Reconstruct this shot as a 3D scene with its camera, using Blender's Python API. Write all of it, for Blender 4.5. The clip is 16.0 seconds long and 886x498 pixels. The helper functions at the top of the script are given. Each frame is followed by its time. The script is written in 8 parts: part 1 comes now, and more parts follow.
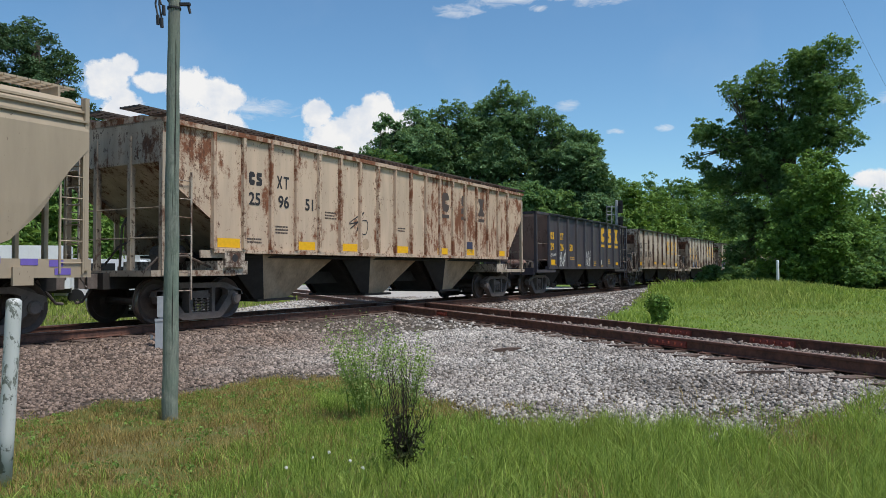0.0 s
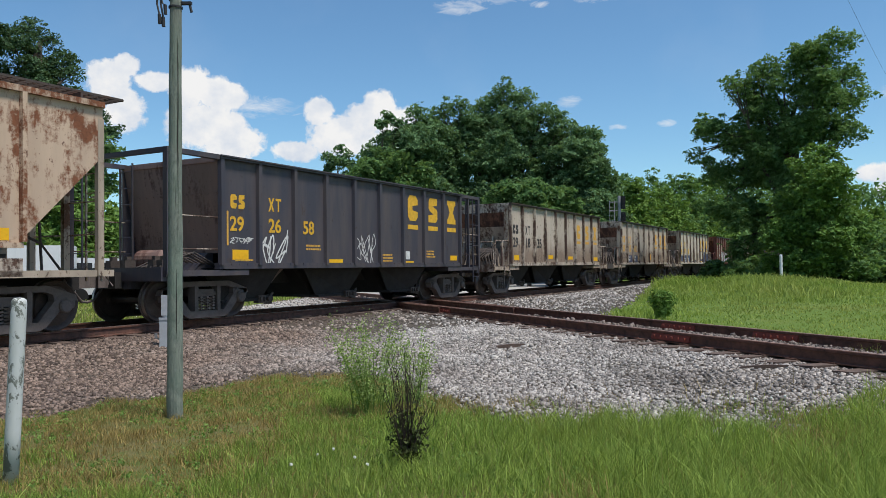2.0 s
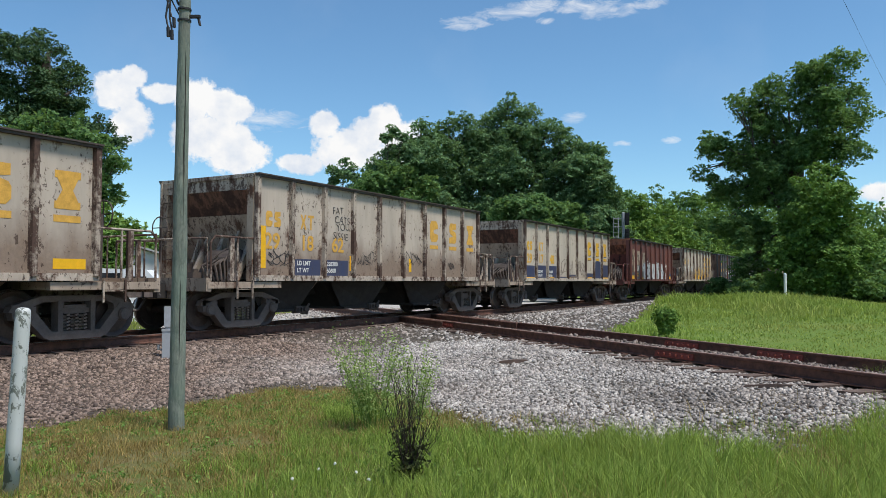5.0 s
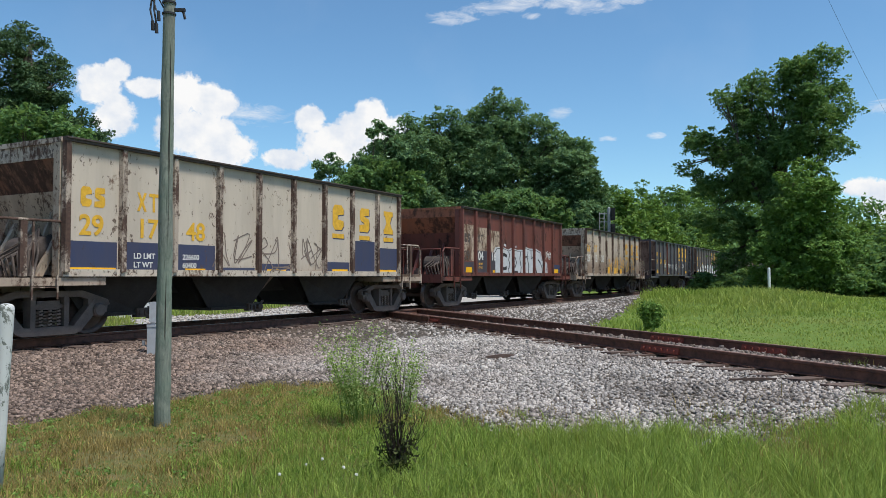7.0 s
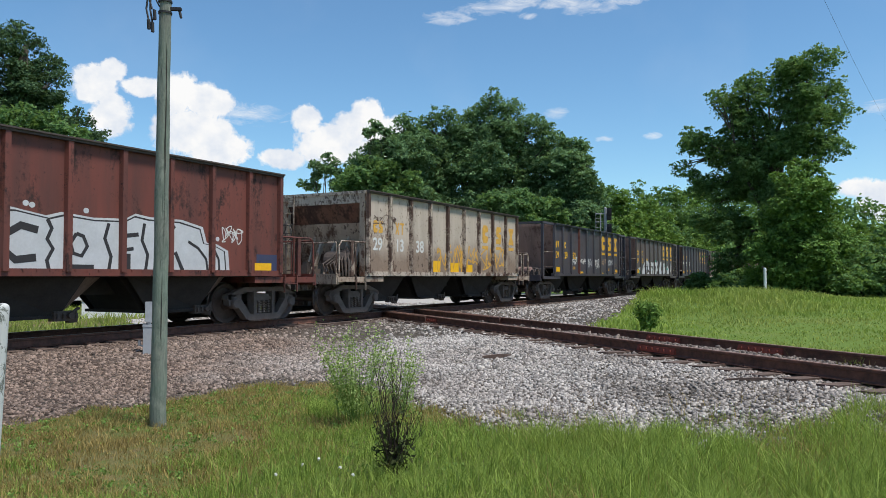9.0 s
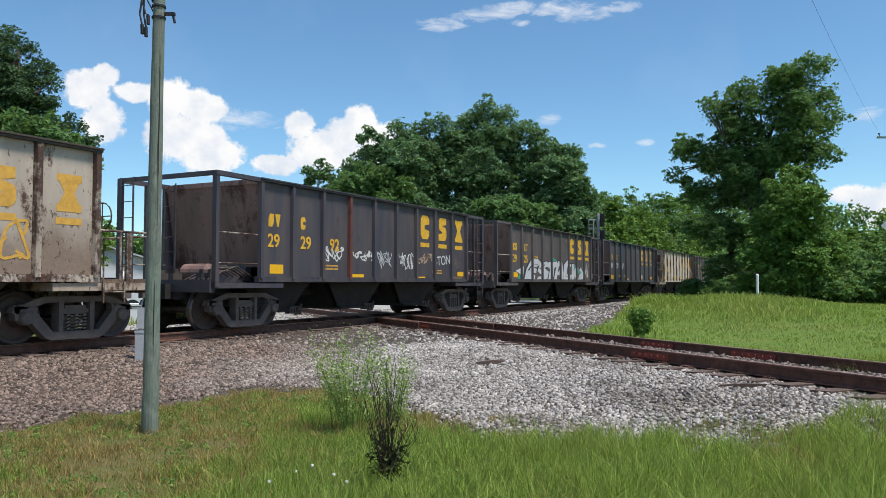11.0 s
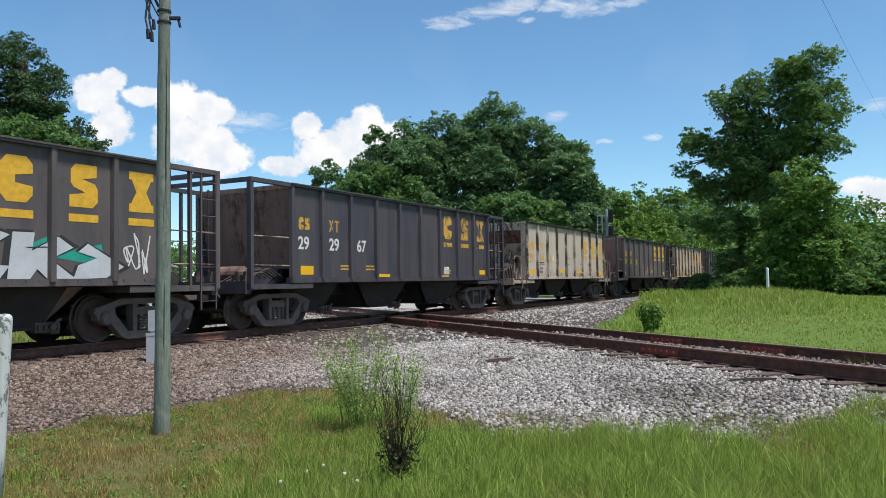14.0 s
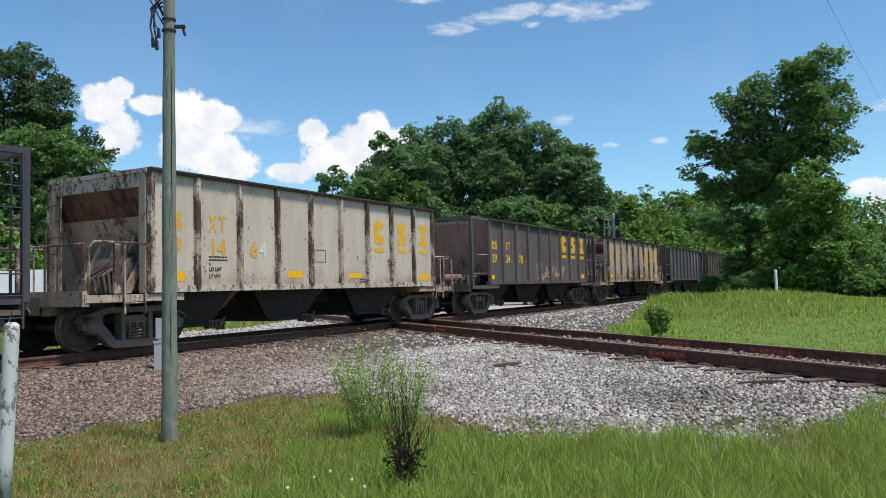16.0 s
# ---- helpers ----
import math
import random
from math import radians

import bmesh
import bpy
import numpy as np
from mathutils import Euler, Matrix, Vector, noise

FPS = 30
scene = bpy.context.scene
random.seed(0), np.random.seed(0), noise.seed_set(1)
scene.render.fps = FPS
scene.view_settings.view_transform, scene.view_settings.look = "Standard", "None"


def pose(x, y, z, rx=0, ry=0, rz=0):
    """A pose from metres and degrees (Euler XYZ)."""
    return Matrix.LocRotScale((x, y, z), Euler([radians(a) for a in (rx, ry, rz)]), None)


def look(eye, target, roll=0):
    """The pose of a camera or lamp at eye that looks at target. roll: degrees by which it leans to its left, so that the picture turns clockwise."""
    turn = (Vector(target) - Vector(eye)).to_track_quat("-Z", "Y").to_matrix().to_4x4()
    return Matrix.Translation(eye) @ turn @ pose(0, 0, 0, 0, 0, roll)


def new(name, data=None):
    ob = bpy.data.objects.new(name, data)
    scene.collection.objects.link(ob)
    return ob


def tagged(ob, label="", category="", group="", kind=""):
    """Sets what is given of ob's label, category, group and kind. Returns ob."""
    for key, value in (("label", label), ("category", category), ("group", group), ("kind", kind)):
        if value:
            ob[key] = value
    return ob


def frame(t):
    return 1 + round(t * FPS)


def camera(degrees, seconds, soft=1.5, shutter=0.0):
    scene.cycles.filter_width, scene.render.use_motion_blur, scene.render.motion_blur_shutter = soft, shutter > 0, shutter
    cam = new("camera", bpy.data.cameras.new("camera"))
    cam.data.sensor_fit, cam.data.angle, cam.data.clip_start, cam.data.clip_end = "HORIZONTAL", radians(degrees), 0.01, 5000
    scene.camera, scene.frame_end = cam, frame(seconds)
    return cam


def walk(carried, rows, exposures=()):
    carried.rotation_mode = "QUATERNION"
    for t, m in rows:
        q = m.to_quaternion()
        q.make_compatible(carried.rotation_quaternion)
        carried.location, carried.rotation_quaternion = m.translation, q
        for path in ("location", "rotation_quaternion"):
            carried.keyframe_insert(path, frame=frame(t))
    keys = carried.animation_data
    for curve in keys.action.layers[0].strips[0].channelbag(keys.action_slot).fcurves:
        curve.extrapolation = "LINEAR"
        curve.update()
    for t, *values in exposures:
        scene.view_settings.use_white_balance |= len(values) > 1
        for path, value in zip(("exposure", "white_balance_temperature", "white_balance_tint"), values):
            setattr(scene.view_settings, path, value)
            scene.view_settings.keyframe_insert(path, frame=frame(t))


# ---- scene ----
# The train line runs away to the right; s is measured along it, n across it to the far side.
PHI = radians(28.44)
N_TRACK = 13.6          # distance from the camera to the middle of the train's track
SPEED = 9.68            # metres a second, towards the camera's left
CROSS_S, CROSS_K = 11.32, 0.766   # the crossing track: s = CROSS_S + CROSS_K * n

PATH = [
    (0.0, 0.014, 0.011, 1.089, 0.56, 1.55, -0.25), (0.5, 0.009, 0.006, 1.085, 0.32, 1.38, -0.51),
    (1.0, 0.009, 0.006, 1.083, 0.30, 1.35, -0.32), (1.5, 0.009, 0.006, 1.088, 0.53, 1.18, -0.76),
    (2.0, 0.016, -0.003, 1.085, 0.78, 1.33, -0.66), (2.5, 0.007, 0.008, 1.086, 0.74, 1.46, -0.65),
    (3.0, 0.004, 0.012, 1.091, 0.77, 1.60, -0.63), (5.5, 0.008, 0.000, 1.090, 0.96, 2.46, 0.18),
    (6.0, 0.003, 0.006, 1.093, 0.58, 2.32, 0.04), (6.5, 0.002, 0.007, 1.092, 0.33, 2.34, 0.01),
    (7.0, 0.000, -0.000, 1.090, -0.00, 2.03, -0.06), (7.5, 0.002, 0.008, 1.085, -0.06, 1.77, -0.35),
    (8.0, 0.002, 0.009, 1.086, -0.23, 1.90, -0.25), (8.5, 0.006, -0.003, 1.088, -0.40, 2.11, -0.26),
    (9.0, -0.002, 0.009, 1.088, -0.26, 2.03, -0.04), (11.5, -0.013, 0.024, 1.082, -0.93, 2.54, -0.11),
    (12.0, -0.008, 0.011, 1.079, -0.83, 2.50, -0.48), (12.5, -0.003, 0.016, 1.080, -0.87, 2.47, -0.60),
    (13.0, 0.003, 0.010, 1.079, -0.55, 2.63, -0.95), (13.5, -0.001, 0.008, 1.084, -0.25, 2.60, -0.79),
    (14.0, 0.003, 0.002, 1.086, -0.12, 2.38, -0.87), (14.5, 0.008, 0.012, 1.094, 0.25, 2.47, -0.93),
    (15.0, 0.005, 0.008, 1.095, 0.11, 2.58, -0.79), (15.5, 0.009, 0.011, 1.093, 0.14, 2.85, -0.69),
    (16.0, 0.018, 0.008, 1.082, 0.40, 2.78, -1.38),
]


def aim(x, y, z, yaw, pitch, roll):
    a, b = radians(yaw), radians(pitch)
    ahead = Vector((-math.sin(a) * math.cos(b), math.cos(a) * math.cos(b), math.sin(b)))
    return look((x, y, z), Vector((x, y, z)) + ahead, roll)


cam = camera(60.3, 16.0, soft=0.6)
walk(cam, [(t, aim(*r)) for t, *r in PATH], [(0.0, -0.02), (2.0, -0.02), (3.0, 0.08), (9.0, 0.10), (11.5, 0.14), (16.0, 0.15)])

# ---- light ----
SUN_AZ, SUN_EL = 122.0, 66.0   # degrees clockwise from straight ahead, degrees up
scene.view_settings.exposure = 0.0
sun_way = Vector((math.sin(radians(SUN_AZ)) * math.cos(radians(SUN_EL)),
                  math.cos(radians(SUN_AZ)) * math.cos(radians(SUN_EL)), math.sin(radians(SUN_EL))))
sun = new("sun", bpy.data.lights.new("sun", "SUN"))
sun.data.energy, sun.data.angle, sun.data.color = 4.4, radians(12), (1.0, 0.96, 0.90)
sun.matrix_basis = look(sun_way * 200, (0, 0, 0))


class Nodes:
    """A short way to write node trees."""

    def __init__(self, tree):
        self.tree = tree
        tree.nodes.clear()

    def add(self, kind, ins=None):
        node = self.tree.nodes.new(kind)
        for name, v in (ins or {}).items():
            if isinstance(v, bpy.types.NodeSocket):
                self.tree.links.new(v, node.inputs[name])
            else:
                node.inputs[name].default_value = v
        return node

    def math(self, op, a, b=0.0, c=0.0, clamp=False):
        n = self.add("ShaderNodeMath", {0: a, 1: b, 2: c})
        n.operation, n.use_clamp = op, clamp
        return n.outputs[0]

    def vmath(self, op, a, b=(0, 0, 0)):
        n = self.add("ShaderNodeVectorMath", {0: a, 1: b})
        n.operation = op
        return n.outputs["Value"] if op in ("DOT_PRODUCT", "DISTANCE", "LENGTH") else n.outputs[0]

    def noise(self, vector, scale, detail=4.0, rough=0.55, distort=0.0):
        n = self.add("ShaderNodeTexNoise", {"Vector": vector, "Scale": scale, "Detail": detail, "Roughness": rough, "Distortion": distort})
        return n.outputs[0]

    def ramp(self, value, lo, hi):
        n = self.add("ShaderNodeMapRange", {0: value, 1: lo, 2: hi, 3: 0.0, 4: 1.0})
        return n.outputs[0]

    def mix(self, fac, a, b, blend="MIX"):
        n = self.add("ShaderNodeMix")
        n.data_type, n.blend_type = "RGBA", blend
        if isinstance(fac, bpy.types.NodeSocket):
            self.tree.links.new(fac, n.inputs[0])
        else:
            n.inputs[0].default_value = fac
        for key, v in ((6, a), (7, b)):
            if isinstance(v, bpy.types.NodeSocket):
                self.tree.links.new(v, n.inputs[key])
            else:
                n.inputs[key].default_value = (*v, 1) if len(v) == 3 else v
        return n.outputs[2]

    def bump(self, height, strength=0.3, distance=0.01):
        return self.add("ShaderNodeBump", {"Height": height, "Strength": strength, "Distance": distance}).outputs[0]


# The sky, with a bank of cumulus low over the trees and thin streaks higher up.
world = bpy.data.worlds.new("sky")
scene.world = world
world.use_nodes = True
g = Nodes(world.node_tree)
sky = g.add("ShaderNodeTexSky")
sky.sky_type, sky.sun_disc, sky.sun_elevation, sky.sun_rotation = "NISHITA", False, radians(SUN_EL), radians(SUN_AZ)
sky.air_density, sky.dust_density, sky.ozone_density = 1.0, 0.0, 3.2
ray = g.add("ShaderNodeTexCoord").outputs["Generated"]
sep = g.add("ShaderNodeSeparateXYZ", {0: ray})
azim = g.math("MULTIPLY", g.math("ARCTAN2", sep.outputs[0], sep.outputs[1]), 57.2958)
elev = g.math("MULTIPLY", g.math("ARCSINE", sep.outputs[2]), 57.2958)
flat = g.add("ShaderNodeCombineXYZ", {0: azim, 1: elev, 2: 0.0}).outputs[0]
billow = g.noise(flat, 0.42, 9.0, 0.66, 0.3)
curl = g.noise(flat, 1.5, 6.0, 0.6, 0.6)
wide = g.noise(flat, 0.11, 4.0, 0.5)


def cloud(az, el, wa, we):
    """Height of a cloud's heap round a bearing: one at its middle, falling to nought at its rim; flatter below."""
    a = g.math("DIVIDE", g.math("SUBTRACT", azim, az), wa)
    e = g.math("DIVIDE", g.math("SUBTRACT", elev, el), we)
    return g.math("SUBTRACT", 1.0, g.math("ADD", g.math("MULTIPLY", a, a), g.math("MULTIPLY", e, e)))


heaps = None
for az, el, wa, we in [(-24.4, 13.0, 1.7, 1.5), (-23.3, 14.0, 1.0, 0.9), (-21.6, 13.1, 1.5, 0.75), (-23.4, 11.0, 1.6, 1.7), (-18.9, 12.7, 1.7, 1.7),
                       (-17.0, 12.4, 2.0, 1.5), (-18.0, 10.2, 2.8, 2.1), (-16.4, 9.0, 2.8, 1.4), (-9.9, 11.5, 1.2, 1.2), (-5.4, 12.1, 1.4, 1.2),
                       (-6.6, 11.0, 1.6, 1.3), (-8.0, 9.7, 3.1, 1.7), (-11.8, 8.6, 1.9, 0.8), (-3.8, 10.3, 1.8, 1.8), (29.0, 5.8, 1.6, 0.8), (31.0, 5.0, 2.4, 1.4)]:
    h = cloud(az, el, wa, we)
    heaps = h if heaps is None else g.math("MAXIMUM", heaps, h)
for az, el, wa, we in [(-60, 9, 16, 6), (-95, 14, 12, 8), (70, 10, 14, 6), (120, 12, 22, 8), (-150, 14, 25, 9), (175, 20, 14, 7)]:
    heaps = g.math("MAXIMUM", heaps, cloud(az, el, wa, we))
heap = g.math("ADD", heaps, g.math("ADD", g.math("MULTIPLY", g.math("SUBTRACT", billow, 0.5), 1.9), g.math("MULTIPLY", g.math("SUBTRACT", curl, 0.5), 1.1)))
body_fac = g.ramp(heap, 0.0, 0.40)
thin = None
for az, el, wa, we in [(0.7, 18.9, 2.0, 0.5), (3.7, 19.5, 2.6, 0.5), (6.1, 19.9, 2.6, 0.5), (6.7, 18.9, 0.8, 0.25), (9.6, 19.8, 2.8, 0.6), (11.3, 19.3, 2.4, 0.6),
                       (13.4, 19.6, 2.2, 0.4), (-1.6, 20.9, 2.0, 0.3), (8.7, 12.0, 1.0, 0.45), (12.2, 10.0, 0.8, 0.2), (15.7, 10.1, 0.7, 0.25), (-14.2, 11.8, 3.2, 0.8), (30.1, 10.9, 1.1, 0.5), (14, 23.5, 7, 0.8)]:
    h = cloud(az, el, wa, we)
    thin = h if thin is None else g.math("MAXIMUM", thin, h)
streak = g.noise(g.vmath("MULTIPLY", flat, (0.5, 1.5, 1)), 0.9, 8.0, 0.70, 0.8)
thin_fac = g.math("MULTIPLY", g.ramp(g.math("ADD", thin, g.math("MULTIPLY", g.math("SUBTRACT", streak, 0.5), 4.6)), 0.0, 2.0), 0.85)
veil = g.math("MULTIPLY", g.ramp(wide, 0.5, 0.8), 0.06)
grey = g.ramp(g.noise(g.vmath("ADD", flat, (7, 0.8, 0)), 0.3, 5.0, 0.55), 0.42, 0.72)
white = g.mix(grey, (1.0, 1.0, 1.0), (0.60, 0.70, 0.86))
fac = g.math("MAXIMUM", g.math("MAXIMUM", body_fac, thin_fac), veil)
deep = g.mix(1.0, sky.outputs[0], (0.78, 1.0, 1.06), "MULTIPLY")
back = g.add("ShaderNodeBackground", {0: deep, 1: 0.128})
puff = g.add("ShaderNodeBackground", {0: white, 1: 0.9})
blend = g.add("ShaderNodeMixShader", {0: fac, 1: back.outputs[0], 2: puff.outputs[0]})
g.tree.links.new(blend.outputs[0], g.add("ShaderNodeOutputWorld").inputs[0])


# ---- materials ----
def material(name):
    m = bpy.data.materials.new(name)
    m.use_nodes = True
    return m, Nodes(m.node_tree)


def finish(m, g, colour, rough=0.7, metal=0.0, normal=None, spec=0.4):
    bsdf = g.add("ShaderNodeBsdfPrincipled", {"Base Color": colour if isinstance(colour, bpy.types.NodeSocket) else (*colour, 1),
                                              "Roughness": rough, "Metallic": metal, "Specular IOR Level": spec})
    if normal:
        g.tree.links.new(normal, bsdf.inputs["Normal"])
    g.tree.links.new(bsdf.outputs[0], g.add("ShaderNodeOutputMaterial").inputs[0])
    return m


def place_vector(g):
    """Local place, shifted from object to object so that no two pieces wear alike."""
    spot = g.add("ShaderNodeTexCoord").outputs["Object"]
    rnd = g.add("ShaderNodeObjectInfo").outputs["Random"]
    shift = g.add("ShaderNodeCombineXYZ", {0: g.math("MULTIPLY", rnd, 91.0), 1: g.math("MULTIPLY", rnd, 37.0), 2: g.math("MULTIPLY", rnd, 53.0)}).outputs[0]
    return g.vmath("ADD", spot, shift), rnd


def paint(name, colour, rust, amount, chips=0.1, grime=0.35, rough=0.62, dirt=(0.09, 0.07, 0.055), seam=0.0, wash=0.0):
    """Old car paint: faded, streaked downwards, with rust in patches, runs and chips. seam: a sheet's width,
    where rust creeps in from the joints at both its sides and from its foot."""
    m, g = material(name)
    v, rnd = place_vector(g)
    big = g.noise(v, 0.9, 6.0, 0.65, 0.3)
    runs = g.noise(g.vmath("MULTIPLY", v, (3.4, 3.4, 0.9)), 1.6, 5.0, 0.62)
    fine = g.noise(v, 16.0, 5.0, 0.7)
    patch = g.math("ADD", g.math("MULTIPLY", big, 0.5), g.math("ADD", g.math("MULTIPLY", runs, 0.38), g.math("MULTIPLY", fine, 0.22)))
    chip_noise = g.noise(g.vmath("MULTIPLY", v, (1.0, 1.0, 0.6)), 11.0, 6.0, 0.72, 0.5)
    if seam:
        own = g.add("ShaderNodeSeparateXYZ", {0: g.add("ShaderNodeTexCoord").outputs["Object"]})
        side = g.math("ABSOLUTE", g.math("SUBTRACT", own.outputs[0], seam / 2))
        creep = g.math("MAXIMUM", g.ramp(side, seam / 2 - 0.30, seam / 2 - 0.02), g.math("MULTIPLY", g.ramp(own.outputs[2], 0.30, 0.0), 0.8))
        patch = g.math("ADD", patch, g.math("MULTIPLY", creep, 0.075))
        chip_noise = g.math("ADD", chip_noise, g.math("MULTIPLY", creep, 0.075))
    worn = g.ramp(patch, 0.715 - 0.36 * amount, 0.785 - 0.36 * amount)
    flock = g.ramp(g.noise(v, 1.4, 3.0, 0.6), 0.42, 0.62)
    chip_noise = g.math("SUBTRACT", chip_noise, g.math("MULTIPLY", g.math("SUBTRACT", 1.0, flock), 0.06))
    speck = g.ramp(chip_noise, 0.645 - 0.12 * chips, 0.675 - 0.12 * chips)
    film = g.math("MULTIPLY", g.ramp(g.noise(g.vmath("MULTIPLY", v, (3.0, 3.0, 0.5)), 0.9, 6.0, 0.6), 0.38, 0.75), grime)
    tone = g.mix(g.math("MULTIPLY", rnd, 0.4), colour, tuple(c * 0.78 for c in colour))
    base = g.mix(film, tone, dirt)
    rusty = g.mix(g.ramp(fine, 0.3, 0.7), tuple(c * 0.5 for c in rust), rust)
    if wash:
        own_z = g.add("ShaderNodeSeparateXYZ", {0: g.add("ShaderNodeTexCoord").outputs["Object"]}).outputs[2]
        lap = g.noise(g.vmath("MULTIPLY", v, (1.3, 1.3, 0.7)), 1.1, 6.0, 0.65, 0.4)
        stain = g.ramp(g.math("SUBTRACT", g.math("ADD", g.math("MULTIPLY", lap, 1.5), wash), own_z), 0.15, 0.85)
        base = g.mix(g.math("MULTIPLY", stain, 0.80), base, g.mix(fine, (0.085, 0.055, 0.040), (0.30, 0.195, 0.130)))
    out = g.mix(worn, base, rusty)
    out = g.mix(g.math("MULTIPLY", speck, 0.85), out, tuple(c * 0.45 for c in rust))
    rgh = g.math("ADD", rough, g.math("MULTIPLY", worn, 0.25))
    return finish(m, g, out, rgh, 0.0, g.bump(g.math("ADD", g.math("ADD", g.math("MULTIPLY", fine, 0.4), worn), g.math("MULTIPLY", big, 5.0)), 0.3, 0.004))


def plain(name, colour, rough=0.7, metal=0.0, var=0.3, scale=6.0, bump=0.2, spec=0.4, depth=0.006):
    m, g = material(name)
    v, rnd = place_vector(g)
    n1, n2 = g.noise(v, scale, 5.0, 0.6), g.noise(v, scale * 7, 4.0, 0.6)
    f = g.math("ADD", g.math("MULTIPLY", n1, 0.65), g.math("MULTIPLY", n2, 0.35))
    dark, light = tuple(c * (1 - var) for c in colour), tuple(min(1, c * (1 + var)) for c in colour)
    return finish(m, g, g.mix(g.ramp(f, 0.3, 0.7), dark, light), rough, metal, g.bump(f, bump, depth), spec)


RUST = (0.23, 0.075, 0.03)
M_WHITE = paint("chalky_white_paint", (0.56, 0.48, 0.385), (0.14, 0.070, 0.042), 0.10, 0.46, 0.26, seam=1.233, wash=-0.16)
M_WHITE_WORN = paint("rust_stained_white_paint", (0.53, 0.445, 0.36), (0.12, 0.062, 0.042), 0.26, 0.58, 0.30, seam=1.233, wash=0.55)
M_TAN = paint("dusty_tan_paint", (0.50, 0.39, 0.29), (0.15, 0.075, 0.045), 0.30, 0.5, 0.45, seam=1.233, wash=0.15)
M_COVERED = paint("white_paint_deep_rust", (0.62, 0.465, 0.335), (0.235, 0.088, 0.042), 0.27, 0.42, 0.34, seam=0.89)
M_COVERED_RUST = paint("mostly_rusted_paint", (0.58, 0.42, 0.30), (0.235, 0.086, 0.040), 0.52, 0.50, 0.3)
M_BLACK = paint("faded_black_paint", (0.050, 0.047, 0.062), (0.085, 0.055, 0.044), 0.24, 0.25, 0.85, 0.5, (0.105, 0.082, 0.076))
M_BLACK_DUSTY = paint("dust_dulled_black_paint", (0.078, 0.069, 0.070), (0.11, 0.07, 0.055), 0.28, 0.25, 0.85, 0.6, (0.15, 0.118, 0.105))
M_BLACK_END = paint("brown_black_end_paint", (0.32, 0.19, 0.15), (0.17, 0.09, 0.07), 0.40, 0.25, 0.5, 0.6)
M_TRAILER = plain("white_trailer_panel", (0.72, 0.73, 0.74), 0.5, 0.0, 0.06, 2.0, 0.05)
M_ROOF = plain("grey_sheet_roof", (0.45, 0.46, 0.47), 0.6, 0.2, 0.1, 2.0, 0.1)
M_GLASS_DOORWAY = plain("dark_glass_and_doorway", (0.02, 0.022, 0.025), 0.1, 0.0, 0.1, 2.0, 0.0, 0.6)
M_DARK_BROWN = paint("soot_brown_paint", (0.065, 0.048, 0.040), (0.10, 0.05, 0.035), 0.35, 0.2, 0.5, 0.6)
M_BROWN = paint("oxide_red_paint", (0.17, 0.050, 0.036), (0.050, 0.026, 0.022), 0.40, 0.35, 0.7, 0.6, (0.06, 0.032, 0.028))
M_BEIGE = paint("smooth_beige_paint", (0.41, 0.325, 0.23), (0.2, 0.12, 0.07), 0.02, 0.05, 0.25, 0.5)
M_RIB = paint("rib_paint_rusted", (0.50, 0.41, 0.325), (0.105, 0.06, 0.044), 0.60, 0.9, 0.45)
M_ORANGE_RUST = paint("orange_rusted_panel", (0.30, 0.10, 0.05), (0.10, 0.045, 0.03), 0.42, 0.6, 0.4)
M_RECESS = paint("bare_rust_recess", (0.17, 0.075, 0.05), (0.075, 0.040, 0.032), 0.55, 0.8, 0.5)
M_WALL_TAN = paint("dust_coated_end_paint", (0.46, 0.36, 0.275), (0.13, 0.07, 0.045), 0.40, 0.9, 0.55)
M_END = paint("scraped_and_shade_toned_end_paint", (0.46, 0.37, 0.28), (0.15, 0.07, 0.04), 0.42, 0.7, 0.5)
# Underframe dirt; on the chutes its dark tone also stands in for shade.
M_UNDER = plain("underframe_grime_and_chute_shade", (0.030, 0.026, 0.024), 0.85, 0.0, 0.4, 4.0, 0.3)
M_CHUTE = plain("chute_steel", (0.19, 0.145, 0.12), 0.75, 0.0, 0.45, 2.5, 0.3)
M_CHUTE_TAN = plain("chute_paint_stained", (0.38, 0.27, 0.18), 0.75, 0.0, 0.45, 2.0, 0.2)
M_CAST = plain("cast_steel_dusty", (0.14, 0.113, 0.10), 0.8, 0.0, 0.35, 5.0, 0.3)
M_GEAR = plain("grimy_brake_gear", (0.085, 0.066, 0.056), 0.75, 0.0, 0.5, 6.0, 0.3)
M_WHEEL = plain("wheel_steel", (0.085, 0.062, 0.053), 0.55, 0.3, 0.4, 5.0, 0.2)
M_TREAD = plain("bright_tread", (0.35, 0.33, 0.31), 0.35, 0.9, 0.2, 5.0, 0.1)
M_YELLOW = plain("yellow_stencil", (0.66, 0.37, 0.03), 0.65, 0.0, 0.25, 9.0, 0.1)
M_YELLOW_WORN = paint("worn_yellow_stencil", (0.62, 0.35, 0.05), (0.052, 0.048, 0.060), 0.42, 0.9, 0.3)
M_ORANGE = plain("ochre_stencil", (0.62, 0.34, 0.06), 0.65, 0.0, 0.25, 9.0, 0.1)
M_REFLECT = plain("yellow_reflector", (0.80, 0.43, 0.01), 0.5, 0.0, 0.12, 12.0, 0.05)
M_WHITEINK = plain("white_stencil", (0.62, 0.61, 0.58), 0.7, 0.0, 0.2, 9.0, 0.1)
M_BLACKINK = plain("black_stencil", (0.030, 0.028, 0.030), 0.7, 0.0, 0.2, 9.0, 0.1)
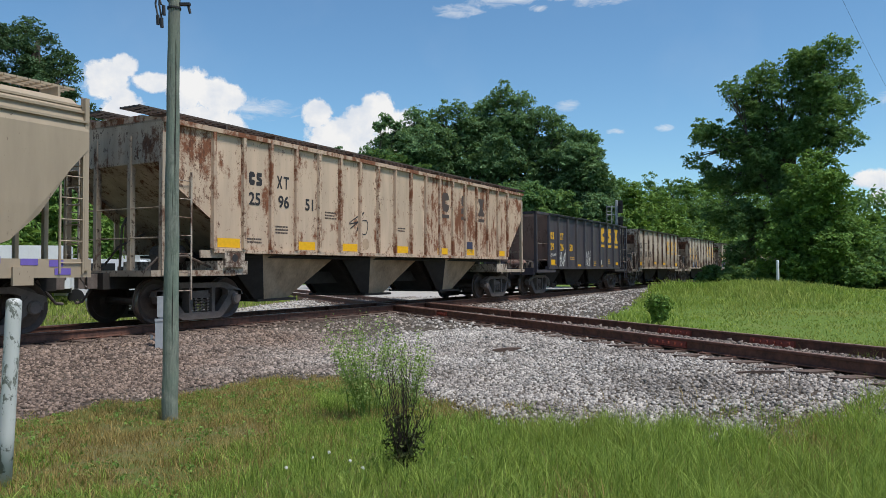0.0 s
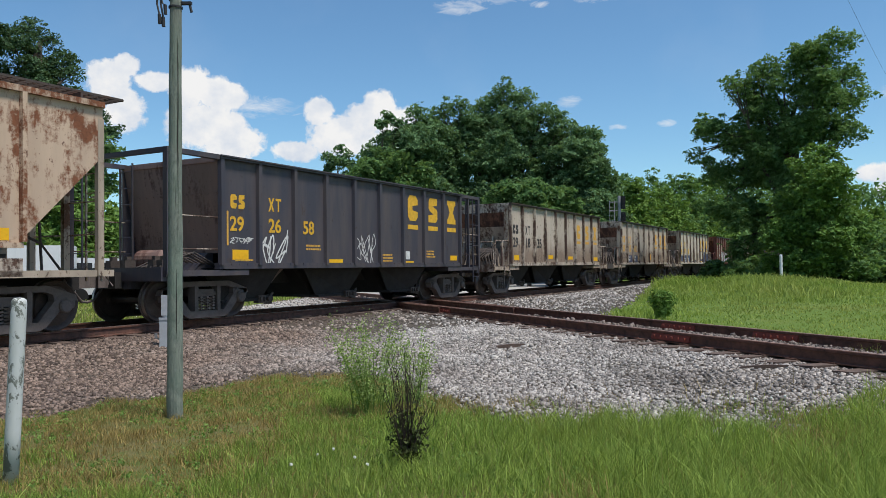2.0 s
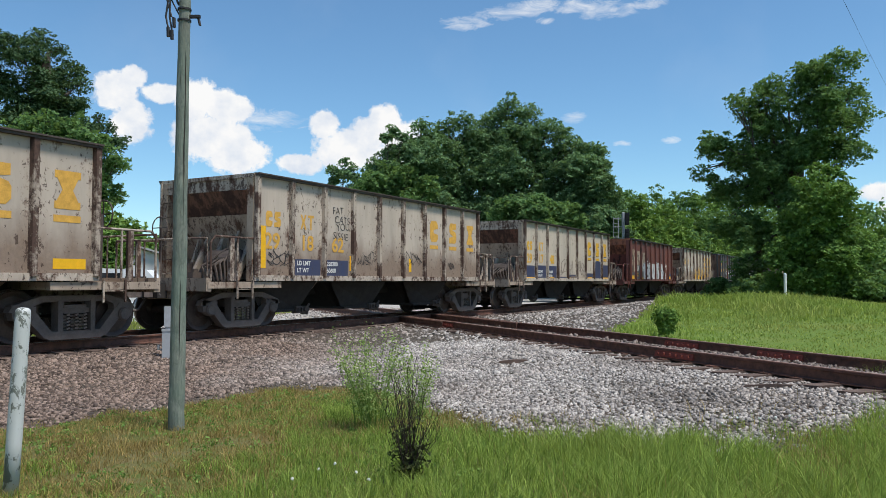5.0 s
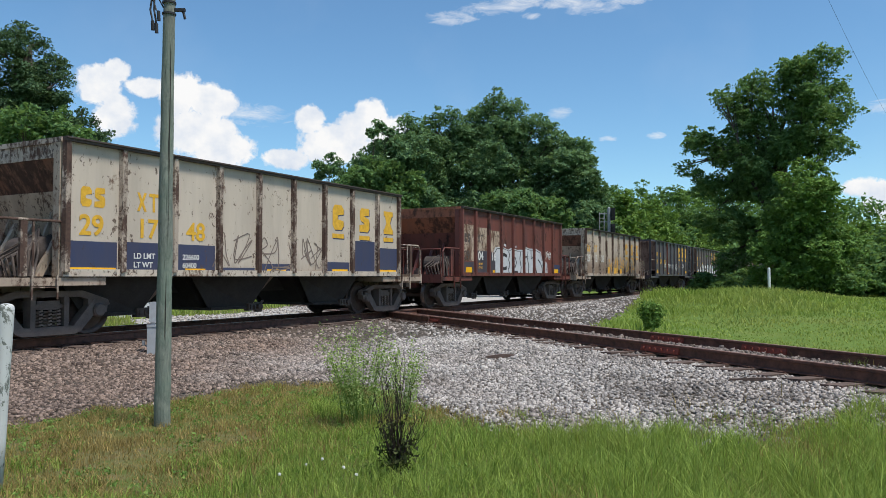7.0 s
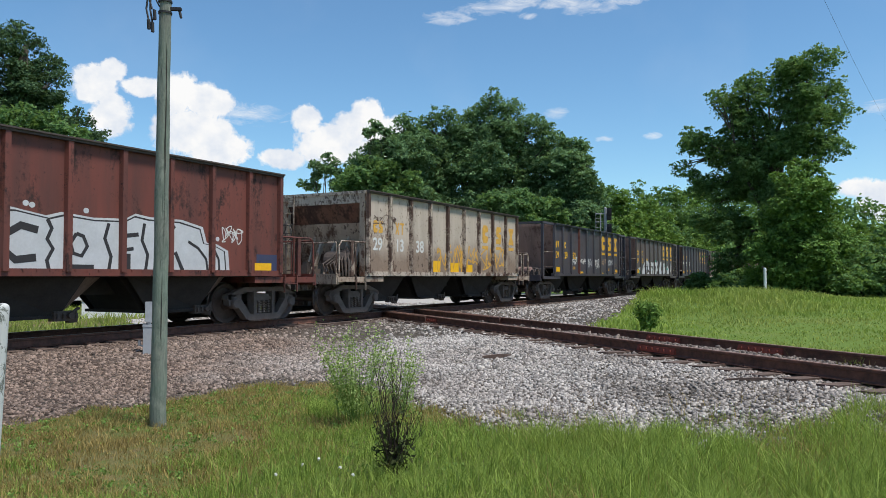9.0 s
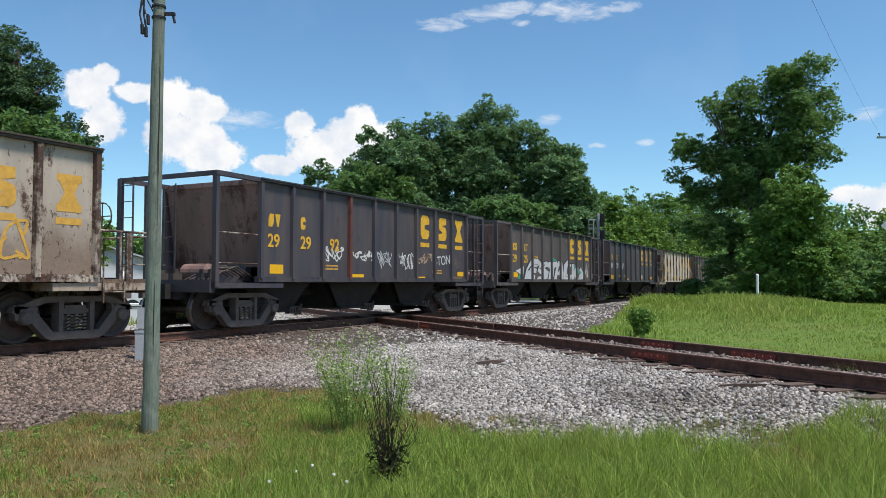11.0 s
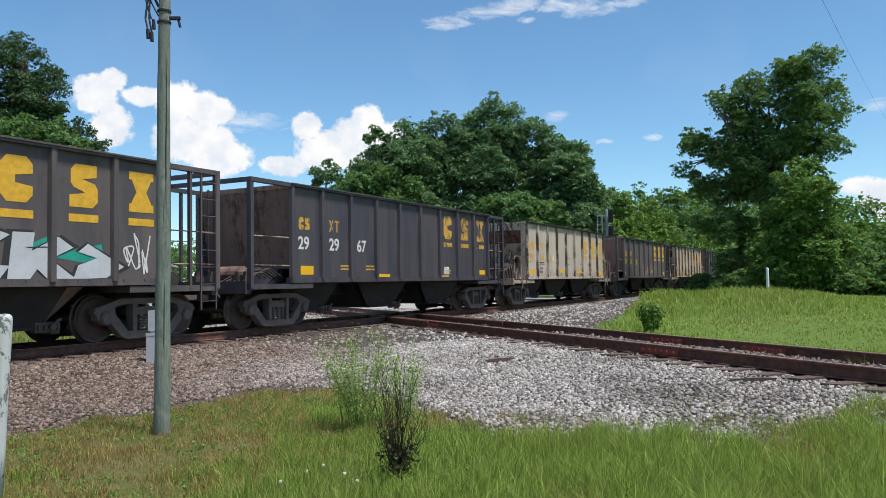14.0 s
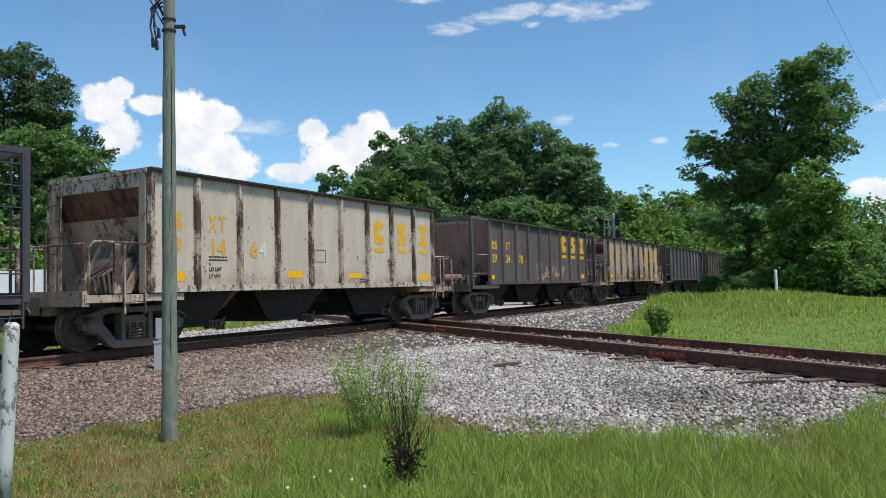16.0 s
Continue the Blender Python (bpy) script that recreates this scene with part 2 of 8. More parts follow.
M_FADEDINK = paint("faded_black_stencil", (0.075, 0.055, 0.048), (0.20, 0.075, 0.036), 0.35, 0.5, 0.3)
M_NAVY = paint("navy_band_paint", (0.040, 0.050, 0.105), (0.12, 0.07, 0.05), 0.2, 0.3, 0.35)
M_PURPLE = plain("purple_block_paint", (0.16, 0.11, 0.42), 0.6, 0.0, 0.12, 6.0, 0.05)
M_SILVER = plain("spray_silver_white", (0.50, 0.51, 0.52), 0.6, 0.0, 0.14, 3.0, 0.05)
M_TEAL = plain("spray_teal", (0.02, 0.30, 0.22), 0.6, 0.0, 0.2, 3.0, 0.05)
M_GALV = plain("galvanised_metal", (0.36, 0.37, 0.385), 0.6, 0.15, 0.12, 8.0, 0.05)
M_POSTPAINT = paint("flaking_white_post_paint", (0.62, 0.63, 0.61), (0.20, 0.22, 0.17), 0.40, 1.1, 0.45)
M_CABLE = plain("black_cable", (0.02, 0.02, 0.022), 0.6, 0.0, 0.2, 10.0, 0.05)


def rail_material():
    m, g = material("rusty_rail_steel")
    v, rnd = place_vector(g)
    n = g.noise(v, 7.0, 6.0, 0.65)
    return finish(m, g, g.mix(g.ramp(n, 0.3, 0.7), (0.050, 0.028, 0.022), (0.195, 0.088, 0.060)), 0.7, 0.1, g.bump(n, 0.3, 0.004))


M_RAIL = rail_material()
M_RAILTOP = plain("worn_rail_top", (0.30, 0.27, 0.25), 0.38, 0.85, 0.25, 8.0, 0.1)
M_RAILTOP_DULL = plain("brown_rail_top", (0.30, 0.19, 0.15), 0.55, 0.3, 0.3, 8.0, 0.15)
M_REDIRON = plain("fresh_rust_joint_bar", (0.24, 0.055, 0.035), 0.8, 0.0, 0.3, 9.0, 0.2)
M_TIE = plain("creosote_tie_wood", (0.115, 0.078, 0.062), 0.9, 0.0, 0.45, 9.0, 0.5)


def pole_wood():
    m, g = material("weathered_pole_wood")
    v, rnd = place_vector(g)
    grain = g.noise(g.vmath("MULTIPLY", v, (5.0, 5.0, 1.6)), 3.0, 7.0, 0.7, 0.9)
    check = g.ramp(g.noise(g.vmath("MULTIPLY", v, (22.0, 22.0, 0.35)), 1.5, 3.0, 0.5), 0.66, 0.70)
    green = g.ramp(g.noise(v, 1.3, 4.0, 0.6), 0.35, 0.7)
    c = g.mix(g.ramp(grain, 0.3, 0.7), (0.10, 0.11, 0.095), (0.30, 0.31, 0.26))
    c = g.mix(g.math("MULTIPLY", green, 0.55), c, (0.13, 0.20, 0.15))
    c = g.mix(check, c, (0.03, 0.028, 0.024))
    return finish(m, g, c, 0.9, 0.0, g.bump(g.math("SUBTRACT", grain, check), 0.6, 0.012), 0.2)


M_POLE = pole_wood()


def by_island(name, dark, light, extra=None, rough=0.85, patch_scale=0.5, spec=0.3, translucent=0.0, tint=(0.25, 0.32, 0.02)):
    """Many small pieces in one mesh: each its own shade, with a slow drift over the ground."""
    m, g = material(name)
    rnd = g.add("ShaderNodeNewGeometry").outputs["Random Per Island"]
    spot = g.add("ShaderNodeTexCoord").outputs["Object"]
    c = g.mix(rnd, dark, light)
    if extra:
        drift = g.ramp(g.noise(spot, patch_scale, 4.0, 0.6), 0.40, 0.66)
        c = g.mix(g.math("MULTIPLY", drift, 0.75), c, g.mix(rnd, tuple(0.6 * e for e in extra), extra))
    if not translucent:
        return finish(m, g, c, rough, 0.0, None, spec)
    bsdf = g.add("ShaderNodeBsdfPrincipled", {"Base Color": c, "Roughness": rough + 0.1, "Specular IOR Level": spec * 0.4})
    glow = g.add("ShaderNodeBsdfTranslucent", {"Color": g.mix(0.35, c, tint)})
    both = g.add("ShaderNodeMixShader", {0: translucent, 1: bsdf.outputs[0], 2: glow.outputs[0]})
    g.tree.links.new(both.outputs[0], g.add("ShaderNodeOutputMaterial").inputs[0])
    return m



def stone_material():
    """Crushed stone: each piece its own shade; browner with dust and brake grime towards the train's track."""
    m, g = material("crushed_stone")
    rnd = g.add("ShaderNodeNewGeometry").outputs["Random Per Island"]
    spot_v = g.add("ShaderNodeTexCoord").outputs["Object"]
    sep3 = g.add("ShaderNodeSeparateXYZ", {0: spot_v})
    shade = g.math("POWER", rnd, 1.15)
    grey = g.mix(shade, (0.215, 0.198, 0.182), (0.67, 0.62, 0.565))
    dark = g.mix(shade, (0.07, 0.062, 0.055), (0.36, 0.33, 0.30))
    brown = g.mix(shade, (0.070, 0.047, 0.037), (0.39, 0.285, 0.225))
    across = g.vmath("DOT_PRODUCT", spot_v, (-math.cos(PHI), math.sin(PHI), 0))
    near_side = g.ramp(across, N_TRACK + 2.4, N_TRACK + 1.6)
    toward = g.math("MULTIPLY", g.ramp(g.math("ADD", sep3.outputs[0], g.math("MULTIPLY", g.noise(spot_v, 0.8, 4.0, 0.6), 2.4)), 0.5, -3.0), near_side)
    drift = g.ramp(g.noise(spot_v, 0.35, 4.0, 0.6), 0.40, 0.66)
    patch = g.ramp(g.noise(g.vmath("MULTIPLY", spot_v, (1.0, 0.6, 1.0)), 0.55, 5.0, 0.65, 0.4), 0.49, 0.60)
    c = g.mix(g.math("MULTIPLY", patch, 0.72), grey, dark)
    c = g.mix(g.math("ADD", g.math("MULTIPLY", toward, 0.9), g.math("MULTIPLY", drift, 0.30), clamp=True), c, brown)
    # rust and brake dust lie along both tracks
    off_main = g.math("ABSOLUTE", g.math("SUBTRACT", across, N_TRACK))
    ca = math.cos(math.atan(CROSS_K))
    off_cross = g.math("ABSOLUTE", g.math("SUBTRACT", g.vmath("DOT_PRODUCT", spot_v, (ca * (math.sin(PHI) + CROSS_K * math.cos(PHI)), ca * (math.cos(PHI) - CROSS_K * math.sin(PHI)), 0)), CROSS_S * ca))
    dusty = g.math("MAXIMUM", g.ramp(off_main, 2.3, 1.3), g.ramp(off_cross, 1.25, 0.75))
    c = g.mix(g.math("MULTIPLY", dusty, 0.72), c, g.mix(shade, (0.050, 0.034, 0.027), (0.22, 0.155, 0.12)))
    rim = g.math("MULTIPLY", g.noise(spot_v, 60.0, 3.0, 0.6), 0.30)
    c = g.mix(rim, c, (0.10, 0.09, 0.085))
    return finish(m, g, c, 0.9, 0.0, None, 0.25)


M_STONE = stone_material()
M_GRASS = by_island("green_blades", (0.052, 0.122, 0.018), (0.55, 0.69, 0.165), (0.36, 0.45, 0.105), 0.6, 0.8, 0.3, 0.5)
M_DRY = by_island("drying_blades", (0.13, 0.105, 0.03), (0.54, 0.41, 0.16), (0.40, 0.29, 0.115), 0.7, 0.7, 0.3, 0.3, (0.40, 0.30, 0.06))
M_FIELD = by_island("field_blades", (0.17, 0.27, 0.045), (0.40, 0.51, 0.12), (0.46, 0.47, 0.15), 0.7, 0.15, 0.3, 0.45)
M_LEAF_OAK = by_island("oak_leaves", (0.060, 0.140, 0.068), (0.23, 0.37, 0.17), (0.13, 0.235, 0.105), 0.55, 0.12, 0.35, 0.36)
M_LEAF = by_island("broad_leaves", (0.058, 0.145, 0.056), (0.20, 0.345, 0.125), (0.18, 0.32, 0.105), 0.5, 0.2, 0.4, 0.46)
M_LEAF_LIGHT = by_island("young_leaves", (0.09, 0.18, 0.038), (0.24, 0.375, 0.085), (0.16, 0.29, 0.07), 0.5, 0.2, 0.4, 0.3)
M_LEAF_YELLOW = by_island("sunny_leaves", (0.060, 0.145, 0.036), (0.20, 0.34, 0.078), (0.14, 0.27, 0.062), 0.5, 0.2, 0.4, 0.32)
M_LEAF_PALE = by_island("pale_weed_leaves", (0.15, 0.245, 0.055), (0.44, 0.56, 0.20), None, 0.6, 0.2, 0.3, 0.4)
M_LEAF_DARK = by_island("dark_weed_leaves", (0.012, 0.018, 0.008), (0.085, 0.105, 0.035), None, 0.6, 0.2, 0.3, 0.12)
M_LEAF_PINE = by_island("pine_needles", (0.036, 0.082, 0.040), (0.105, 0.175, 0.080), None, 0.6, 0.2, 0.3, 0.15)
M_BARK = plain("grey_brown_bark", (0.085, 0.070, 0.055), 0.95, 0.0, 0.4, 5.0, 0.8)
M_TWIG = plain("dark_twig_bark", (0.035, 0.024, 0.018), 0.9, 0.0, 0.4, 12.0, 0.3)


def ground_material():
    m, g = material("grassy_soil")
    spot = g.add("ShaderNodeTexCoord").outputs["Object"]
    n1, n2, n3 = g.noise(spot, 0.35, 5.0, 0.6), g.noise(spot, 6.0, 5.0, 0.65), g.noise(spot, 45.0, 4.0, 0.7)
    grass = g.mix(n3, (0.055, 0.08, 0.018), (0.15, 0.175, 0.048))
    straw = g.mix(n3, (0.09, 0.072, 0.035), (0.25, 0.20, 0.10))
    c = g.mix(g.ramp(g.math("ADD", g.math("MULTIPLY", n1, 0.6), g.math("MULTIPLY", n2, 0.4)), 0.46, 0.60), grass, straw)
    ca = math.cos(math.atan(CROSS_K))
    past = g.math("SUBTRACT", g.vmath("DOT_PRODUCT", spot, (ca * (math.sin(PHI) + CROSS_K * math.cos(PHI)), ca * (math.cos(PHI) - CROSS_K * math.sin(PHI)), 0)), CROSS_S * ca)
    meadow = g.mix(n3, (0.070, 0.120, 0.022), (0.165, 0.235, 0.052))
    c = g.mix(g.ramp(past, 1.0, 2.2), c, g.mix(g.math("MULTIPLY", g.ramp(n1, 0.5, 0.7), 0.4), meadow, (0.20, 0.20, 0.065)))
    return finish(m, g, c, 0.95, 0.0, g.bump(g.math("ADD", n2, n3), 0.6, 0.03), 0.1)


def bed_material():
    m, g = material("ballast_fines")
    spot = g.add("ShaderNodeTexCoord").outputs["Object"]
    cell = g.add("ShaderNodeTexVoronoi", {"Vector": spot, "Scale": 24.0})
    n1, n2 = g.noise(spot, 0.3, 4.0, 0.6), g.noise(spot, 30.0, 4.0, 0.6)
    # Fines toned dark, so the shade between the stones is partly painted.
    grey = g.mix(g.add("ShaderNodeSeparateColor", {0: cell.outputs["Color"]}).outputs[0], (0.030, 0.026, 0.022), (0.16, 0.138, 0.115))
    c = g.mix(g.math("MULTIPLY", g.ramp(n1, 0.4, 0.65), 0.6), grey, g.mix(n2, (0.045, 0.032, 0.025), (0.16, 0.115, 0.09)))
    across = g.vmath("DOT_PRODUCT", spot, (-math.cos(PHI), math.sin(PHI), 0))
    c = g.mix(g.math("MULTIPLY", g.ramp(across, N_TRACK + 1.6, N_TRACK + 2.6), 0.85), c, g.mix(n2, (0.34, 0.32, 0.295), (0.60, 0.57, 0.53)))
    return finish(m, g, c, 0.95, 0.0, g.bump(g.math("SUBTRACT", n2, cell.outputs["Distance"]), 0.8, 0.03), 0.1)


M_GROUND, M_BED = ground_material(), bed_material()


# ---- mesh helpers ----
def box(bm, x0, x1, y0, y1, z0, z1):
    v = [bm.verts.new((x, y, z)) for z in (z0, z1) for y in (y0, y1) for x in (x0, x1)]
    for f in ((0, 2, 3, 1), (4, 5, 7, 6), (0, 1, 5, 4), (2, 6, 7, 3), (0, 4, 6, 2), (1, 3, 7, 5)):
        bm.faces.new([v[i] for i in f])
    return v


def prism(bm, profile, y0, y1, axis="y"):
    """A closed outline of (x, z) drawn from y0 to y1; with axis x, an outline of (y, z) drawn from x0 to x1."""
    def at(p, d):
        return (p[0], d, p[1]) if axis == "y" else (d, p[0], p[1])
    a, b = [bm.verts.new(at(p, y0)) for p in profile], [bm.verts.new(at(p, y1)) for p in profile]
    n = len(profile)
    bm.faces.new(a), bm.faces.new(b[::-1])
    for i in range(n):
        bm.faces.new((a[i], b[i], b[(i + 1) % n], a[(i + 1) % n]))


def slab(bm, outline, z0, z1):
    """A closed outline of (x, y) drawn from z0 to z1."""
    a, b = [bm.verts.new((*p, z0)) for p in outline], [bm.verts.new((*p, z1)) for p in outline]
    n = len(outline)
    bm.faces.new(a[::-1]), bm.faces.new(b)
    for i in range(n):
        bm.faces.new((a[i], a[(i + 1) % n], b[(i + 1) % n], b[i]))


def tube(bm, points, radius, sides=6, taper=None):
    """A round bar along points; taper gives a radius for each point."""
    points = [Vector(p) for p in points]
    rings = []
    for i, p in enumerate(points):
        d = (points[min(i + 1, len(points) - 1)] - points[max(i - 1, 0)]).normalized()
        u = d.orthogonal().normalized()
        w = d.cross(u)
        r = taper[i] if taper else radius
        rings.append([bm.verts.new(p + (u * math.cos(a) + w * math.sin(a)) * r) for a in (2 * math.pi * k / sides for k in range(sides))])
    for a, b in zip(rings, rings[1:]):
        for k in range(sides):
            bm.faces.new((a[k], a[(k + 1) % sides], b[(k + 1) % sides], b[k]))
    bm.faces.new(rings[0][::-1]), bm.faces.new(rings[-1])


def lathe(bm, profile, segs=28, axis="y"):
    """A turned shape: (radius, offset) pairs round the y (or z) axis."""
    rings = []
    for r, o in profile:
        ring = []
        for k in range(segs):
            a = 2 * math.pi * k / segs
            ring.append(bm.verts.new((r * math.cos(a), o, r * math.sin(a)) if axis == "y" else (r * math.cos(a), r * math.sin(a), o)))
        rings.append(ring)
    for a, b in zip(rings, rings[1:]):
        for k in range(segs):
            bm.faces.new((a[k], a[(k + 1) % segs], b[(k + 1) % segs], b[k]))
    bm.faces.new(rings[0][::-1]), bm.faces.new(rings[-1])


def soften(bm, width=0.012):
    edges = [e for e in bm.edges if len(e.link_faces) == 2 and e.calc_face_angle(0) > 0.9]
    bmesh.ops.bevel(bm, geom=edges, offset=width, segments=1, affect="EDGES", clamp_overlap=True)


def to_mesh(name, bm, mat, bevel=0.0):
    if bevel:
        soften(bm, bevel)
    bmesh.ops.recalc_face_normals(bm, faces=bm.faces)
    me = bpy.data.meshes.new(name)
    bm.to_mesh(me)
    bm.free()
    me.materials.append(mat)
    return me


SHARED = {}


def shared(key, mat, make, bevel=0.0):
    """The one mesh for a shape and a material; make(bm) draws it the first time."""
    k = (key, mat.name)
    if k not in SHARED:
        bm = bmesh.new()
        make(bm)
        SHARED[k] = to_mesh(key, bm, mat, bevel)
    return SHARED[k]


def put(name, mesh, parent=None, m=None, label=""):
    ob = new(name, mesh)
    ob.parent = parent
    if m is not None:
        ob.matrix_basis = m
    if label:
        ob["label"] = label
    return ob


def part(name, bm, mat, parent=None, label="", bevel=0.0, m=None):
    return put(name, to_mesh(name, bm, mat, bevel), parent, m, label)


def empty(name, m, label="", category="", group=""):
    ob = new(name)
    ob.matrix_basis = m
    return tagged(ob, label, category, group)


def bulk(name, verts, faces, mat, parent=None):
    """A large mesh from arrays: faces all of one size."""
    me = bpy.data.meshes.new(name)
    verts, faces = np.asarray(verts, np.float32), np.asarray(faces, np.int32)
    k = faces.shape[1]
    me.vertices.add(len(verts))
    me.vertices.foreach_set("co", verts.ravel())
    me.loops.add(faces.size)
    me.loops.foreach_set("vertex_index", faces.ravel())
    me.polygons.add(len(faces))
    me.polygons.foreach_set("loop_start", np.arange(0, faces.size, k, dtype=np.int32))
    me.update(calc_edges=True)
    me.validate()
    me.materials.append(mat)
    ob = new(name, me)
    ob.parent = parent
    return ob


TEXTS = {}


def lettering(text, size, mat, parent, m, name="lettering", label="", weight=0.022):
    """Painted characters: the built-in font turned into a mesh, its left foot at m."""
    key = (text, size, mat.name, weight)
    if key not in TEXTS:
        cu = bpy.data.curves.new("text", "FONT")
        cu.body, cu.size, cu.offset, cu.extrude = text, size, size * weight, 0.0015
        tmp = bpy.data.objects.new("text", cu)
        scene.collection.objects.link(tmp)
        me = bpy.data.meshes.new_from_object(tmp.evaluated_get(bpy.context.evaluated_depsgraph_get()))
        bpy.data.objects.remove(tmp)
        me.materials.clear()
        me.materials.append(mat)
        TEXTS[key] = me
    return put(name, TEXTS[key], parent, m, label)


# ---- the ground ----
ALONG = pose(0, 0, 0, 0, 0, 90 - math.degrees(PHI))   # from (s, n, z) to the world


def spot(s, n, z=0.0):
    return ALONG @ Vector((s, n, z))


CROSS_A = math.atan(CROSS_K)
BESIDE = [(-30, 5.4), (-8, 6.7), (-4.6, 7.9), (-3.6, 9.3), (-2.8, 10.6), (-1.5, 11.0), (-0.6, 10.0), (0.0, 8.7), (0.5, 7.6), (1.5, 7.35), (3.5, 7.15), (5.2, 6.8), (7, 5.6), (30, -18)]


def lines(x, y):
    """s, n and the distance past the crossing track for places in the world (arrays)."""
    s, n = x * math.sin(PHI) + y * math.cos(PHI), -x * math.cos(PHI) + y * math.sin(PHI)
    return s, n, (s - CROSS_S - CROSS_K * n) * math.cos(CROSS_A)


def step(a, b, v):
    t = np.clip((v - a) / (b - a), 0, 1)
    return t * t * (3 - 2 * t)


def wobble(x, y, k=1.0):
    return (np.sin(x * 1.7 * k + 0.6) * np.cos(y * 1.3 * k) + 0.6 * np.sin(x * 3.9 * k + y * 3.1 * k) + 0.4 * np.sin(x * 7.3 * k - y * 6.1 * k + 1.0)) / 2.0


def stony(x, y):
    """Above nought where ballast lies, in metres from its edge."""
    s, n, d = lines(x, y)
    edge = np.interp(x, [p[0] for p in BESIDE], [p[1] for p in BESIDE])
    near = np.minimum(np.minimum(y - edge, 1.5 - d), 15.0 - n)
    behind = np.minimum(np.minimum(n - 12, 21.5 - n), 9 - np.abs(d - 1))
    wedge = np.minimum(np.minimum(n - 5.7 - 0.17 * (s - 18.2), 60 - s), d)
    out = np.maximum(np.maximum(np.maximum(near, wedge), 3.3 - np.abs(n - N_TRACK)), np.maximum(1.25 - np.abs(d), behind))
    return out + 0.28 * wobble(x, y)


def height(x, y):
    s, n, d = lines(x, y)
    far = np.hypot(x, y)
    base = np.where(n > N_TRACK, -0.38, np.where(d > 0, -0.30 + 0.26 * step(12, 38, far), -0.46))
    mound = 0.35 * np.exp(-(((x - 13.5) / 5.0) ** 2 + ((y - 33) / 7.0) ** 2))
    m = np.minimum(np.abs(n - N_TRACK), np.abs(d) + 0.2)
    raised = 1 - step(1.5, 4.4, m)
    crown = -0.250 + 0.07 * (1 - step(0.55, 0.9, np.abs(d))) * step(2.4, 2.9, np.abs(n - N_TRACK))
    z = base + mound + (crown - base - mound) * raised
    return z + 0.022 * wobble(x, y, 0.7) * (1 - 0.8 * raised)


def axis_steps(lo, hi, fine, reach):
    mid = list(np.arange(lo, hi, fine))
    grow, out = fine, []
    v = hi
    while v < reach:
        out.append(v)
        grow *= 1.25
        v += grow
    out.append(reach)
    left, v, grow = [], lo, fine
    while v > -reach:
        grow *= 1.25
        v -= grow
        left.append(max(v, -reach))
    return np.array(sorted(set(left)) + mid + out)


def sheet(name, xs, ys, mat, lift=None, keep=None):
    gx, gy = np.meshgrid(xs, ys)
    gz = height(gx, gy) if lift is None else lift(gx, gy)
    verts = np.stack([gx.ravel(), gy.ravel(), gz.ravel()], 1)
    idx = np.arange(gx.size).reshape(gx.shape)
    quads = np.stack([idx[:-1, :-1], idx[:-1, 1:], idx[1:, 1:], idx[1:, :-1]], -1).reshape(-1, 4)
    if keep is not None:
        ok = keep(gx, gy).ravel()
        quads = quads[ok[quads].any(1)]
        used = np.unique(quads)
        remap = np.zeros(len(verts), int)
        remap[used] = np.arange(len(used))
        verts, quads = verts[used], remap[quads]
    ob = bulk(name, verts, quads, mat)
    ob.data.shade_smooth()
    return ob


ground = sheet("ground", axis_steps(-16, 24, 0.25, 1800), axis_steps(0, 46, 0.25, 1800), M_GROUND)
tagged(ground, "green and straw-coloured grassy ground beside the tracks", "ground", kind="structure")


def bed_lift(x, y):
    return height(x, y) + np.clip(stony(x, y) * 0.12, -0.05, 0.035)


bed = sheet("ballast_bed", np.arange(-40, 60, 0.25), np.arange(2, 130, 0.25), M_BED, bed_lift, lambda x, y: stony(x, y) > -0.15)
tagged(bed, "grey and brown crushed stone bed under the tracks", "ballast", kind="structure")

# ---- the tracks ----
RAIL_PROFILE = [(-0.07, -0.17), (0.07, -0.17), (0.07, -0.158), (0.012, -0.145), (0.012, -0.045), (0.036, -0.035), (0.036, -0.006),
                (0.030, 0.0), (-0.030, 0.0), (-0.036, -0.006), (-0.036, -0.035), (-0.012, -0.045), (-0.012, -0.145), (-0.07, -0.158)]


def rail(parent, x0, x1, y, top):
    bm = bmesh.new()
    prism(bm, [(y + a, b) for a, b in RAIL_PROFILE], x0, x1, "x")
    ob = part("rail", bm, M_RAIL, parent, "rust-brown steel rail")
    bm = bmesh.new()
    box(bm, x0, x1, y - 0.026, y + 0.026, 0.0005, 0.003)
    part("running_surface", bm, top, ob, "rail head rubbed by wheels")
    return ob


def tie_mesh(bm):
    rng = random.Random(4)
    box(bm, -0.115, 0.115, -1.3, 1.3, -0.36, -0.165)
    for v in bm.verts:
        v.co += Vector((rng.uniform(-0.01, 0.01), rng.uniform(-0.04, 0.04), rng.uniform(-0.012, 0.002)))


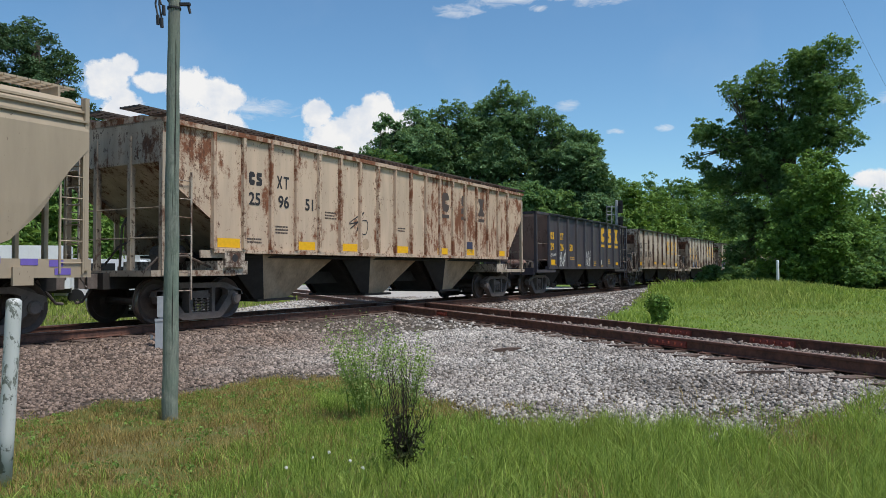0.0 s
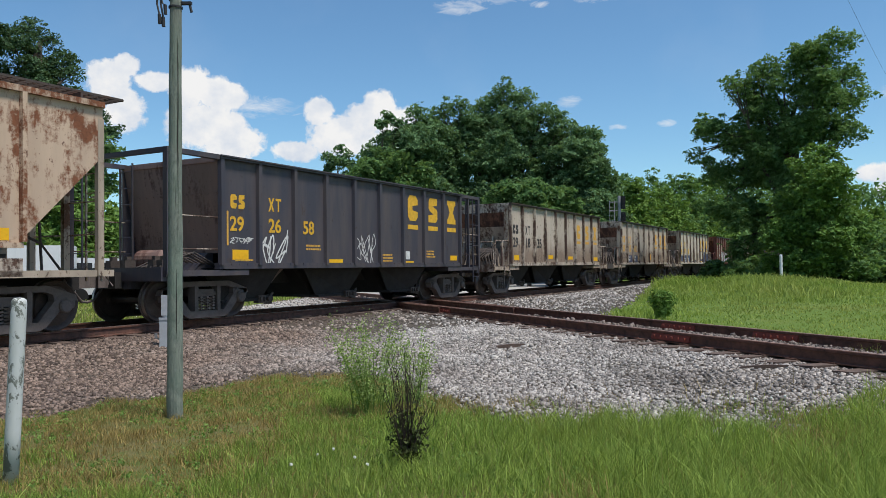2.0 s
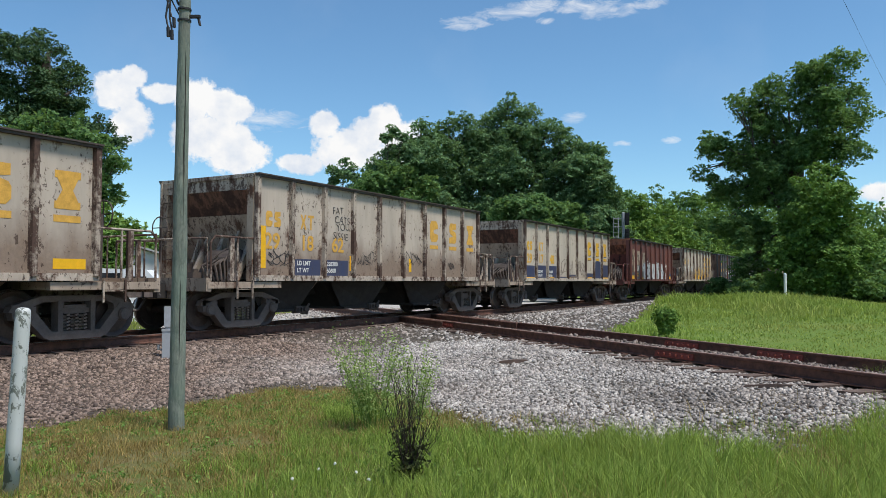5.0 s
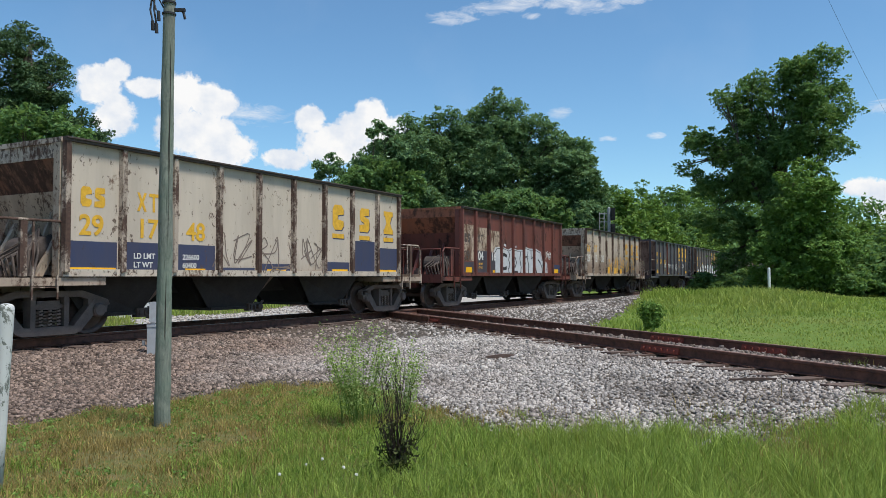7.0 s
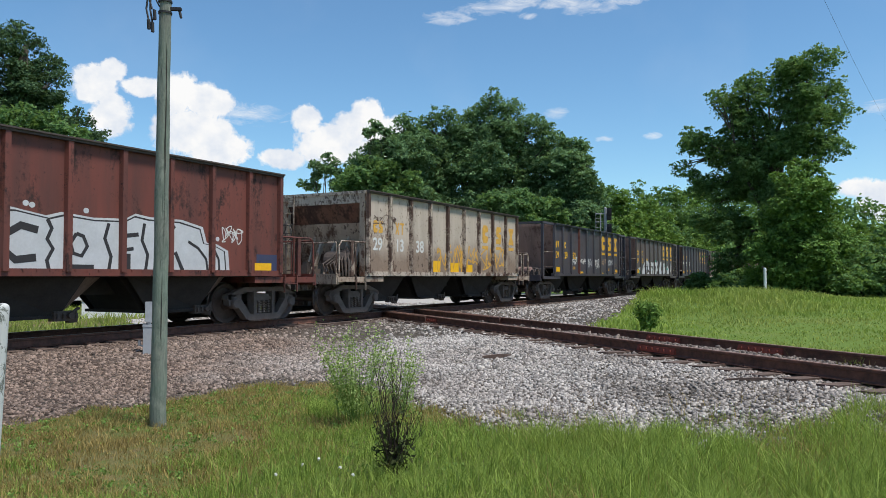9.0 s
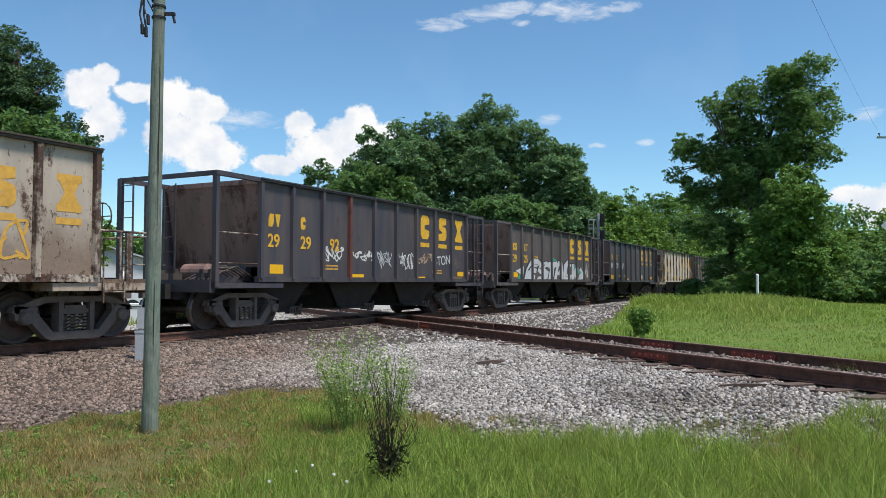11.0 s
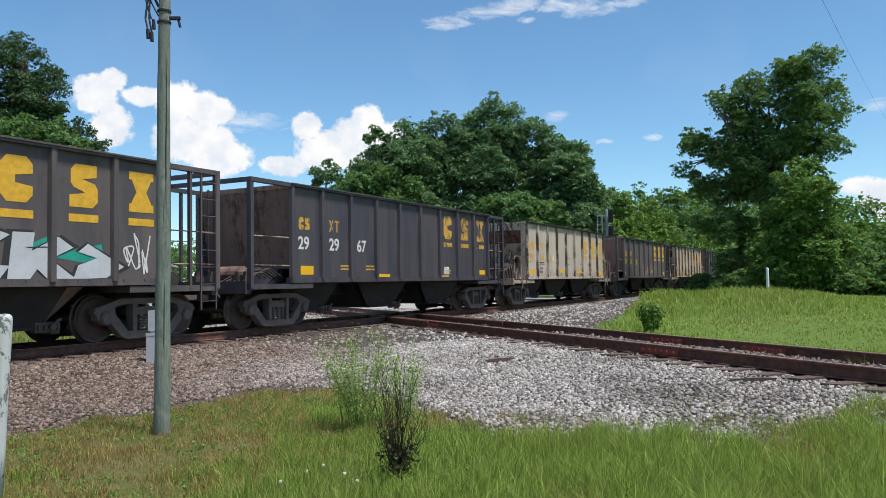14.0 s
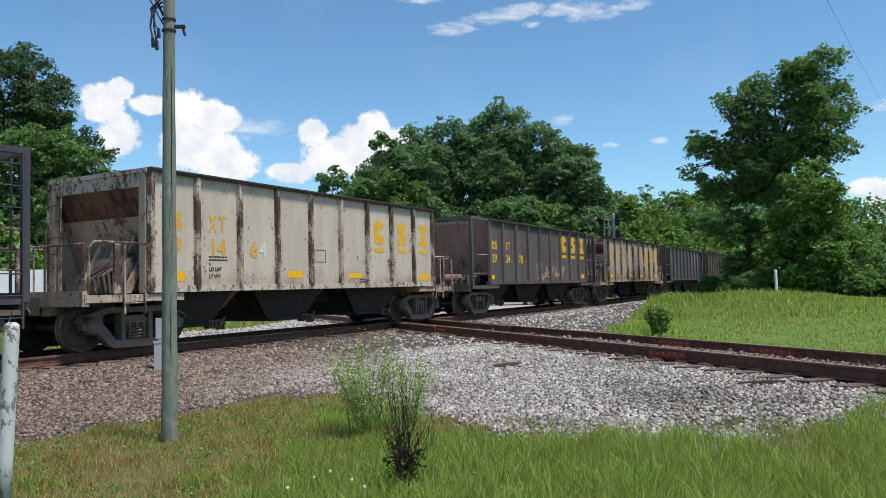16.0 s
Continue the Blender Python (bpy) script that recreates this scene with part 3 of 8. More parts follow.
def track(name, m, x0, x1, tie_from, tie_to, top, label, gaps=()):
    ob = empty(name, m, label, "railway track")
    ob["kind"] = "structure"
    for y in (-0.7535, 0.7535):
        cuts = [x0, *sorted(c for gap in gaps for c in gap[1] if gap[0] * y > 0), x1]
        for a, b in zip(cuts[::2], cuts[1::2]):
            rail(ob, a, b, y, top)
    rng = random.Random(name)
    x = tie_from
    tie = shared("tie", M_TIE, tie_mesh, 0.008)
    plate = shared("tie_plate", M_RAIL, lambda bm: [box(bm, -0.09, 0.09, -0.13, 0.13, -0.168, -0.152), box(bm, -0.05, -0.02, -0.1, -0.08, -0.152, -0.135), box(bm, 0.02, 0.05, 0.08, 0.1, -0.152, -0.135)])
    while x < tie_to:
        t = put("tie", tie, ob, pose(x, rng.uniform(-0.06, 0.06), rng.uniform(-0.012, 0.0), 0, 0, rng.uniform(-2, 2)))
        for y in (-0.7535, 0.7535):
            put("tie_plate", plate, t, pose(0, y, 0))
        x += 0.53 + rng.uniform(-0.03, 0.03)
    return ob


s_cross = CROSS_S + CROSS_K * N_TRACK
main_track = track("main_track", Matrix.Translation(spot(s_cross, N_TRACK)) @ ALONG, -60, 160, -18, 60, M_RAILTOP,
                   "rusty main railway track on dark wooden ties")
# the crossing track's own x runs towards the camera's right
CROSS = Matrix.Translation(spot(s_cross, N_TRACK)) @ ALONG @ pose(0, 0, 0, 0, 0, math.degrees(-math.pi / 2 - CROSS_A))
cross_track = track("cross_track", CROSS, -70, 60, -34, 26, M_RAILTOP_DULL, "rust-brown railway track crossing the main line on the level")


def rail_details():
    """Joint bars, guard rails and bolts at the diamond and along the crossing track."""
    bar = shared("joint_bar", M_REDIRON, lambda bm: [prism(bm, [(0.014, -0.14), (0.06, -0.14), (0.05, -0.10), (0.022, -0.04), (0.014, -0.04)], -0.45, 0.45, "x")]
                 + [box(bm, x - 0.018, x + 0.018, 0.03, 0.075, -0.105, -0.07) for x in (-0.36, -0.21, -0.07, 0.07, 0.21, 0.36)])
    for x, y, side in [(3.2, -0.7535, 1), (3.2, 0.7535, 1), (12.6, 0.7535, 1), (14.2, -0.7535, 1), (14.9, 0.7535, -1), (5.0, -0.7535, 1)]:
        for flip in (0, 180):
            put("joint_bar", bar, cross_track, pose(x, y, 0, 0, 0, flip), "red-brown bolted joint bar")
    for x0, x1, y in [(-3.4, 5.6, -0.62), (-3.4, 6.4, 0.62), (-3.4, 5.0, -0.90), (-3.4, 5.2, 0.90)]:
        bm = bmesh.new()
        prism(bm, [(y + a * 0.8, b) for a, b in RAIL_PROFILE], x0, x1, "x")
        part("guard_rail", bm, M_RAIL, cross_track, "short rusty guard rail of the diamond")
    for x0, x1, y in [(-3.2, 3.4, -0.62), (-3.2, 3.4, 0.62)]:
        bm = bmesh.new()
        prism(bm, [(y + a * 0.8, b) for a, b in RAIL_PROFILE], x0, x1, "x")
        part("guard_rail", bm, M_RAIL, main_track, "short rusty guard rail of the diamond")
    fill = shared("filler_block", M_RAIL, lambda bm: box(bm, -0.06, 0.06, -0.05, 0.05, -0.15, -0.012), 0.006)
    rng = random.Random(8)
    for k in range(22):
        x = -3.0 + k * 0.4
        for y in (-0.69, 0.69):
            put("filler_block", fill, cross_track, pose(x + rng.uniform(-0.05, 0.05), y, 0))


rail_details()

# ---- the train ----
HALF, SILL, RIM = 1.60, 1.09, 3.53      # half width, bottom and top of a side above the rail


def wheelset_mesh():
    bm = bmesh.new()
    for side in (-1, 1):
        prof = [(0.10, 0.07), (0.15, 0.075), (0.17, 0.03), (0.36, 0.005), (0.40, 0.03), (0.445, 0.045), (0.457, 0.04), (0.462, -0.045), (0.495, -0.06), (0.49, -0.085), (0.40, -0.085), (0.36, -0.03), (0.17, -0.04), (0.10, -0.09)]
        tmp = bmesh.new()
        lathe(tmp, prof, 28)
        for v in tmp.verts:
            v.co = Vector((v.co.x, side * (0.765 + v.co.y), v.co.z))
        me = bpy.data.meshes.new("tmp")
        tmp.to_mesh(me)
        tmp.free()
        bm.from_mesh(me)
        bpy.data.meshes.remove(me)
    tube(bm, [(0, -0.7, 0), (0, 0.7, 0)], 0.085, 14)
    for side in (-1, 1):
        tube(bm, [(0, side * 0.83, 0), (0, side * 1.05, 0)], 0.075, 12)
    me = to_mesh("wheelset", bm, M_WHEEL)
    me.materials.append(M_TREAD)
    for p in me.polygons:
        r = math.hypot(p.center.x, p.center.z)
        if 0.40 < r < 0.53 and abs(abs(p.center.y) - 0.765) < 0.062 and abs(p.normal.y) < 0.4 and r > 0.44:
            p.material_index = 1
    return me


WHEELSET = wheelset_mesh()
RADIUS = 0.462
AXLE = 0.98     # half the wheelbase


def side_frame(bm, y):
    """A cast side frame: arched top bar, slanting tension bars, columns round the spring window, jaws over the bearings."""
    def bar(p, t=0.085):
        prism(bm, [(a * 1.10, b) for a, b in p], y - t, y + t)
    bar([(-1.13, 0.56), (-1.08, 0.66), (-0.60, 0.83), (0.60, 0.83), (1.08, 0.66), (1.13, 0.56), (1.02, 0.54), (0.56, 0.72), (-0.56, 0.72), (-1.02, 0.54)])
    bar([(-0.98, 0.58), (-0.80, 0.67), (-0.43, 0.20), (0.43, 0.20), (0.80, 0.67), (0.98, 0.58), (0.56, 0.10), (0.45, 0.05), (-0.45, 0.05), (-0.56, 0.10)], 0.095)
    for x in (-0.29, 0.29):
        bar([(x - 0.04, 0.18), (x + 0.04, 0.18), (x + 0.045, 0.74), (x - 0.045, 0.74)], 0.105)
    bar([(-0.26, 0.52), (0.26, 0.52), (0.26, 0.60), (-0.26, 0.60)], 0.06)
    for s in (-1, 1):
        bar([(s * 0.89 - 0.17, 0.42), (s * 0.89 - 0.10, 0.42), (s * 0.89 - 0.10, 0.62), (s * 0.89 + 0.10, 0.62), (s * 0.89 + 0.10, 0.42), (s * 0.89 + 0.17, 0.42), (s * 0.89 + 0.20, 0.64), (s * 0.89 - 0.20, 0.68)])


def spring_mesh(bm):
    for x in (-0.17, 0.0, 0.17):
        pts = [(x + 0.075 * math.cos(a), 0.075 * math.sin(a), 0.02 + 0.30 * a / (2 * math.pi * 5)) for a in (2 * math.pi * k / 7 for k in range(36))]
        tube(bm, pts, 0.022, 4)


def truck(car, x, wheels):
    t = put("truck", shared("bolster", M_CAST, lambda bm: [box(bm, -0.22, 0.22, -1.05, 1.05, 0.50, 0.66), box(bm, -0.35, 0.35, -0.4, 0.4, 0.6, 0.84)], 0.02), car, pose(x, 0, 0), "dusty cast steel truck")
    for y in (-1.0, 1.0):
        f = shared("side_frame", M_CAST, lambda bm: side_frame(bm, 0.0), 0.012)
        put("side_frame", f, t, pose(0, y, 0, 0, 0, 0 if y < 0 else 180))
        put("spring_nest", shared("spring_nest", M_CHUTE, spring_mesh), t, pose(0, y, 0.17), "row of coil springs")
        for a in (-AXLE, AXLE):
            put("bearing", shared("bearing", M_CAST, lambda bm: lathe(bm, [(0.03, -0.10), (0.10, -0.10), (0.125, -0.07), (0.13, 0.08), (0.05, 0.09)], 16)), t, pose(a, y * 1.06, RADIUS, 0, 0, 0 if y < 0 else 180), "round roller bearing cap")
    for a in (-AXLE, AXLE):
        wheels.append(put("wheelset", WHEELSET, t, pose(a, 0, RADIUS), "two brown steel wheels on an axle"))
    # Added dark plate that imitates the shade in the gaps round the coils.
    put("spring_plank", shared("spring_plank", M_UNDER, lambda bm: box(bm, -0.30, 0.30, -0.90, 0.90, 0.12, 0.20)), t, None, "dark plate added under the springs to darken their gaps")
    put("brake_beam", shared("brake_beam", M_UNDER, lambda bm: [tube(bm, [(-0.45, -0.8, 0.4), (-0.38, 0, 0.42), (-0.45, 0.8, 0.4)], 0.035), tube(bm, [(0.45, -0.8, 0.4), (0.38, 0, 0.42), (0.45, 0.8, 0.4)], 0.035)]), t)
    return t


def coupler(car, x, way):
    def draw(bm):
        box(bm, -0.9, 0.0, -0.10, 0.10, 0.80, 0.98)
        slab(bm, [(0.0, -0.16), (0.18, -0.20), (0.30, -0.16), (0.32, 0.0), (0.22, 0.06), (0.24, 0.16), (0.12, 0.20), (0.0, 0.14)], 0.74, 1.04)
        tube(bm, [(-0.35, -0.28, 0.92), (-0.1, -0.25, 0.66), (0.12, -0.16, 0.48), (0.34, -0.05, 0.46)], 0.028)
        tube(bm, [(-0.5, -0.3, 1.0), (-0.25, -0.9, 1.02), (-0.25, -1.35, 1.0), (-0.2, -1.5, 0.8)], 0.014)
    put("coupler", shared("coupler", M_CAST, draw), car, pose(x, 0, 0, 0, 0, 0 if way > 0 else 180), "grimy knuckle coupler and air hose")


def ladder(bm, x, y, z0, z1, width=0.42, along="x", rungs=6):
    a, b = (-width / 2, width / 2)
    ends = [((x + a, y), (x + b, y)) if along == "x" else ((x, y + a), (x, y + b))][0]
    for e in ends:
        box(bm, e[0] - 0.016, e[0] + 0.016, e[1] - 0.016, e[1] + 0.016, z0, z1)
    for k in range(rungs):
        z = z0 + (z1 - z0) * (k + 0.5) / rungs
        tube(bm, [(*ends[0], z), (*ends[1], z)], 0.011, 5)


def hopper_side(car, paint_mat, rib_mat, length, panels, y_way, chord_mat):
    """One side: rim and sill rails, single sheets, and the ribs between them, each a part. y_way -1 is the near side."""
    x0, pitch = -length / 2, length / panels
    y = y_way * (HALF - 0.09)
    turn = 0 if y_way < 0 else 180
    sheet_me = shared("panel%d" % panels, paint_mat, lambda bm: box(bm, 0.002, pitch - 0.002, -0.005, 0.005, 0, RIM - SILL - 0.06))

    def rib_draw(bm):
        prism(bm, [(-0.075, 0.0), (-0.05, -0.085), (0.05, -0.085), (0.075, 0.0)], 0.06, RIM - SILL - 0.075, "y")
        for v in bm.verts:
            v.co = Vector((v.co.x, v.co.z, v.co.y))
    rib_me = shared("rib", rib_mat, rib_draw)
    for k in range(panels):
        xx = x0 + k * pitch if y_way < 0 else -x0 - k * pitch
        put("panel", sheet_me, car, pose(xx, y, SILL + 0.02, 0, 0, turn))
    for k in range(panels + 1):
        xx = x0 + k * pitch
        xx = min(max(xx, x0 + 0.07), -x0 - 0.07)
        put("rib", rib_me, car, pose(xx, y - 0.005 * -y_way, SILL + 0.02, 0, 0, turn))

    def chord_draw(bm):
        box(bm, x0, -x0, -0.10, 0.06, RIM - 0.075, RIM)
        box(bm, x0, -x0, -0.13, -0.10, RIM - 0.03, RIM)
    put("rim_rail", shared("rim_rail%.1f" % length, chord_mat, chord_draw, 0.01), car, pose(0, y, 0, 0, 0, turn), "top rail along the side")
    put("side_sill", shared("side_sill%.1f" % length, paint_mat, lambda bm: [box(bm, x0, -x0, -0.05, 0.10, SILL, SILL + 0.13)] + [box(bm, x0 + 0.1 + 0.24 * k, x0 + 0.125 + 0.24 * k, -0.062, -0.05, SILL + 0.09, SILL + 0.115) for k in range(int((length - 0.2) / 0.24))], 0.0), car, pose(0, y, 0, 0, 0, turn), "riveted side sill")


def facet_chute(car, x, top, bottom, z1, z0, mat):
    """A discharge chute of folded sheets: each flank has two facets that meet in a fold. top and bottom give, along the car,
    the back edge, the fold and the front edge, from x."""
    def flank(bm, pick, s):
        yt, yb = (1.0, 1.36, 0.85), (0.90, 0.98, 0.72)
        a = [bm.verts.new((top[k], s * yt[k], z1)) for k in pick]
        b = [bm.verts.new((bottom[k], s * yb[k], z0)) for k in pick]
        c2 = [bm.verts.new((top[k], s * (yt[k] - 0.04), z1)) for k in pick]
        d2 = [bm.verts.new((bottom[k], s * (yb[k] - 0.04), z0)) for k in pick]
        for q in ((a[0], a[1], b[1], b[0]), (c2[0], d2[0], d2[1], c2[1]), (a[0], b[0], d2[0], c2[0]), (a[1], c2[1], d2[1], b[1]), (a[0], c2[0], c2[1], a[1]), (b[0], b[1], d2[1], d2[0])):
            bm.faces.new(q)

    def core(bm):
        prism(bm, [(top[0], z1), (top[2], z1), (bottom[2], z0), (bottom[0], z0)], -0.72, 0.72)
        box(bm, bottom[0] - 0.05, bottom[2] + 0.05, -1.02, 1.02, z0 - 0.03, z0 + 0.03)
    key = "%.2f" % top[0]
    put("chute", shared("chute_core" + key, M_UNDER, core), car, pose(x, 0, 0), "grimy discharge chute, dark also for painted shade")
    # Back facets dark, front facets pale: shade and sunlight put into the colours.
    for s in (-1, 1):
        put("chute_sheet", shared("chute_back%s%d" % (key, s), M_UNDER, lambda bm: flank(bm, (0, 1), s)), car, pose(x, 0, 0), "folded chute sheet painted dark as its shaded side")
        put("chute_sheet", shared("chute_front%s%d" % (key, s), mat, lambda bm: flank(bm, (1, 2), s)), car, pose(x, 0, 0), "dusty folded chute sheet, painted paler as its lit side")


def slopes(car, length, mat, chute_mat, bays, low=0.36):
    """The sloping floor inside, the centre sill, and a chute below each bay."""
    x0 = -length / 2

    for x in bays:
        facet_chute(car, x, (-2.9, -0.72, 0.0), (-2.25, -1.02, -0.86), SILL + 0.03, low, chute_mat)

        def gear(bm):
            box(bm, -0.30, 0.16, -1.06, -0.90, low - 0.08, low + 0.10)
            tube(bm, [(0.0, -1.14, low + 0.02), (0.0, -0.8, low + 0.02)], 0.06, 8)
            tube(bm, [(0.0, -1.10, low + 0.02), (0.10, -1.10, low + 0.12), (0.20, -1.04, low + 0.14)], 0.03, 6)
            box(bm, 0.02, 0.20, -1.02, -0.92, low - 0.12, low + 0.02)
            for x in (-0.26, -0.14, 0.10):
                box(bm, x, x + 0.05, -1.10, -1.06, low - 0.04, low + 0.06)
        put("gate_gear", shared("gate_gear", M_GEAR, gear), car, pose(x - 0.86, 0, 0), "gate latch and lever")
    bm = bmesh.new()
    box(bm, x0 - 1.6, -x0 + 1.6, -0.28, 0.28, 0.72, 1.05)
    box(bm, x0 + 0.3, -x0 - 0.3, -1.4, 1.4, SILL - 0.02, SILL + 0.02)
    part("centre_sill", bm, M_UNDER, car, "dark underframe")


def chars(car, text, size, mat, x, z, name="lettering", label="", weight=0.022, tilt=0.0):
    lettering(text, size, mat, car, pose(x, -HALF + 0.078, z, 90, -tilt), name, label, weight)


def flat_shape(car, outline, mat, name="mark", label="", y=None):
    """A painted patch on the near side, from its outline in x and z."""
    bm = bmesh.new()
    prism(bm, outline, -0.0015, 0.0015)
    return part(name, bm, mat, car, label, m=pose(0, -HALF + 0.0825 if y is None else y, 0))


def rect(x0, x1, z0, z1):
    return [(x0, z0), (x1, z0), (x1, z1), (x0, z1)]


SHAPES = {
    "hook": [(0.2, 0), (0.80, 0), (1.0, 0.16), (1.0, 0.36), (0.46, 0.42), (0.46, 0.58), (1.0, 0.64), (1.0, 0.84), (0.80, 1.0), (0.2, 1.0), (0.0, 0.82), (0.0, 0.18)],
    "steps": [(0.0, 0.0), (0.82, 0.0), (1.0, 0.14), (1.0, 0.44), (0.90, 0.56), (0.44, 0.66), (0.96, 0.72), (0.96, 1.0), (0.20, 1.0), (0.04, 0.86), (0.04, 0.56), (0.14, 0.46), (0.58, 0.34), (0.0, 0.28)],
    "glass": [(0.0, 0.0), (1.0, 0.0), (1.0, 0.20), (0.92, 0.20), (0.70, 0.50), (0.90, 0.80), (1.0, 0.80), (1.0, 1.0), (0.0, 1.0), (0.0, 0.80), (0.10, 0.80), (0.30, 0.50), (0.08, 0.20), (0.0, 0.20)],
    "cross": [(0.0, 0.0), (0.26, 0.0), (0.5, 0.34), (0.74, 0.0), (1.0, 0.0), (0.66, 0.5), (1.0, 1.0), (0.74, 1.0), (0.5, 0.66), (0.26, 1.0), (0.0, 1.0), (0.34, 0.5)],
    "post": [(0.38, 0.0), (0.62, 0.0), (0.62, 0.82), (1.0, 0.82), (1.0, 1.0), (0.0, 1.0), (0.0, 0.82), (0.38, 0.82)],
    "slant": [(0.0, 0.0), (0.70, 0.0), (1.0, 0.36), (1.0, 1.0), (0.30, 1.0), (0.0, 0.64)],
    "fork": [(0.36, 0.0), (0.64, 0.0), (1.0, 1.0), (0.0, 1.0)],
    "bar": [(-0.02, -0.34), (1.02, -0.34), (1.02, -0.16), (-0.02, -0.16)],
}


def shape_at(car, shape, x, z, w, h, mat, y, name, label):
    flat_shape(car, [(x + w * p, z + h * q) for p, q in SHAPES[shape]], mat, name, label, y)


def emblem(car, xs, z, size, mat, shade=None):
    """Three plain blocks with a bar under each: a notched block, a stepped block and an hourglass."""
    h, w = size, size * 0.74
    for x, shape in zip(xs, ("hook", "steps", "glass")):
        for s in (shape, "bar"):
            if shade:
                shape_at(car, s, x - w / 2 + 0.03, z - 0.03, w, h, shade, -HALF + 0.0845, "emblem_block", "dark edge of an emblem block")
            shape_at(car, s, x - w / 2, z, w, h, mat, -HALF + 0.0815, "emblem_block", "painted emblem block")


def mark_bars(car, xs, z, size, mat, pairs=True):
    """The owner's initials as plain shapes, two at each place."""
    for x, pair in zip(xs, (("hook", "steps"), ("cross", "post")) if pairs is True else pairs):
        for k, s in enumerate(pair):
            shape_at(car, s, x + k * size * 0.78, z, size * 0.62, size, mat, -HALF + 0.0815, "owner_mark", "plain painted shape of the owner's mark")


def small_lines(car, x, z, rows, width, mat, size=0.05):
    rng = random.Random(int(x * 100))
    bm = bmesh.new()
    for k in range(rows):
        a = x
        while a < x + width * rng.uniform(0.75, 1.0):
            w = size * rng.uniform(0.5, 2.2)
            prism(bm, rect(a, a + w, z - k * size * 1.9, z - k * size * 1.9 + size), -0.0015, 0.0015)
            a += w + size * 0.35
    part("small_print", bm, mat, car, "rows of small print as bars", m=pose(0, -HALF + 0.0825, 0))["kind"] = "stuff"


def scrawl(car, x, z, w, h, mat, seed, thick=0.022, name="graffiti", strokes=6, label="looping sprayed scribble"):
    """A sprayed tag that cannot be read: looping strokes."""
    rng = random.Random(seed)
    for k in range(strokes):
        bm = bmesh.new()
        cx, cz = x + w * (k + 0.5) / strokes, z + h / 2
        pts = []
        for i in range(9):
            pts.append((cx + rng.uniform(-0.75, 0.75) * w / strokes, 0, cz + rng.uniform(-0.5, 0.5) * h))
        smooth = []
        for a, b, c, d in zip([pts[0]] + pts, pts, pts[1:], pts[2:] + [pts[-1]]):
            for u in (0, 0.2, 0.4, 0.6, 0.8):
                smooth.append(tuple(0.5 * (2 * q + (r - p) * u + (2 * p - 5 * q + 4 * r - t) * u * u + (3 * q - p - 3 * r + t) * u ** 3) for p, q, r, t in zip(a, b, c, d)))
        edge = []
        for i, q in enumerate(smooth):
            a, b = smooth[max(i - 1, 0)], smooth[min(i + 1, len(smooth) - 1)]
            dx, dz = b[0] - a[0], b[2] - a[2]
            n = max(math.hypot(dx, dz), 1e-4)
            ox, oz = -dz / n * thick / 2, dx / n * thick / 2
            y = -0.00003 * i - 0.0012 * (k % 3)
            edge.append((bm.verts.new((q[0] + ox, y, q[2] + oz)), bm.verts.new((q[0] - ox, y, q[2] - oz))))
        for (a, b), (c, d) in zip(edge, edge[1:]):
            bm.faces.new((a, b, d, c))
        part(name, bm, mat, car, label, m=pose(0, -HALF + 0.080, 0))


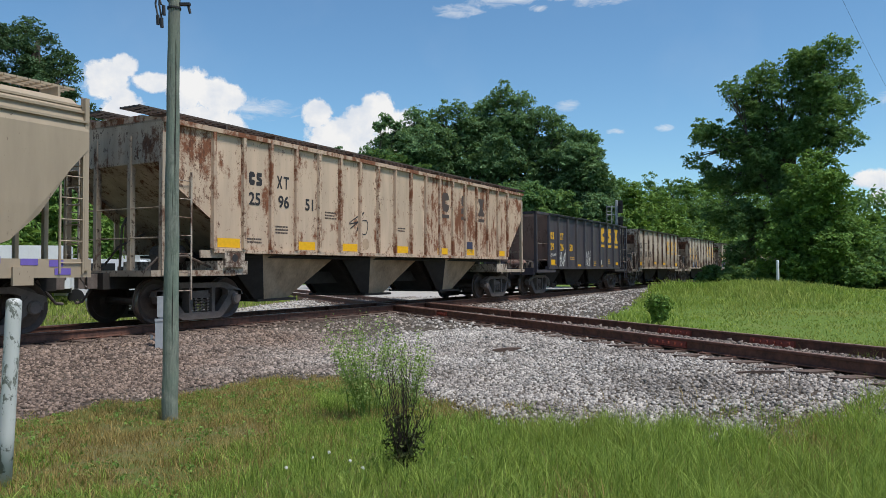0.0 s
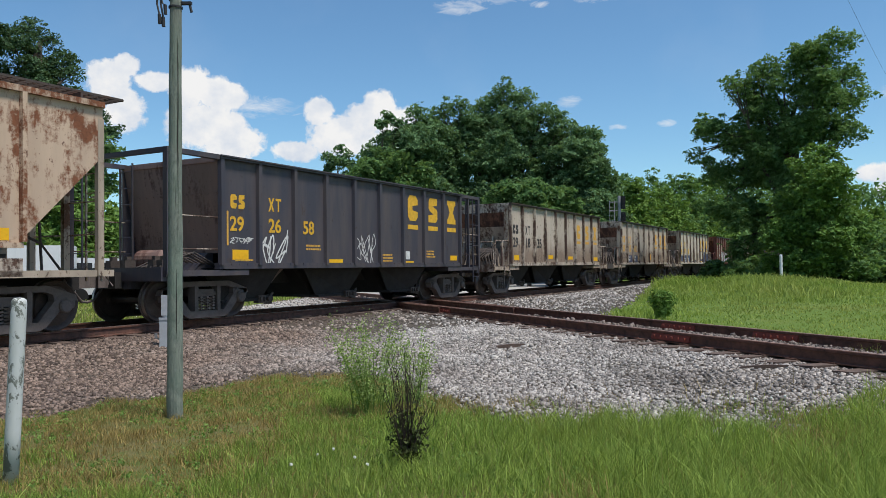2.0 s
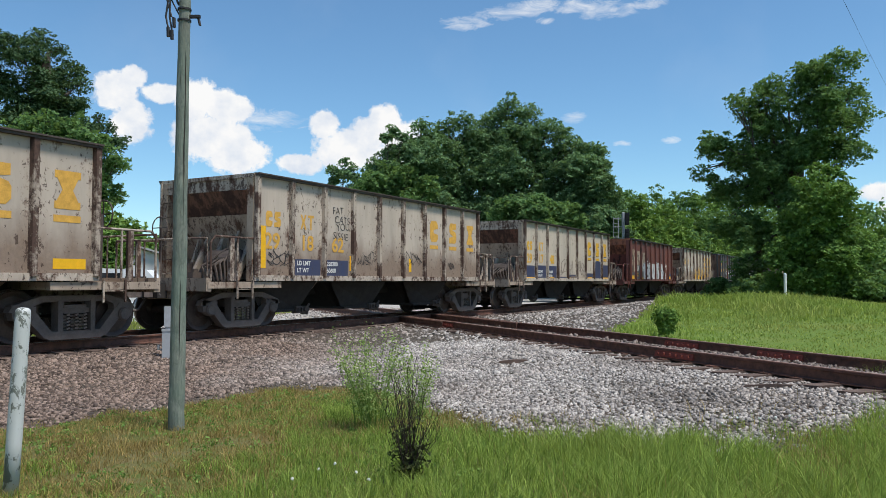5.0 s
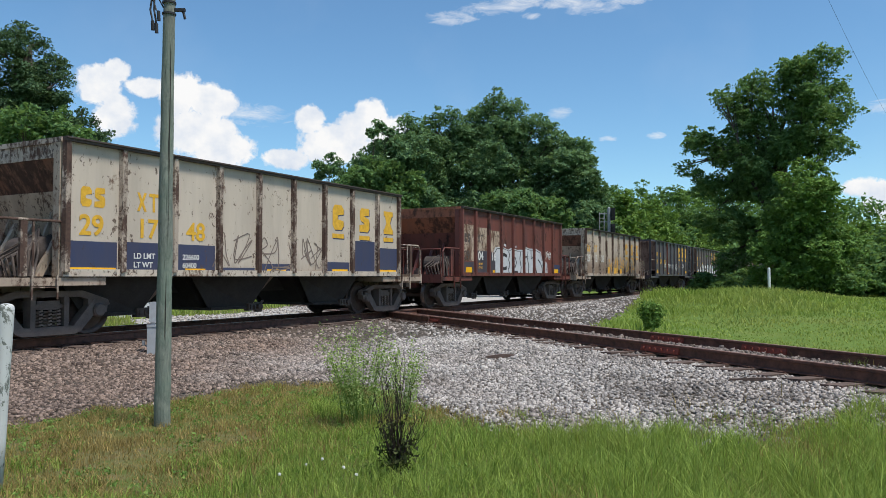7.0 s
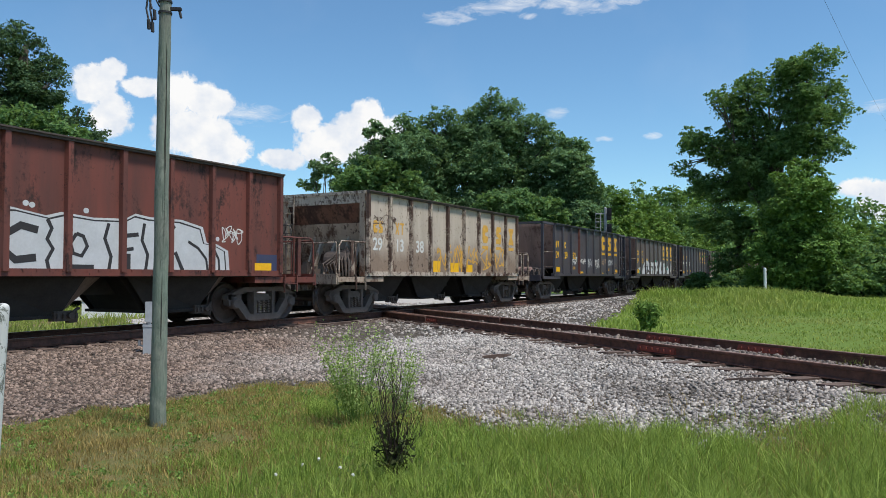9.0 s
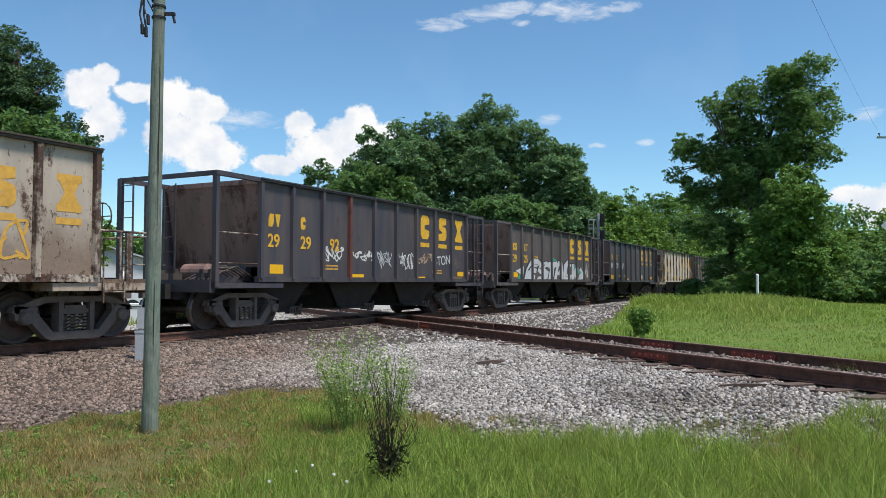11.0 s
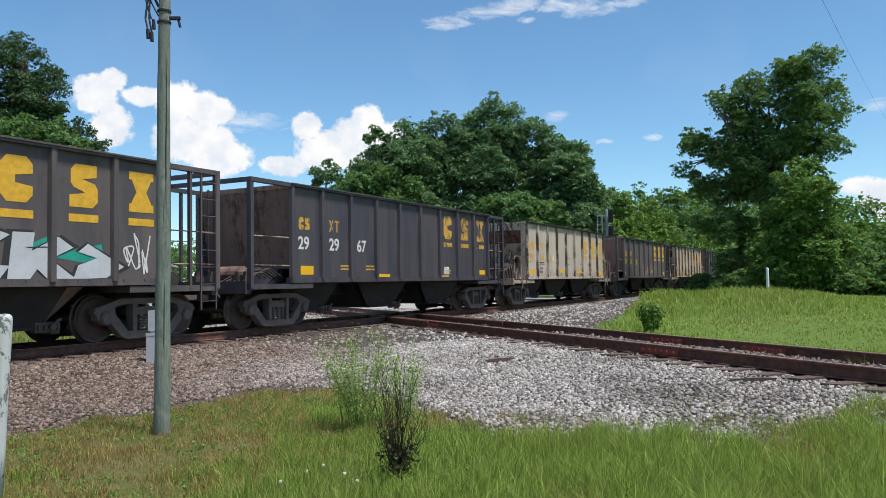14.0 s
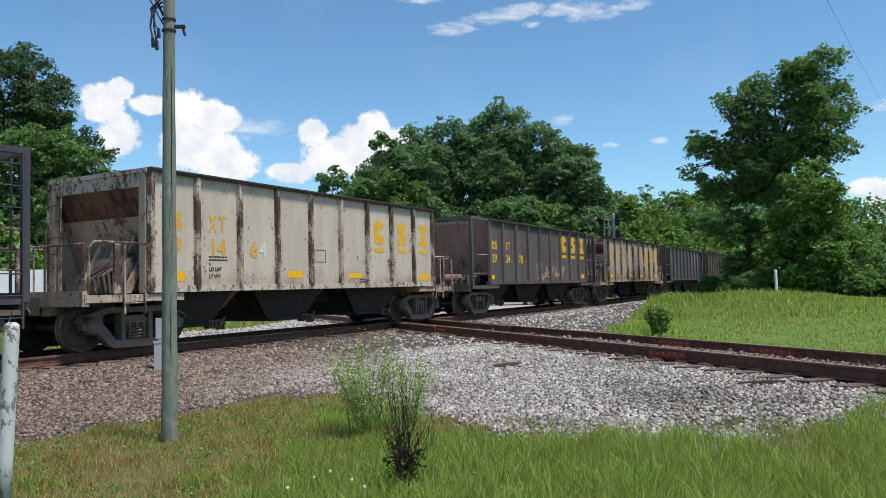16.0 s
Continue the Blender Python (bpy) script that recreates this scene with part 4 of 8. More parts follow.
def ends_open(car, length, mat, end_mat, cage):
    """Black cars: an upright end sheet, and a cage of posts and rails over the platform beyond it."""
    for way in (-1, 1):
        e = -length / 2

        def end_draw(bm):
            prism(bm, [(e + 0.02, RIM - 0.10), (e + 0.03, RIM - 0.10), (e + 0.37, SILL + 0.35), (e + 0.36, SILL + 0.35)], -HALF + 0.10, HALF - 0.10)
            for k in range(12):
                yy = -1.35 + 0.245 * k
                box(bm, e + 0.10, e + 0.13, yy, yy + 0.03, 2.72, 2.75)
            box(bm, e - 0.0, e + 0.10, -HALF + 0.08, HALF - 0.08, RIM - 0.14, RIM - 0.02)
        rot = pose(0, 0, 0, 0, 0, 0 if way < 0 else 180)
        put("end_sheet", shared("end_sheet_open%.2f" % length, end_mat, end_draw), car, rot, "brown-stained end sheet with a rivet row")

        def floor_draw(bm):
            box(bm, e - cage, e + 0.9, -HALF + 0.06, HALF - 0.06, SILL - 0.14, SILL - 0.02)
            box(bm, e - cage - 0.05, e - cage + 0.12, -1.45, 1.45, 0.86, SILL + 0.05)
            box(bm, e - cage, e + 0.4, -0.5, 0.5, 0.70, 0.95)
        put("end_platform", shared("end_platform_open%.2f" % length, mat, floor_draw, 0.01), car, rot, "end platform")

        for y in (-HALF + 0.09, HALF - 0.09):
            put("cage_post", shared("cage_post", mat, lambda bm: box(bm, 0, 0.10, -0.06, 0.06, SILL - 0.1, RIM - 0.1), 0.008), car, rot @ pose(e - cage, y, 0), "corner post of the end cage")
            if way > 0 or y > 0:
                put("cage_post", shared("cage_inner_post", mat, lambda bm: box(bm, 0, 0.06, -0.04, 0.04, SILL - 0.1, RIM - 0.08), 0.006), car, rot @ pose(e - cage * 0.45, y, 0), "inner upright of the end cage")
            put("cage_rail", shared("cage_rail", mat, lambda bm: box(bm, 0, cage, -0.07, 0.06, RIM - 0.10, RIM), 0.008), car, rot @ pose(e - cage, y, 0), "top rail of the end cage")
            for z in (SILL + 0.42, SILL + 1.10):
                put("grab_bar", shared("grab_bar_cage", M_RIB, lambda bm: tube(bm, [(0.05, 0, 0), (cage + 0.05, 0, 0)], 0.014, 6)), car, rot @ pose(e - cage, y, z))
        put("cage_crossbar", shared("cage_crossbar", mat, lambda bm: box(bm, 0, 0.09, -HALF + 0.1, HALF - 0.1, RIM - 0.10, RIM), 0.008), car, rot @ pose(e - cage, 0, 0))
        for x, y in ((e - cage - 0.03, 1.2), (e - 0.12, 1.25)):
            put("ladder", shared("ladder_open", mat, lambda bm: ladder(bm, 0, 0, SILL - 0.2, RIM, 0.42, "y", 7)), car, rot @ pose(x, y, 0), "end ladder")
        if way > 0:
            put("ladder", shared("ladder_side_open", mat, lambda bm: ladder(bm, 0, 0, 0.55, RIM - 0.1, 0.42, "x", 8)), car, rot @ pose(e - cage + 0.32, HALF - 0.05, 0), "side ladder")

        put("air_reservoir", shared("air_reservoir", M_BLACK_END, lambda bm: lathe(bm, [(0.08, -0.44), (0.18, -0.38), (0.20, -0.36), (0.20, 0.36), (0.18, 0.38), (0.08, 0.44)], 16)), car, rot @ pose(e - 0.72, -0.35, SILL + 0.22), "dusty rounded air reservoir")
        for k in range(7):
            a, y0 = 0.9 * k, -1.40 + 0.14 * k
            put("brake_pipe", shared("brake_pipe_open%d" % k, M_GEAR, lambda bm: tube(bm, [(-1.32, 0, 0.04), (-1.0, 0.06, 0.22 + 0.1 * math.sin(a)), (-0.45, 0.12 * math.cos(a), 0.30 + 0.06 * math.cos(a)), (0.30, 0.2, 0.06)], 0.016 + 0.005 * (k % 3), 6)),
                car, rot @ pose(e, y0, SILL), "grimy bent brake pipe")
        for y in (-1.2, -0.95, -0.1, 0.35):
            put("valve", shared("valve", M_GEAR, lambda bm: [box(bm, -0.13, 0.13, -0.08, 0.08, 0, 0.22), box(bm, -0.06, 0.06, -0.05, 0.05, 0.22, 0.30)], 0.02), car, rot @ pose(e - 1.15, y, SILL - 0.02), "grimy brake valve")
        put("brake_rod", shared("brake_rod", M_GEAR, lambda bm: tube(bm, [(0, -0.9, 0), (0, 0.4, 0)], 0.045, 8)), car, rot @ pose(e - 0.35, 0, SILL + 0.34))
        put("saddle", shared("saddle", M_BLACK, lambda bm: prism(bm, [(-0.15, -0.02), (0.35, -0.02), (0.35, 0.36), (0.2, 0.36)], -1.0, 1.0)), car, rot @ pose(e, 0, SILL), "sloping bracket under the end sheet")


def ends_hollow(car, length, mat, end_mat, deck):
    """White cars: a top end panel, the slope sheet running back under it, and a platform with handrails."""
    for way in (-1, 1):
        e = -length / 2
        rail_mat = M_BROWN if end_mat is M_BROWN else M_RIB
        rot = pose(0, 0, 0, 0, 0, 0 if way < 0 else 180)

        panel_m, recess_m, wall_m = (M_ORANGE_RUST, M_ORANGE_RUST, end_mat) if end_mat is M_BROWN else (M_WHITE_WORN, M_RECESS, M_WALL_TAN)
        put("end_panel", shared("end_panel%.2f" % length, panel_m, lambda bm: [box(bm, e, e + 0.012, -HALF + 0.28, HALF - 0.28, RIM - 0.36, RIM - 0.06), box(bm, e - 0.03, e + 0.05, -HALF + 0.08, HALF - 0.08, RIM - 0.10, RIM - 0.01)]), car, rot, "chipped upper end panel")
        put("end_recess", shared("end_recess%.2f" % length, recess_m, lambda bm: prism(bm, [(e + 0.02, RIM - 0.36), (e + 0.035, RIM - 0.36), (e + 0.36, RIM - 0.92), (e + 0.34, RIM - 0.92)], -HALF + 0.1, HALF - 0.1)), car, rot, "rusty recess sloping in below the panel")
        put("end_wall", shared("end_wall%.2f" % length, wall_m, lambda bm: [prism(bm, [(e + 0.30, RIM - 0.90), (e + 0.32, RIM - 0.90), (e + 0.72, SILL + 0.30), (e + 0.70, SILL + 0.30)], -HALF + 0.1, HALF - 0.1), box(bm, e + 0.66, e + 0.70, -HALF + 0.1, HALF - 0.1, SILL - 0.05, SILL + 0.32)]), car, rot, "dust-coated end wall")
        for y in (-HALF + 0.21, HALF - 0.21):
            put("corner_post", shared("corner_post", end_mat, lambda bm: box(bm, -0.02, 0.14, -0.09, 0.09, SILL, RIM - 0.1), 0.008), car, rot @ pose(e, y, 0), "wide rusted corner post")
        for y in (-0.62, 0.62):
            put("end_brace", shared("end_brace_hollow%.2f" % length, end_mat, lambda bm: prism(bm, [(e - 0.02, SILL), (e + 0.10, SILL), (e + 0.50, RIM - 1.2), (e + 0.44, RIM - 1.2)], -0.03, 0.03)), car, rot @ pose(0, y, 0))

        def floor_draw(bm):
            box(bm, e - deck, e + 0.9, -HALF + 0.08, HALF - 0.08, SILL - 0.16, SILL - 0.02)
            box(bm, e - deck - 0.04, e - deck + 0.10, -1.5, 1.5, SILL - 0.22, SILL + 0.06)
            box(bm, e - deck, e + 0.4, -0.5, 0.5, 0.70, 0.95)
        put("end_platform", shared("end_platform_hollow%.2f" % length, wall_m, floor_draw, 0.01), car, rot, "end platform")

        for y in (-HALF + 0.10, HALF - 0.10):
            put("handrail", shared("handrail_side%.2f" % length, rail_mat, lambda bm: [tube(bm, [(e - deck + 0.08, 0, SILL), (e - deck + 0.08, 0, SILL + 0.82), (e - deck + 0.20, 0, SILL + 0.95), (e + 0.05, 0, SILL + 0.95)], 0.024, 7), tube(bm, [(e - 0.50, 0, SILL), (e - 0.50, 0, SILL + 0.95)], 0.022, 7)]), car, rot @ pose(0, y, 0), "bent pipe handrail")
            put("rail_post", shared("rail_post_hollow", rail_mat, lambda bm: box(bm, -0.06, 0.06, -0.03, 0.03, SILL, SILL + 0.93), 0.006), car, rot @ pose(e - 0.68, y, 0))
        put("end_handrail", shared("handrail_end", rail_mat, lambda bm: [tube(bm, [(0, -1.45, SILL), (0, -1.45, SILL + 0.9), (0, 1.45, SILL + 0.9), (0, 1.45, SILL)], 0.022, 7)] + [tube(bm, [(0, y, SILL), (0, y, SILL + 0.9)], 0.018, 6) for y in (-0.7, 0.0, 0.75)]), car, rot @ pose(e - deck + 0.03, 0, 0), "handrail across the end")
        put("ladder", shared("ladder_hollow", rail_mat, lambda bm: ladder(bm, 0, 0, SILL, RIM - 0.05, 0.42, "y", 7)), car, rot @ pose(e - 0.06, 1.25, 0), "end ladder")
        put("step", shared("step_hollow", rail_mat, lambda bm: ladder(bm, 0, 0, 0.70, SILL + 0.02, 0.46, "x", 1)), car, rot @ pose(e - 0.32, -HALF + 0.04, 0), "hanging stirrup step")
        put("step", shared("step_hollow", rail_mat, lambda bm: ladder(bm, 0, 0, 0.70, SILL + 0.02, 0.46, "x", 1)), car, rot @ pose(e - 0.32, HALF - 0.04, 0), "hanging stirrup step")

        put("air_reservoir", shared("air_reservoir_large", M_GEAR, lambda bm: lathe(bm, [(0.10, -0.52), (0.25, -0.45), (0.27, -0.43), (0.27, 0.43), (0.25, 0.45), (0.10, 0.52)], 18)), car, rot @ pose(e + 0.12, -0.55, SILL + 0.45), "grimy air reservoir")
        for k in range(9):
            a = 0.35 * k
            y0, y1 = -1.28 + 0.11 * k, -0.35 - 0.06 * k
            put("brake_pipe", shared("brake_pipe_hollow%d" % k, M_GEAR, lambda bm: tube(bm, [(-0.35 + 0.05 * math.sin(a), y0, 0.0), (-0.30 + 0.1 * math.cos(a), y0 + 0.1, 0.38 + 0.07 * math.sin(a * 2)), (0.05, 0.5 * (y0 + y1), 0.72 + 0.12 * math.cos(a * 1.7)),
                (0.40, y1, 0.55 + 0.2 * math.sin(a))], 0.022 + 0.006 * (k % 3), 6)), car, rot @ pose(e, 0, SILL), "grimy bent brake pipe")
        for y in (-1.1, -0.2, 0.3):
            put("slope_brace", shared("slope_brace", end_mat, lambda bm: prism(bm, [(-0.22, 0), (-0.08, 0), (0.42, 0.95), (0.32, 1.0)], -0.05, 0.05)), car, rot @ pose(e, y, SILL), "slanting brace of the end sheet")
        put("valve", shared("valve_large", M_GEAR, lambda bm: [box(bm, -0.16, 0.16, -0.16, 0.16, 0, 0.34), box(bm, -0.08, 0.08, -0.08, 0.08, 0.34, 0.44)], 0.02), car, rot @ pose(e + 0.06, 0.65, SILL - 0.02), "grimy brake valve")
        put("valve", shared("valve", M_GEAR, lambda bm: [box(bm, -0.13, 0.13, -0.08, 0.08, 0, 0.22), box(bm, -0.06, 0.06, -0.05, 0.05, 0.22, 0.30)], 0.02), car, rot @ pose(e - 0.28, 0.05, SILL - 0.02), "grimy brake valve")
        put("brake_wheel_post", shared("brake_wheel_post", M_GEAR, lambda bm: tube(bm, [(0, 0, 0), (0, 0, 1.25)], 0.03)), car, rot @ pose(e - 0.40, 1.05, SILL))
        put("brake_wheel", shared("brake_wheel", M_GEAR, lambda bm: [tube(bm, [(0, 0.26 * math.cos(t), 0.26 * math.sin(t)) for t in (2 * math.pi * i / 16 for i in range(17))], 0.016), tube(bm, [(0, -0.25, 0), (0, 0.25, 0)], 0.012), tube(bm, [(0, 0, -0.25), (0, 0, 0.25)], 0.012)]), car, rot @ pose(e - 0.44, 1.05, SILL + 1.25), "spoked hand brake wheel")


MOVING = []     # (car, s of its middle at the start, its wheelsets)


def car_at(s_mid, label, category):
    ob = empty("freight_car", Matrix.Translation(spot(s_mid, N_TRACK)) @ ALONG, label, category, "cars of the freight train")
    wheels = []
    MOVING.append((ob, s_mid, wheels))
    return ob, wheels


def open_hopper(s_left, label, mat, style, length=11.1, panels=None, rib=None, end=None, chute=None, chord=None):
    car, wheels = car_at(s_left + length / 2, label, "hopper car")
    panels = panels or 9
    rib, end, chute, chord = rib or mat, end or M_BLACK_END, chute or M_CHUTE, chord or mat
    reach = 1.40 if style == "open" else 1.35
    for y in (-1, 1):
        hopper_side(car, mat, rib, length, panels, y, chord)
    slopes(car, length, M_UNDER, chute, [-length / 2 + k * length / 11.1 for k in ((3.15, 6.3, 9.9) if style == "hollow" else (2.9, 6.35, 9.8))])
    bm = bmesh.new()
    e = length / 2
    prism(bm, [(-e + 0.4, RIM - 0.35), (-e + 2.4, SILL + 0.1), (e - 2.4, SILL + 0.1), (e - 0.4, RIM - 0.35), (e - 2.3, SILL + 0.3), (-e + 2.3, SILL + 0.3)], -HALF + 0.11, HALF - 0.11)
    part("slope_floor", bm, M_UNDER, car, "sloping floor of the hopper")
    (ends_open if style == "open" else ends_hollow)(car, length, mat, end, reach)
    for way in (-1, 1):
        truck(car, way * (length / 2 - 0.10), wheels)
        coupler(car, way * (length / 2 + reach + 0.25), way)
    return car, length


LETTER_ROWS = {"open": (2.41, 1.93, 0.31, 2.49), "hollow": (2.34, 1.84, 0.36, 2.32)}


def dress(car, length, style, mat, number, emblem_mat=None, number_mat=None, shade=None, size=0.77, initials=True):
    """Number, owner's bars and emblem in the panels where such cars carry them."""
    panels = 9
    w, e = length / panels, length / 2
    z1, z2, size1, z3 = LETTER_ROWS[style]
    if initials:
        mark_bars(car, (-e + 0.36, -e + w + 0.34), z1, size1, mat, initials)
    for k, pair in enumerate(number):
        if pair:
            chars(car, pair, size1 * 1.42, number_mat or mat, -e + k * w + 0.33, z2, "number", "stencilled car number")
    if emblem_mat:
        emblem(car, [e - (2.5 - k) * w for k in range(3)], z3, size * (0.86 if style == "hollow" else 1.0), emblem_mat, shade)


def reflectors(car, length, panels, spots):
    w, e = length / panels, length / 2
    for p, x0, x1, z0, z1 in spots:
        flat_shape(car, rect(-e + p * w + x0 * w, -e + p * w + x1 * w, SILL + z0, SILL + z1), M_REFLECT, "reflector", "yellow reflector patch")


# ---- the cars, from the head of the visible train backwards ----
def covered_hopper():
    """The rust-streaked white covered hopper: ribbed sides, cut lower corners, roof with walkway, three chutes."""
    x0, x1 = -8.98, 8.98
    top, sill = 4.13, 1.54
    car, wheels = car_at(10.45 + 8.98, "rust-streaked white covered hopper car with ribbed sides", "hopper car")
    cut = 1.45
    panels = 17
    a, b = x0 + 1.32, x1 - 1.5
    w = (b - a) / panels
    for y in (-1, 1):
        yy = y * (HALF - 0.09)
        turn = 0 if y < 0 else 180
        for k in range(panels):
            mat = M_COVERED_RUST if k >= 10 and y < 0 else M_COVERED
            me = shared("covered_panel", mat, lambda bm: box(bm, 0.002, w - 0.002, -0.005, 0.005, 0, top - sill - 0.05))
            put("panel", me, car, pose((a + k * w) if y < 0 else -(a + k * w), yy, sill, 0, 0, turn))
        for s, z in ((-1, a), (1, b)):
            bm = bmesh.new()
            edge = x0 if s < 0 else x1
            prism(bm, [(z, top - 0.05), (edge, top - 0.05), (edge, 3.0 if s < 0 else 3.15), (z, 2.15 if s < 0 else 1.62)], -0.006, 0.006)
            part("corner_panel", bm, M_COVERED_RUST if s > 0 else M_COVERED, car, "side sheet cut on the slant over the truck", m=pose(0, yy, 0))

        def rib(bm):
            prism(bm, [(-0.06, 0.0), (-0.04, -0.08), (0.04, -0.08), (0.06, 0.0)], 0.0, top - sill - 0.12, "y")
            for v in bm.verts:
                v.co = Vector((v.co.x, v.co.z, v.co.y))
        for k in range(panels + 1):
            m = M_COVERED_RUST if k % 3 != 1 or k > 8 else M_COVERED
            put("rib", shared("covered_rib", m, rib), car, pose(a + k * w, yy, sill + 0.03, 0, 0, turn))
        bm = bmesh.new()
        box(bm, a, b, -0.05, 0.06, sill - 0.07, sill + 0.015)
        part("side_sill", bm, M_COVERED, car, "side sill", 0.01, pose(0, yy, 0, 0, 0, turn))
        bm = bmesh.new()
        box(bm, x0, x1, -0.08, 0.05, top - 0.10, top)
        part("eave_rail", bm, M_COVERED_RUST, car, "rusty eave rail", 0.01, pose(0, yy, 0, 0, 0, turn))
    bm = bmesh.new()
    prism(bm, [(-HALF + 0.06, top - 0.02), (-0.9, top + 0.10), (0.9, top + 0.10), (HALF - 0.06, top - 0.02), (HALF - 0.06, top - 0.06), (-HALF + 0.06, top - 0.06)], x0, x1, "x")
    part("roof", bm, M_COVERED_RUST, car, "low pitched rusty roof")
    for y in (-1.15, 1.0, 0.0):
        bm = bmesh.new()
        y0, y1 = y - 0.28, y + 0.28
        for k in range(5):
            box(bm, x0 - 0.5, x1 + 0.5, y0 + k * 0.13, y0 + k * 0.13 + 0.03, top + 0.13, top + 0.17)
        for k in range(90):
            x = x0 - 0.5 + k * 0.213
            box(bm, x, x + 0.02, y0, y1, top + 0.13, top + 0.165)
        for k in range(12):
            x = x0 + 0.2 + k * 1.58
            box(bm, x, x + 0.05, y0, y1, top, top + 0.13)
        part("roof_walk", bm, M_DARK_BROWN, car, "grating walkway along the roof")
    for x in (-6.6, -2.2, 2.2, 6.6):
        bm = bmesh.new()
        box(bm, x - 0.9, x + 0.9, -0.42, 0.42, top + 0.08, top + 0.22)
        part("roof_hatch", bm, M_COVERED_RUST, car, "hatch cover", 0.02)
    for s in (-1, 1):
        e = -8.98
        rot = pose(0, 0, 0, 0, 0, 0 if s < 0 else 180)

        def end(bm):
            box(bm, e, e + 0.012, -HALF + 0.08, HALF - 0.08, 3.25, top - 0.03)
            prism(bm, [(e, 3.25), (e + 0.02, 3.25), (e + 2.9, 1.45), (e + 2.86, 1.45)], -HALF + 0.1, HALF - 0.1)
        # Darker than the sides: the shadow inside the end is put into the paint.
        put("end_sheet", shared("covered_end", M_END, end), car, rot, "end sheet sloping back under the roof")

        def frame_draw(bm):
            for y in (-HALF + 0.12, -0.55, 0.5, HALF - 0.12):
                box(bm, e - 0.02, e + 0.10, y - 0.05, y + 0.05, 1.0, top - 0.3)
            box(bm, e - 0.25, e + 2.0, -HALF + 0.10, HALF - 0.10, 0.98, 1.10)
            box(bm, e + 1.0, e + 1.7, -HALF + 0.1, -HALF + 0.14, 1.36, 1.52)
            for z in (1.75, 2.35):
                tube(bm, [(e, -HALF + 0.1, z), (e, HALF - 0.1, z)], 0.014)
        put("end_frame", shared("covered_frame", M_END, frame_draw), car, rot, "upright end posts and platform")

        put("ladder", shared("covered_side_ladder", M_WHITE_WORN, lambda bm: ladder(bm, 0, 0, 0.5, 3.1, 0.46, "x", 7)), car, rot @ pose(e + 0.45, -HALF + 0.03, 0), "white pipe side ladder")
        put("ladder", shared("covered_end_ladder", M_WHITE_WORN, lambda bm: ladder(bm, 0, 0, 0.9, top, 0.44, "y", 9)), car, rot @ pose(e - 0.05, 1.2, 0), "white pipe end ladder")

        put("air_reservoir", shared("air_reservoir", M_GEAR, lambda bm: lathe(bm, [(0.08, -0.44), (0.18, -0.38), (0.20, -0.36), (0.20, 0.36), (0.18, 0.38), (0.08, 0.44)], 16)), car, rot @ pose(e + 1.2, -0.3, 1.45), "grimy air reservoir")
        put("valve", shared("valve_large", M_GEAR, lambda bm: [box(bm, -0.16, 0.16, -0.16, 0.16, 0, 0.34), box(bm, -0.08, 0.08, -0.08, 0.08, 0.34, 0.44)], 0.02), car, rot @ pose(e + 0.7, -0.7, 1.08), "grimy brake valve")
        for k, pts in enumerate(([(0.2, -1.2, 1.1), (0.5, -1.1, 1.6), (1.3, -0.7, 1.8), (2.0, -0.4, 1.3)], [(0.2, 0.6, 1.1), (0.4, 0.3, 1.6), (1.0, 0.2, 1.9)], [(0.1, -0.9, 1.1), (0.4, -0.9, 1.35), (0.9, -1.2, 1.4), (1.6, -1.3, 1.12)], [(0.05, -0.2, 1.1), (0.1, -0.2, 2.0), (0.3, -0.1, 2.2)])):
            put("brake_pipe", shared("brake_pipe_covered%d" % k, M_GEAR, lambda bm: tube(bm, pts, 0.028)), car, rot @ pose(e, 0, 0), "grimy bent brake pipe")
        bm = bmesh.new()
        box(bm, -7.35, -6.75, -HALF + 0.04, -HALF + 0.10, 1.16, 1.52)
        box(bm, -7.5, -6.6, -HALF + 0.10, HALF - 0.10, 1.0, 1.3)
        part("body_bolster", bm, M_WHITE_WORN, car, "white bolster end with a lifting hole", 0.01, rot)
        # No hole is cut: a flat black disc paints its dark inside.
        bm = bmesh.new()
        lathe(bm, [(0.085, 0.0), (0.085, 0.002)], 18)
        part("lifting_hole", bm, M_BLACKINK, car, "", m=rot @ pose(-7.05, -HALF + 0.036, 1.36))
    bm = bmesh.new()
    box(bm, x0 - 0.4, x1 + 0.4, -0.28, 0.28, 0.72, 1.05)
    box(bm, -7.2, 7.0, -1.3, 1.3, 1.38, 1.44)
    part("centre_sill", bm, M_UNDER, car, "dark underframe")

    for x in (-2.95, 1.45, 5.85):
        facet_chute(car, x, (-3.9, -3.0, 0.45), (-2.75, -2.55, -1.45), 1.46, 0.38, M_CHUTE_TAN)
    for way in (-1, 1):
        truck(car, way * 7.55, wheels)
        coupler(car, way * 9.4, way)
    e = a
    yy = -HALF + 0.0825
    mark_bars(car, (e + 1.08 * w + 0.12, e + 2.08 * w + 0.16), 3.02, 0.30, M_BLACKINK)
    for k, pair in ((1, "25"), (2, "96"), (3, "51")):
        chars(car, pair, 0.39, M_BLACKINK, e + k * w + 0.18 + 0.09 * (k - 1), 2.58, "number", "black car number")
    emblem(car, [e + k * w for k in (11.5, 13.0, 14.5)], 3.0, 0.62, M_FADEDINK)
    for k in (0.15, 3.1, 5.15, 8.1, 10.9, 13.1, 16.0):
        flat_shape(car, rect(e + k * w, e + (k + 0.75) * w, sill + 0.05, sill + 0.25), M_REFLECT, "reflector", "yellow reflector patch")
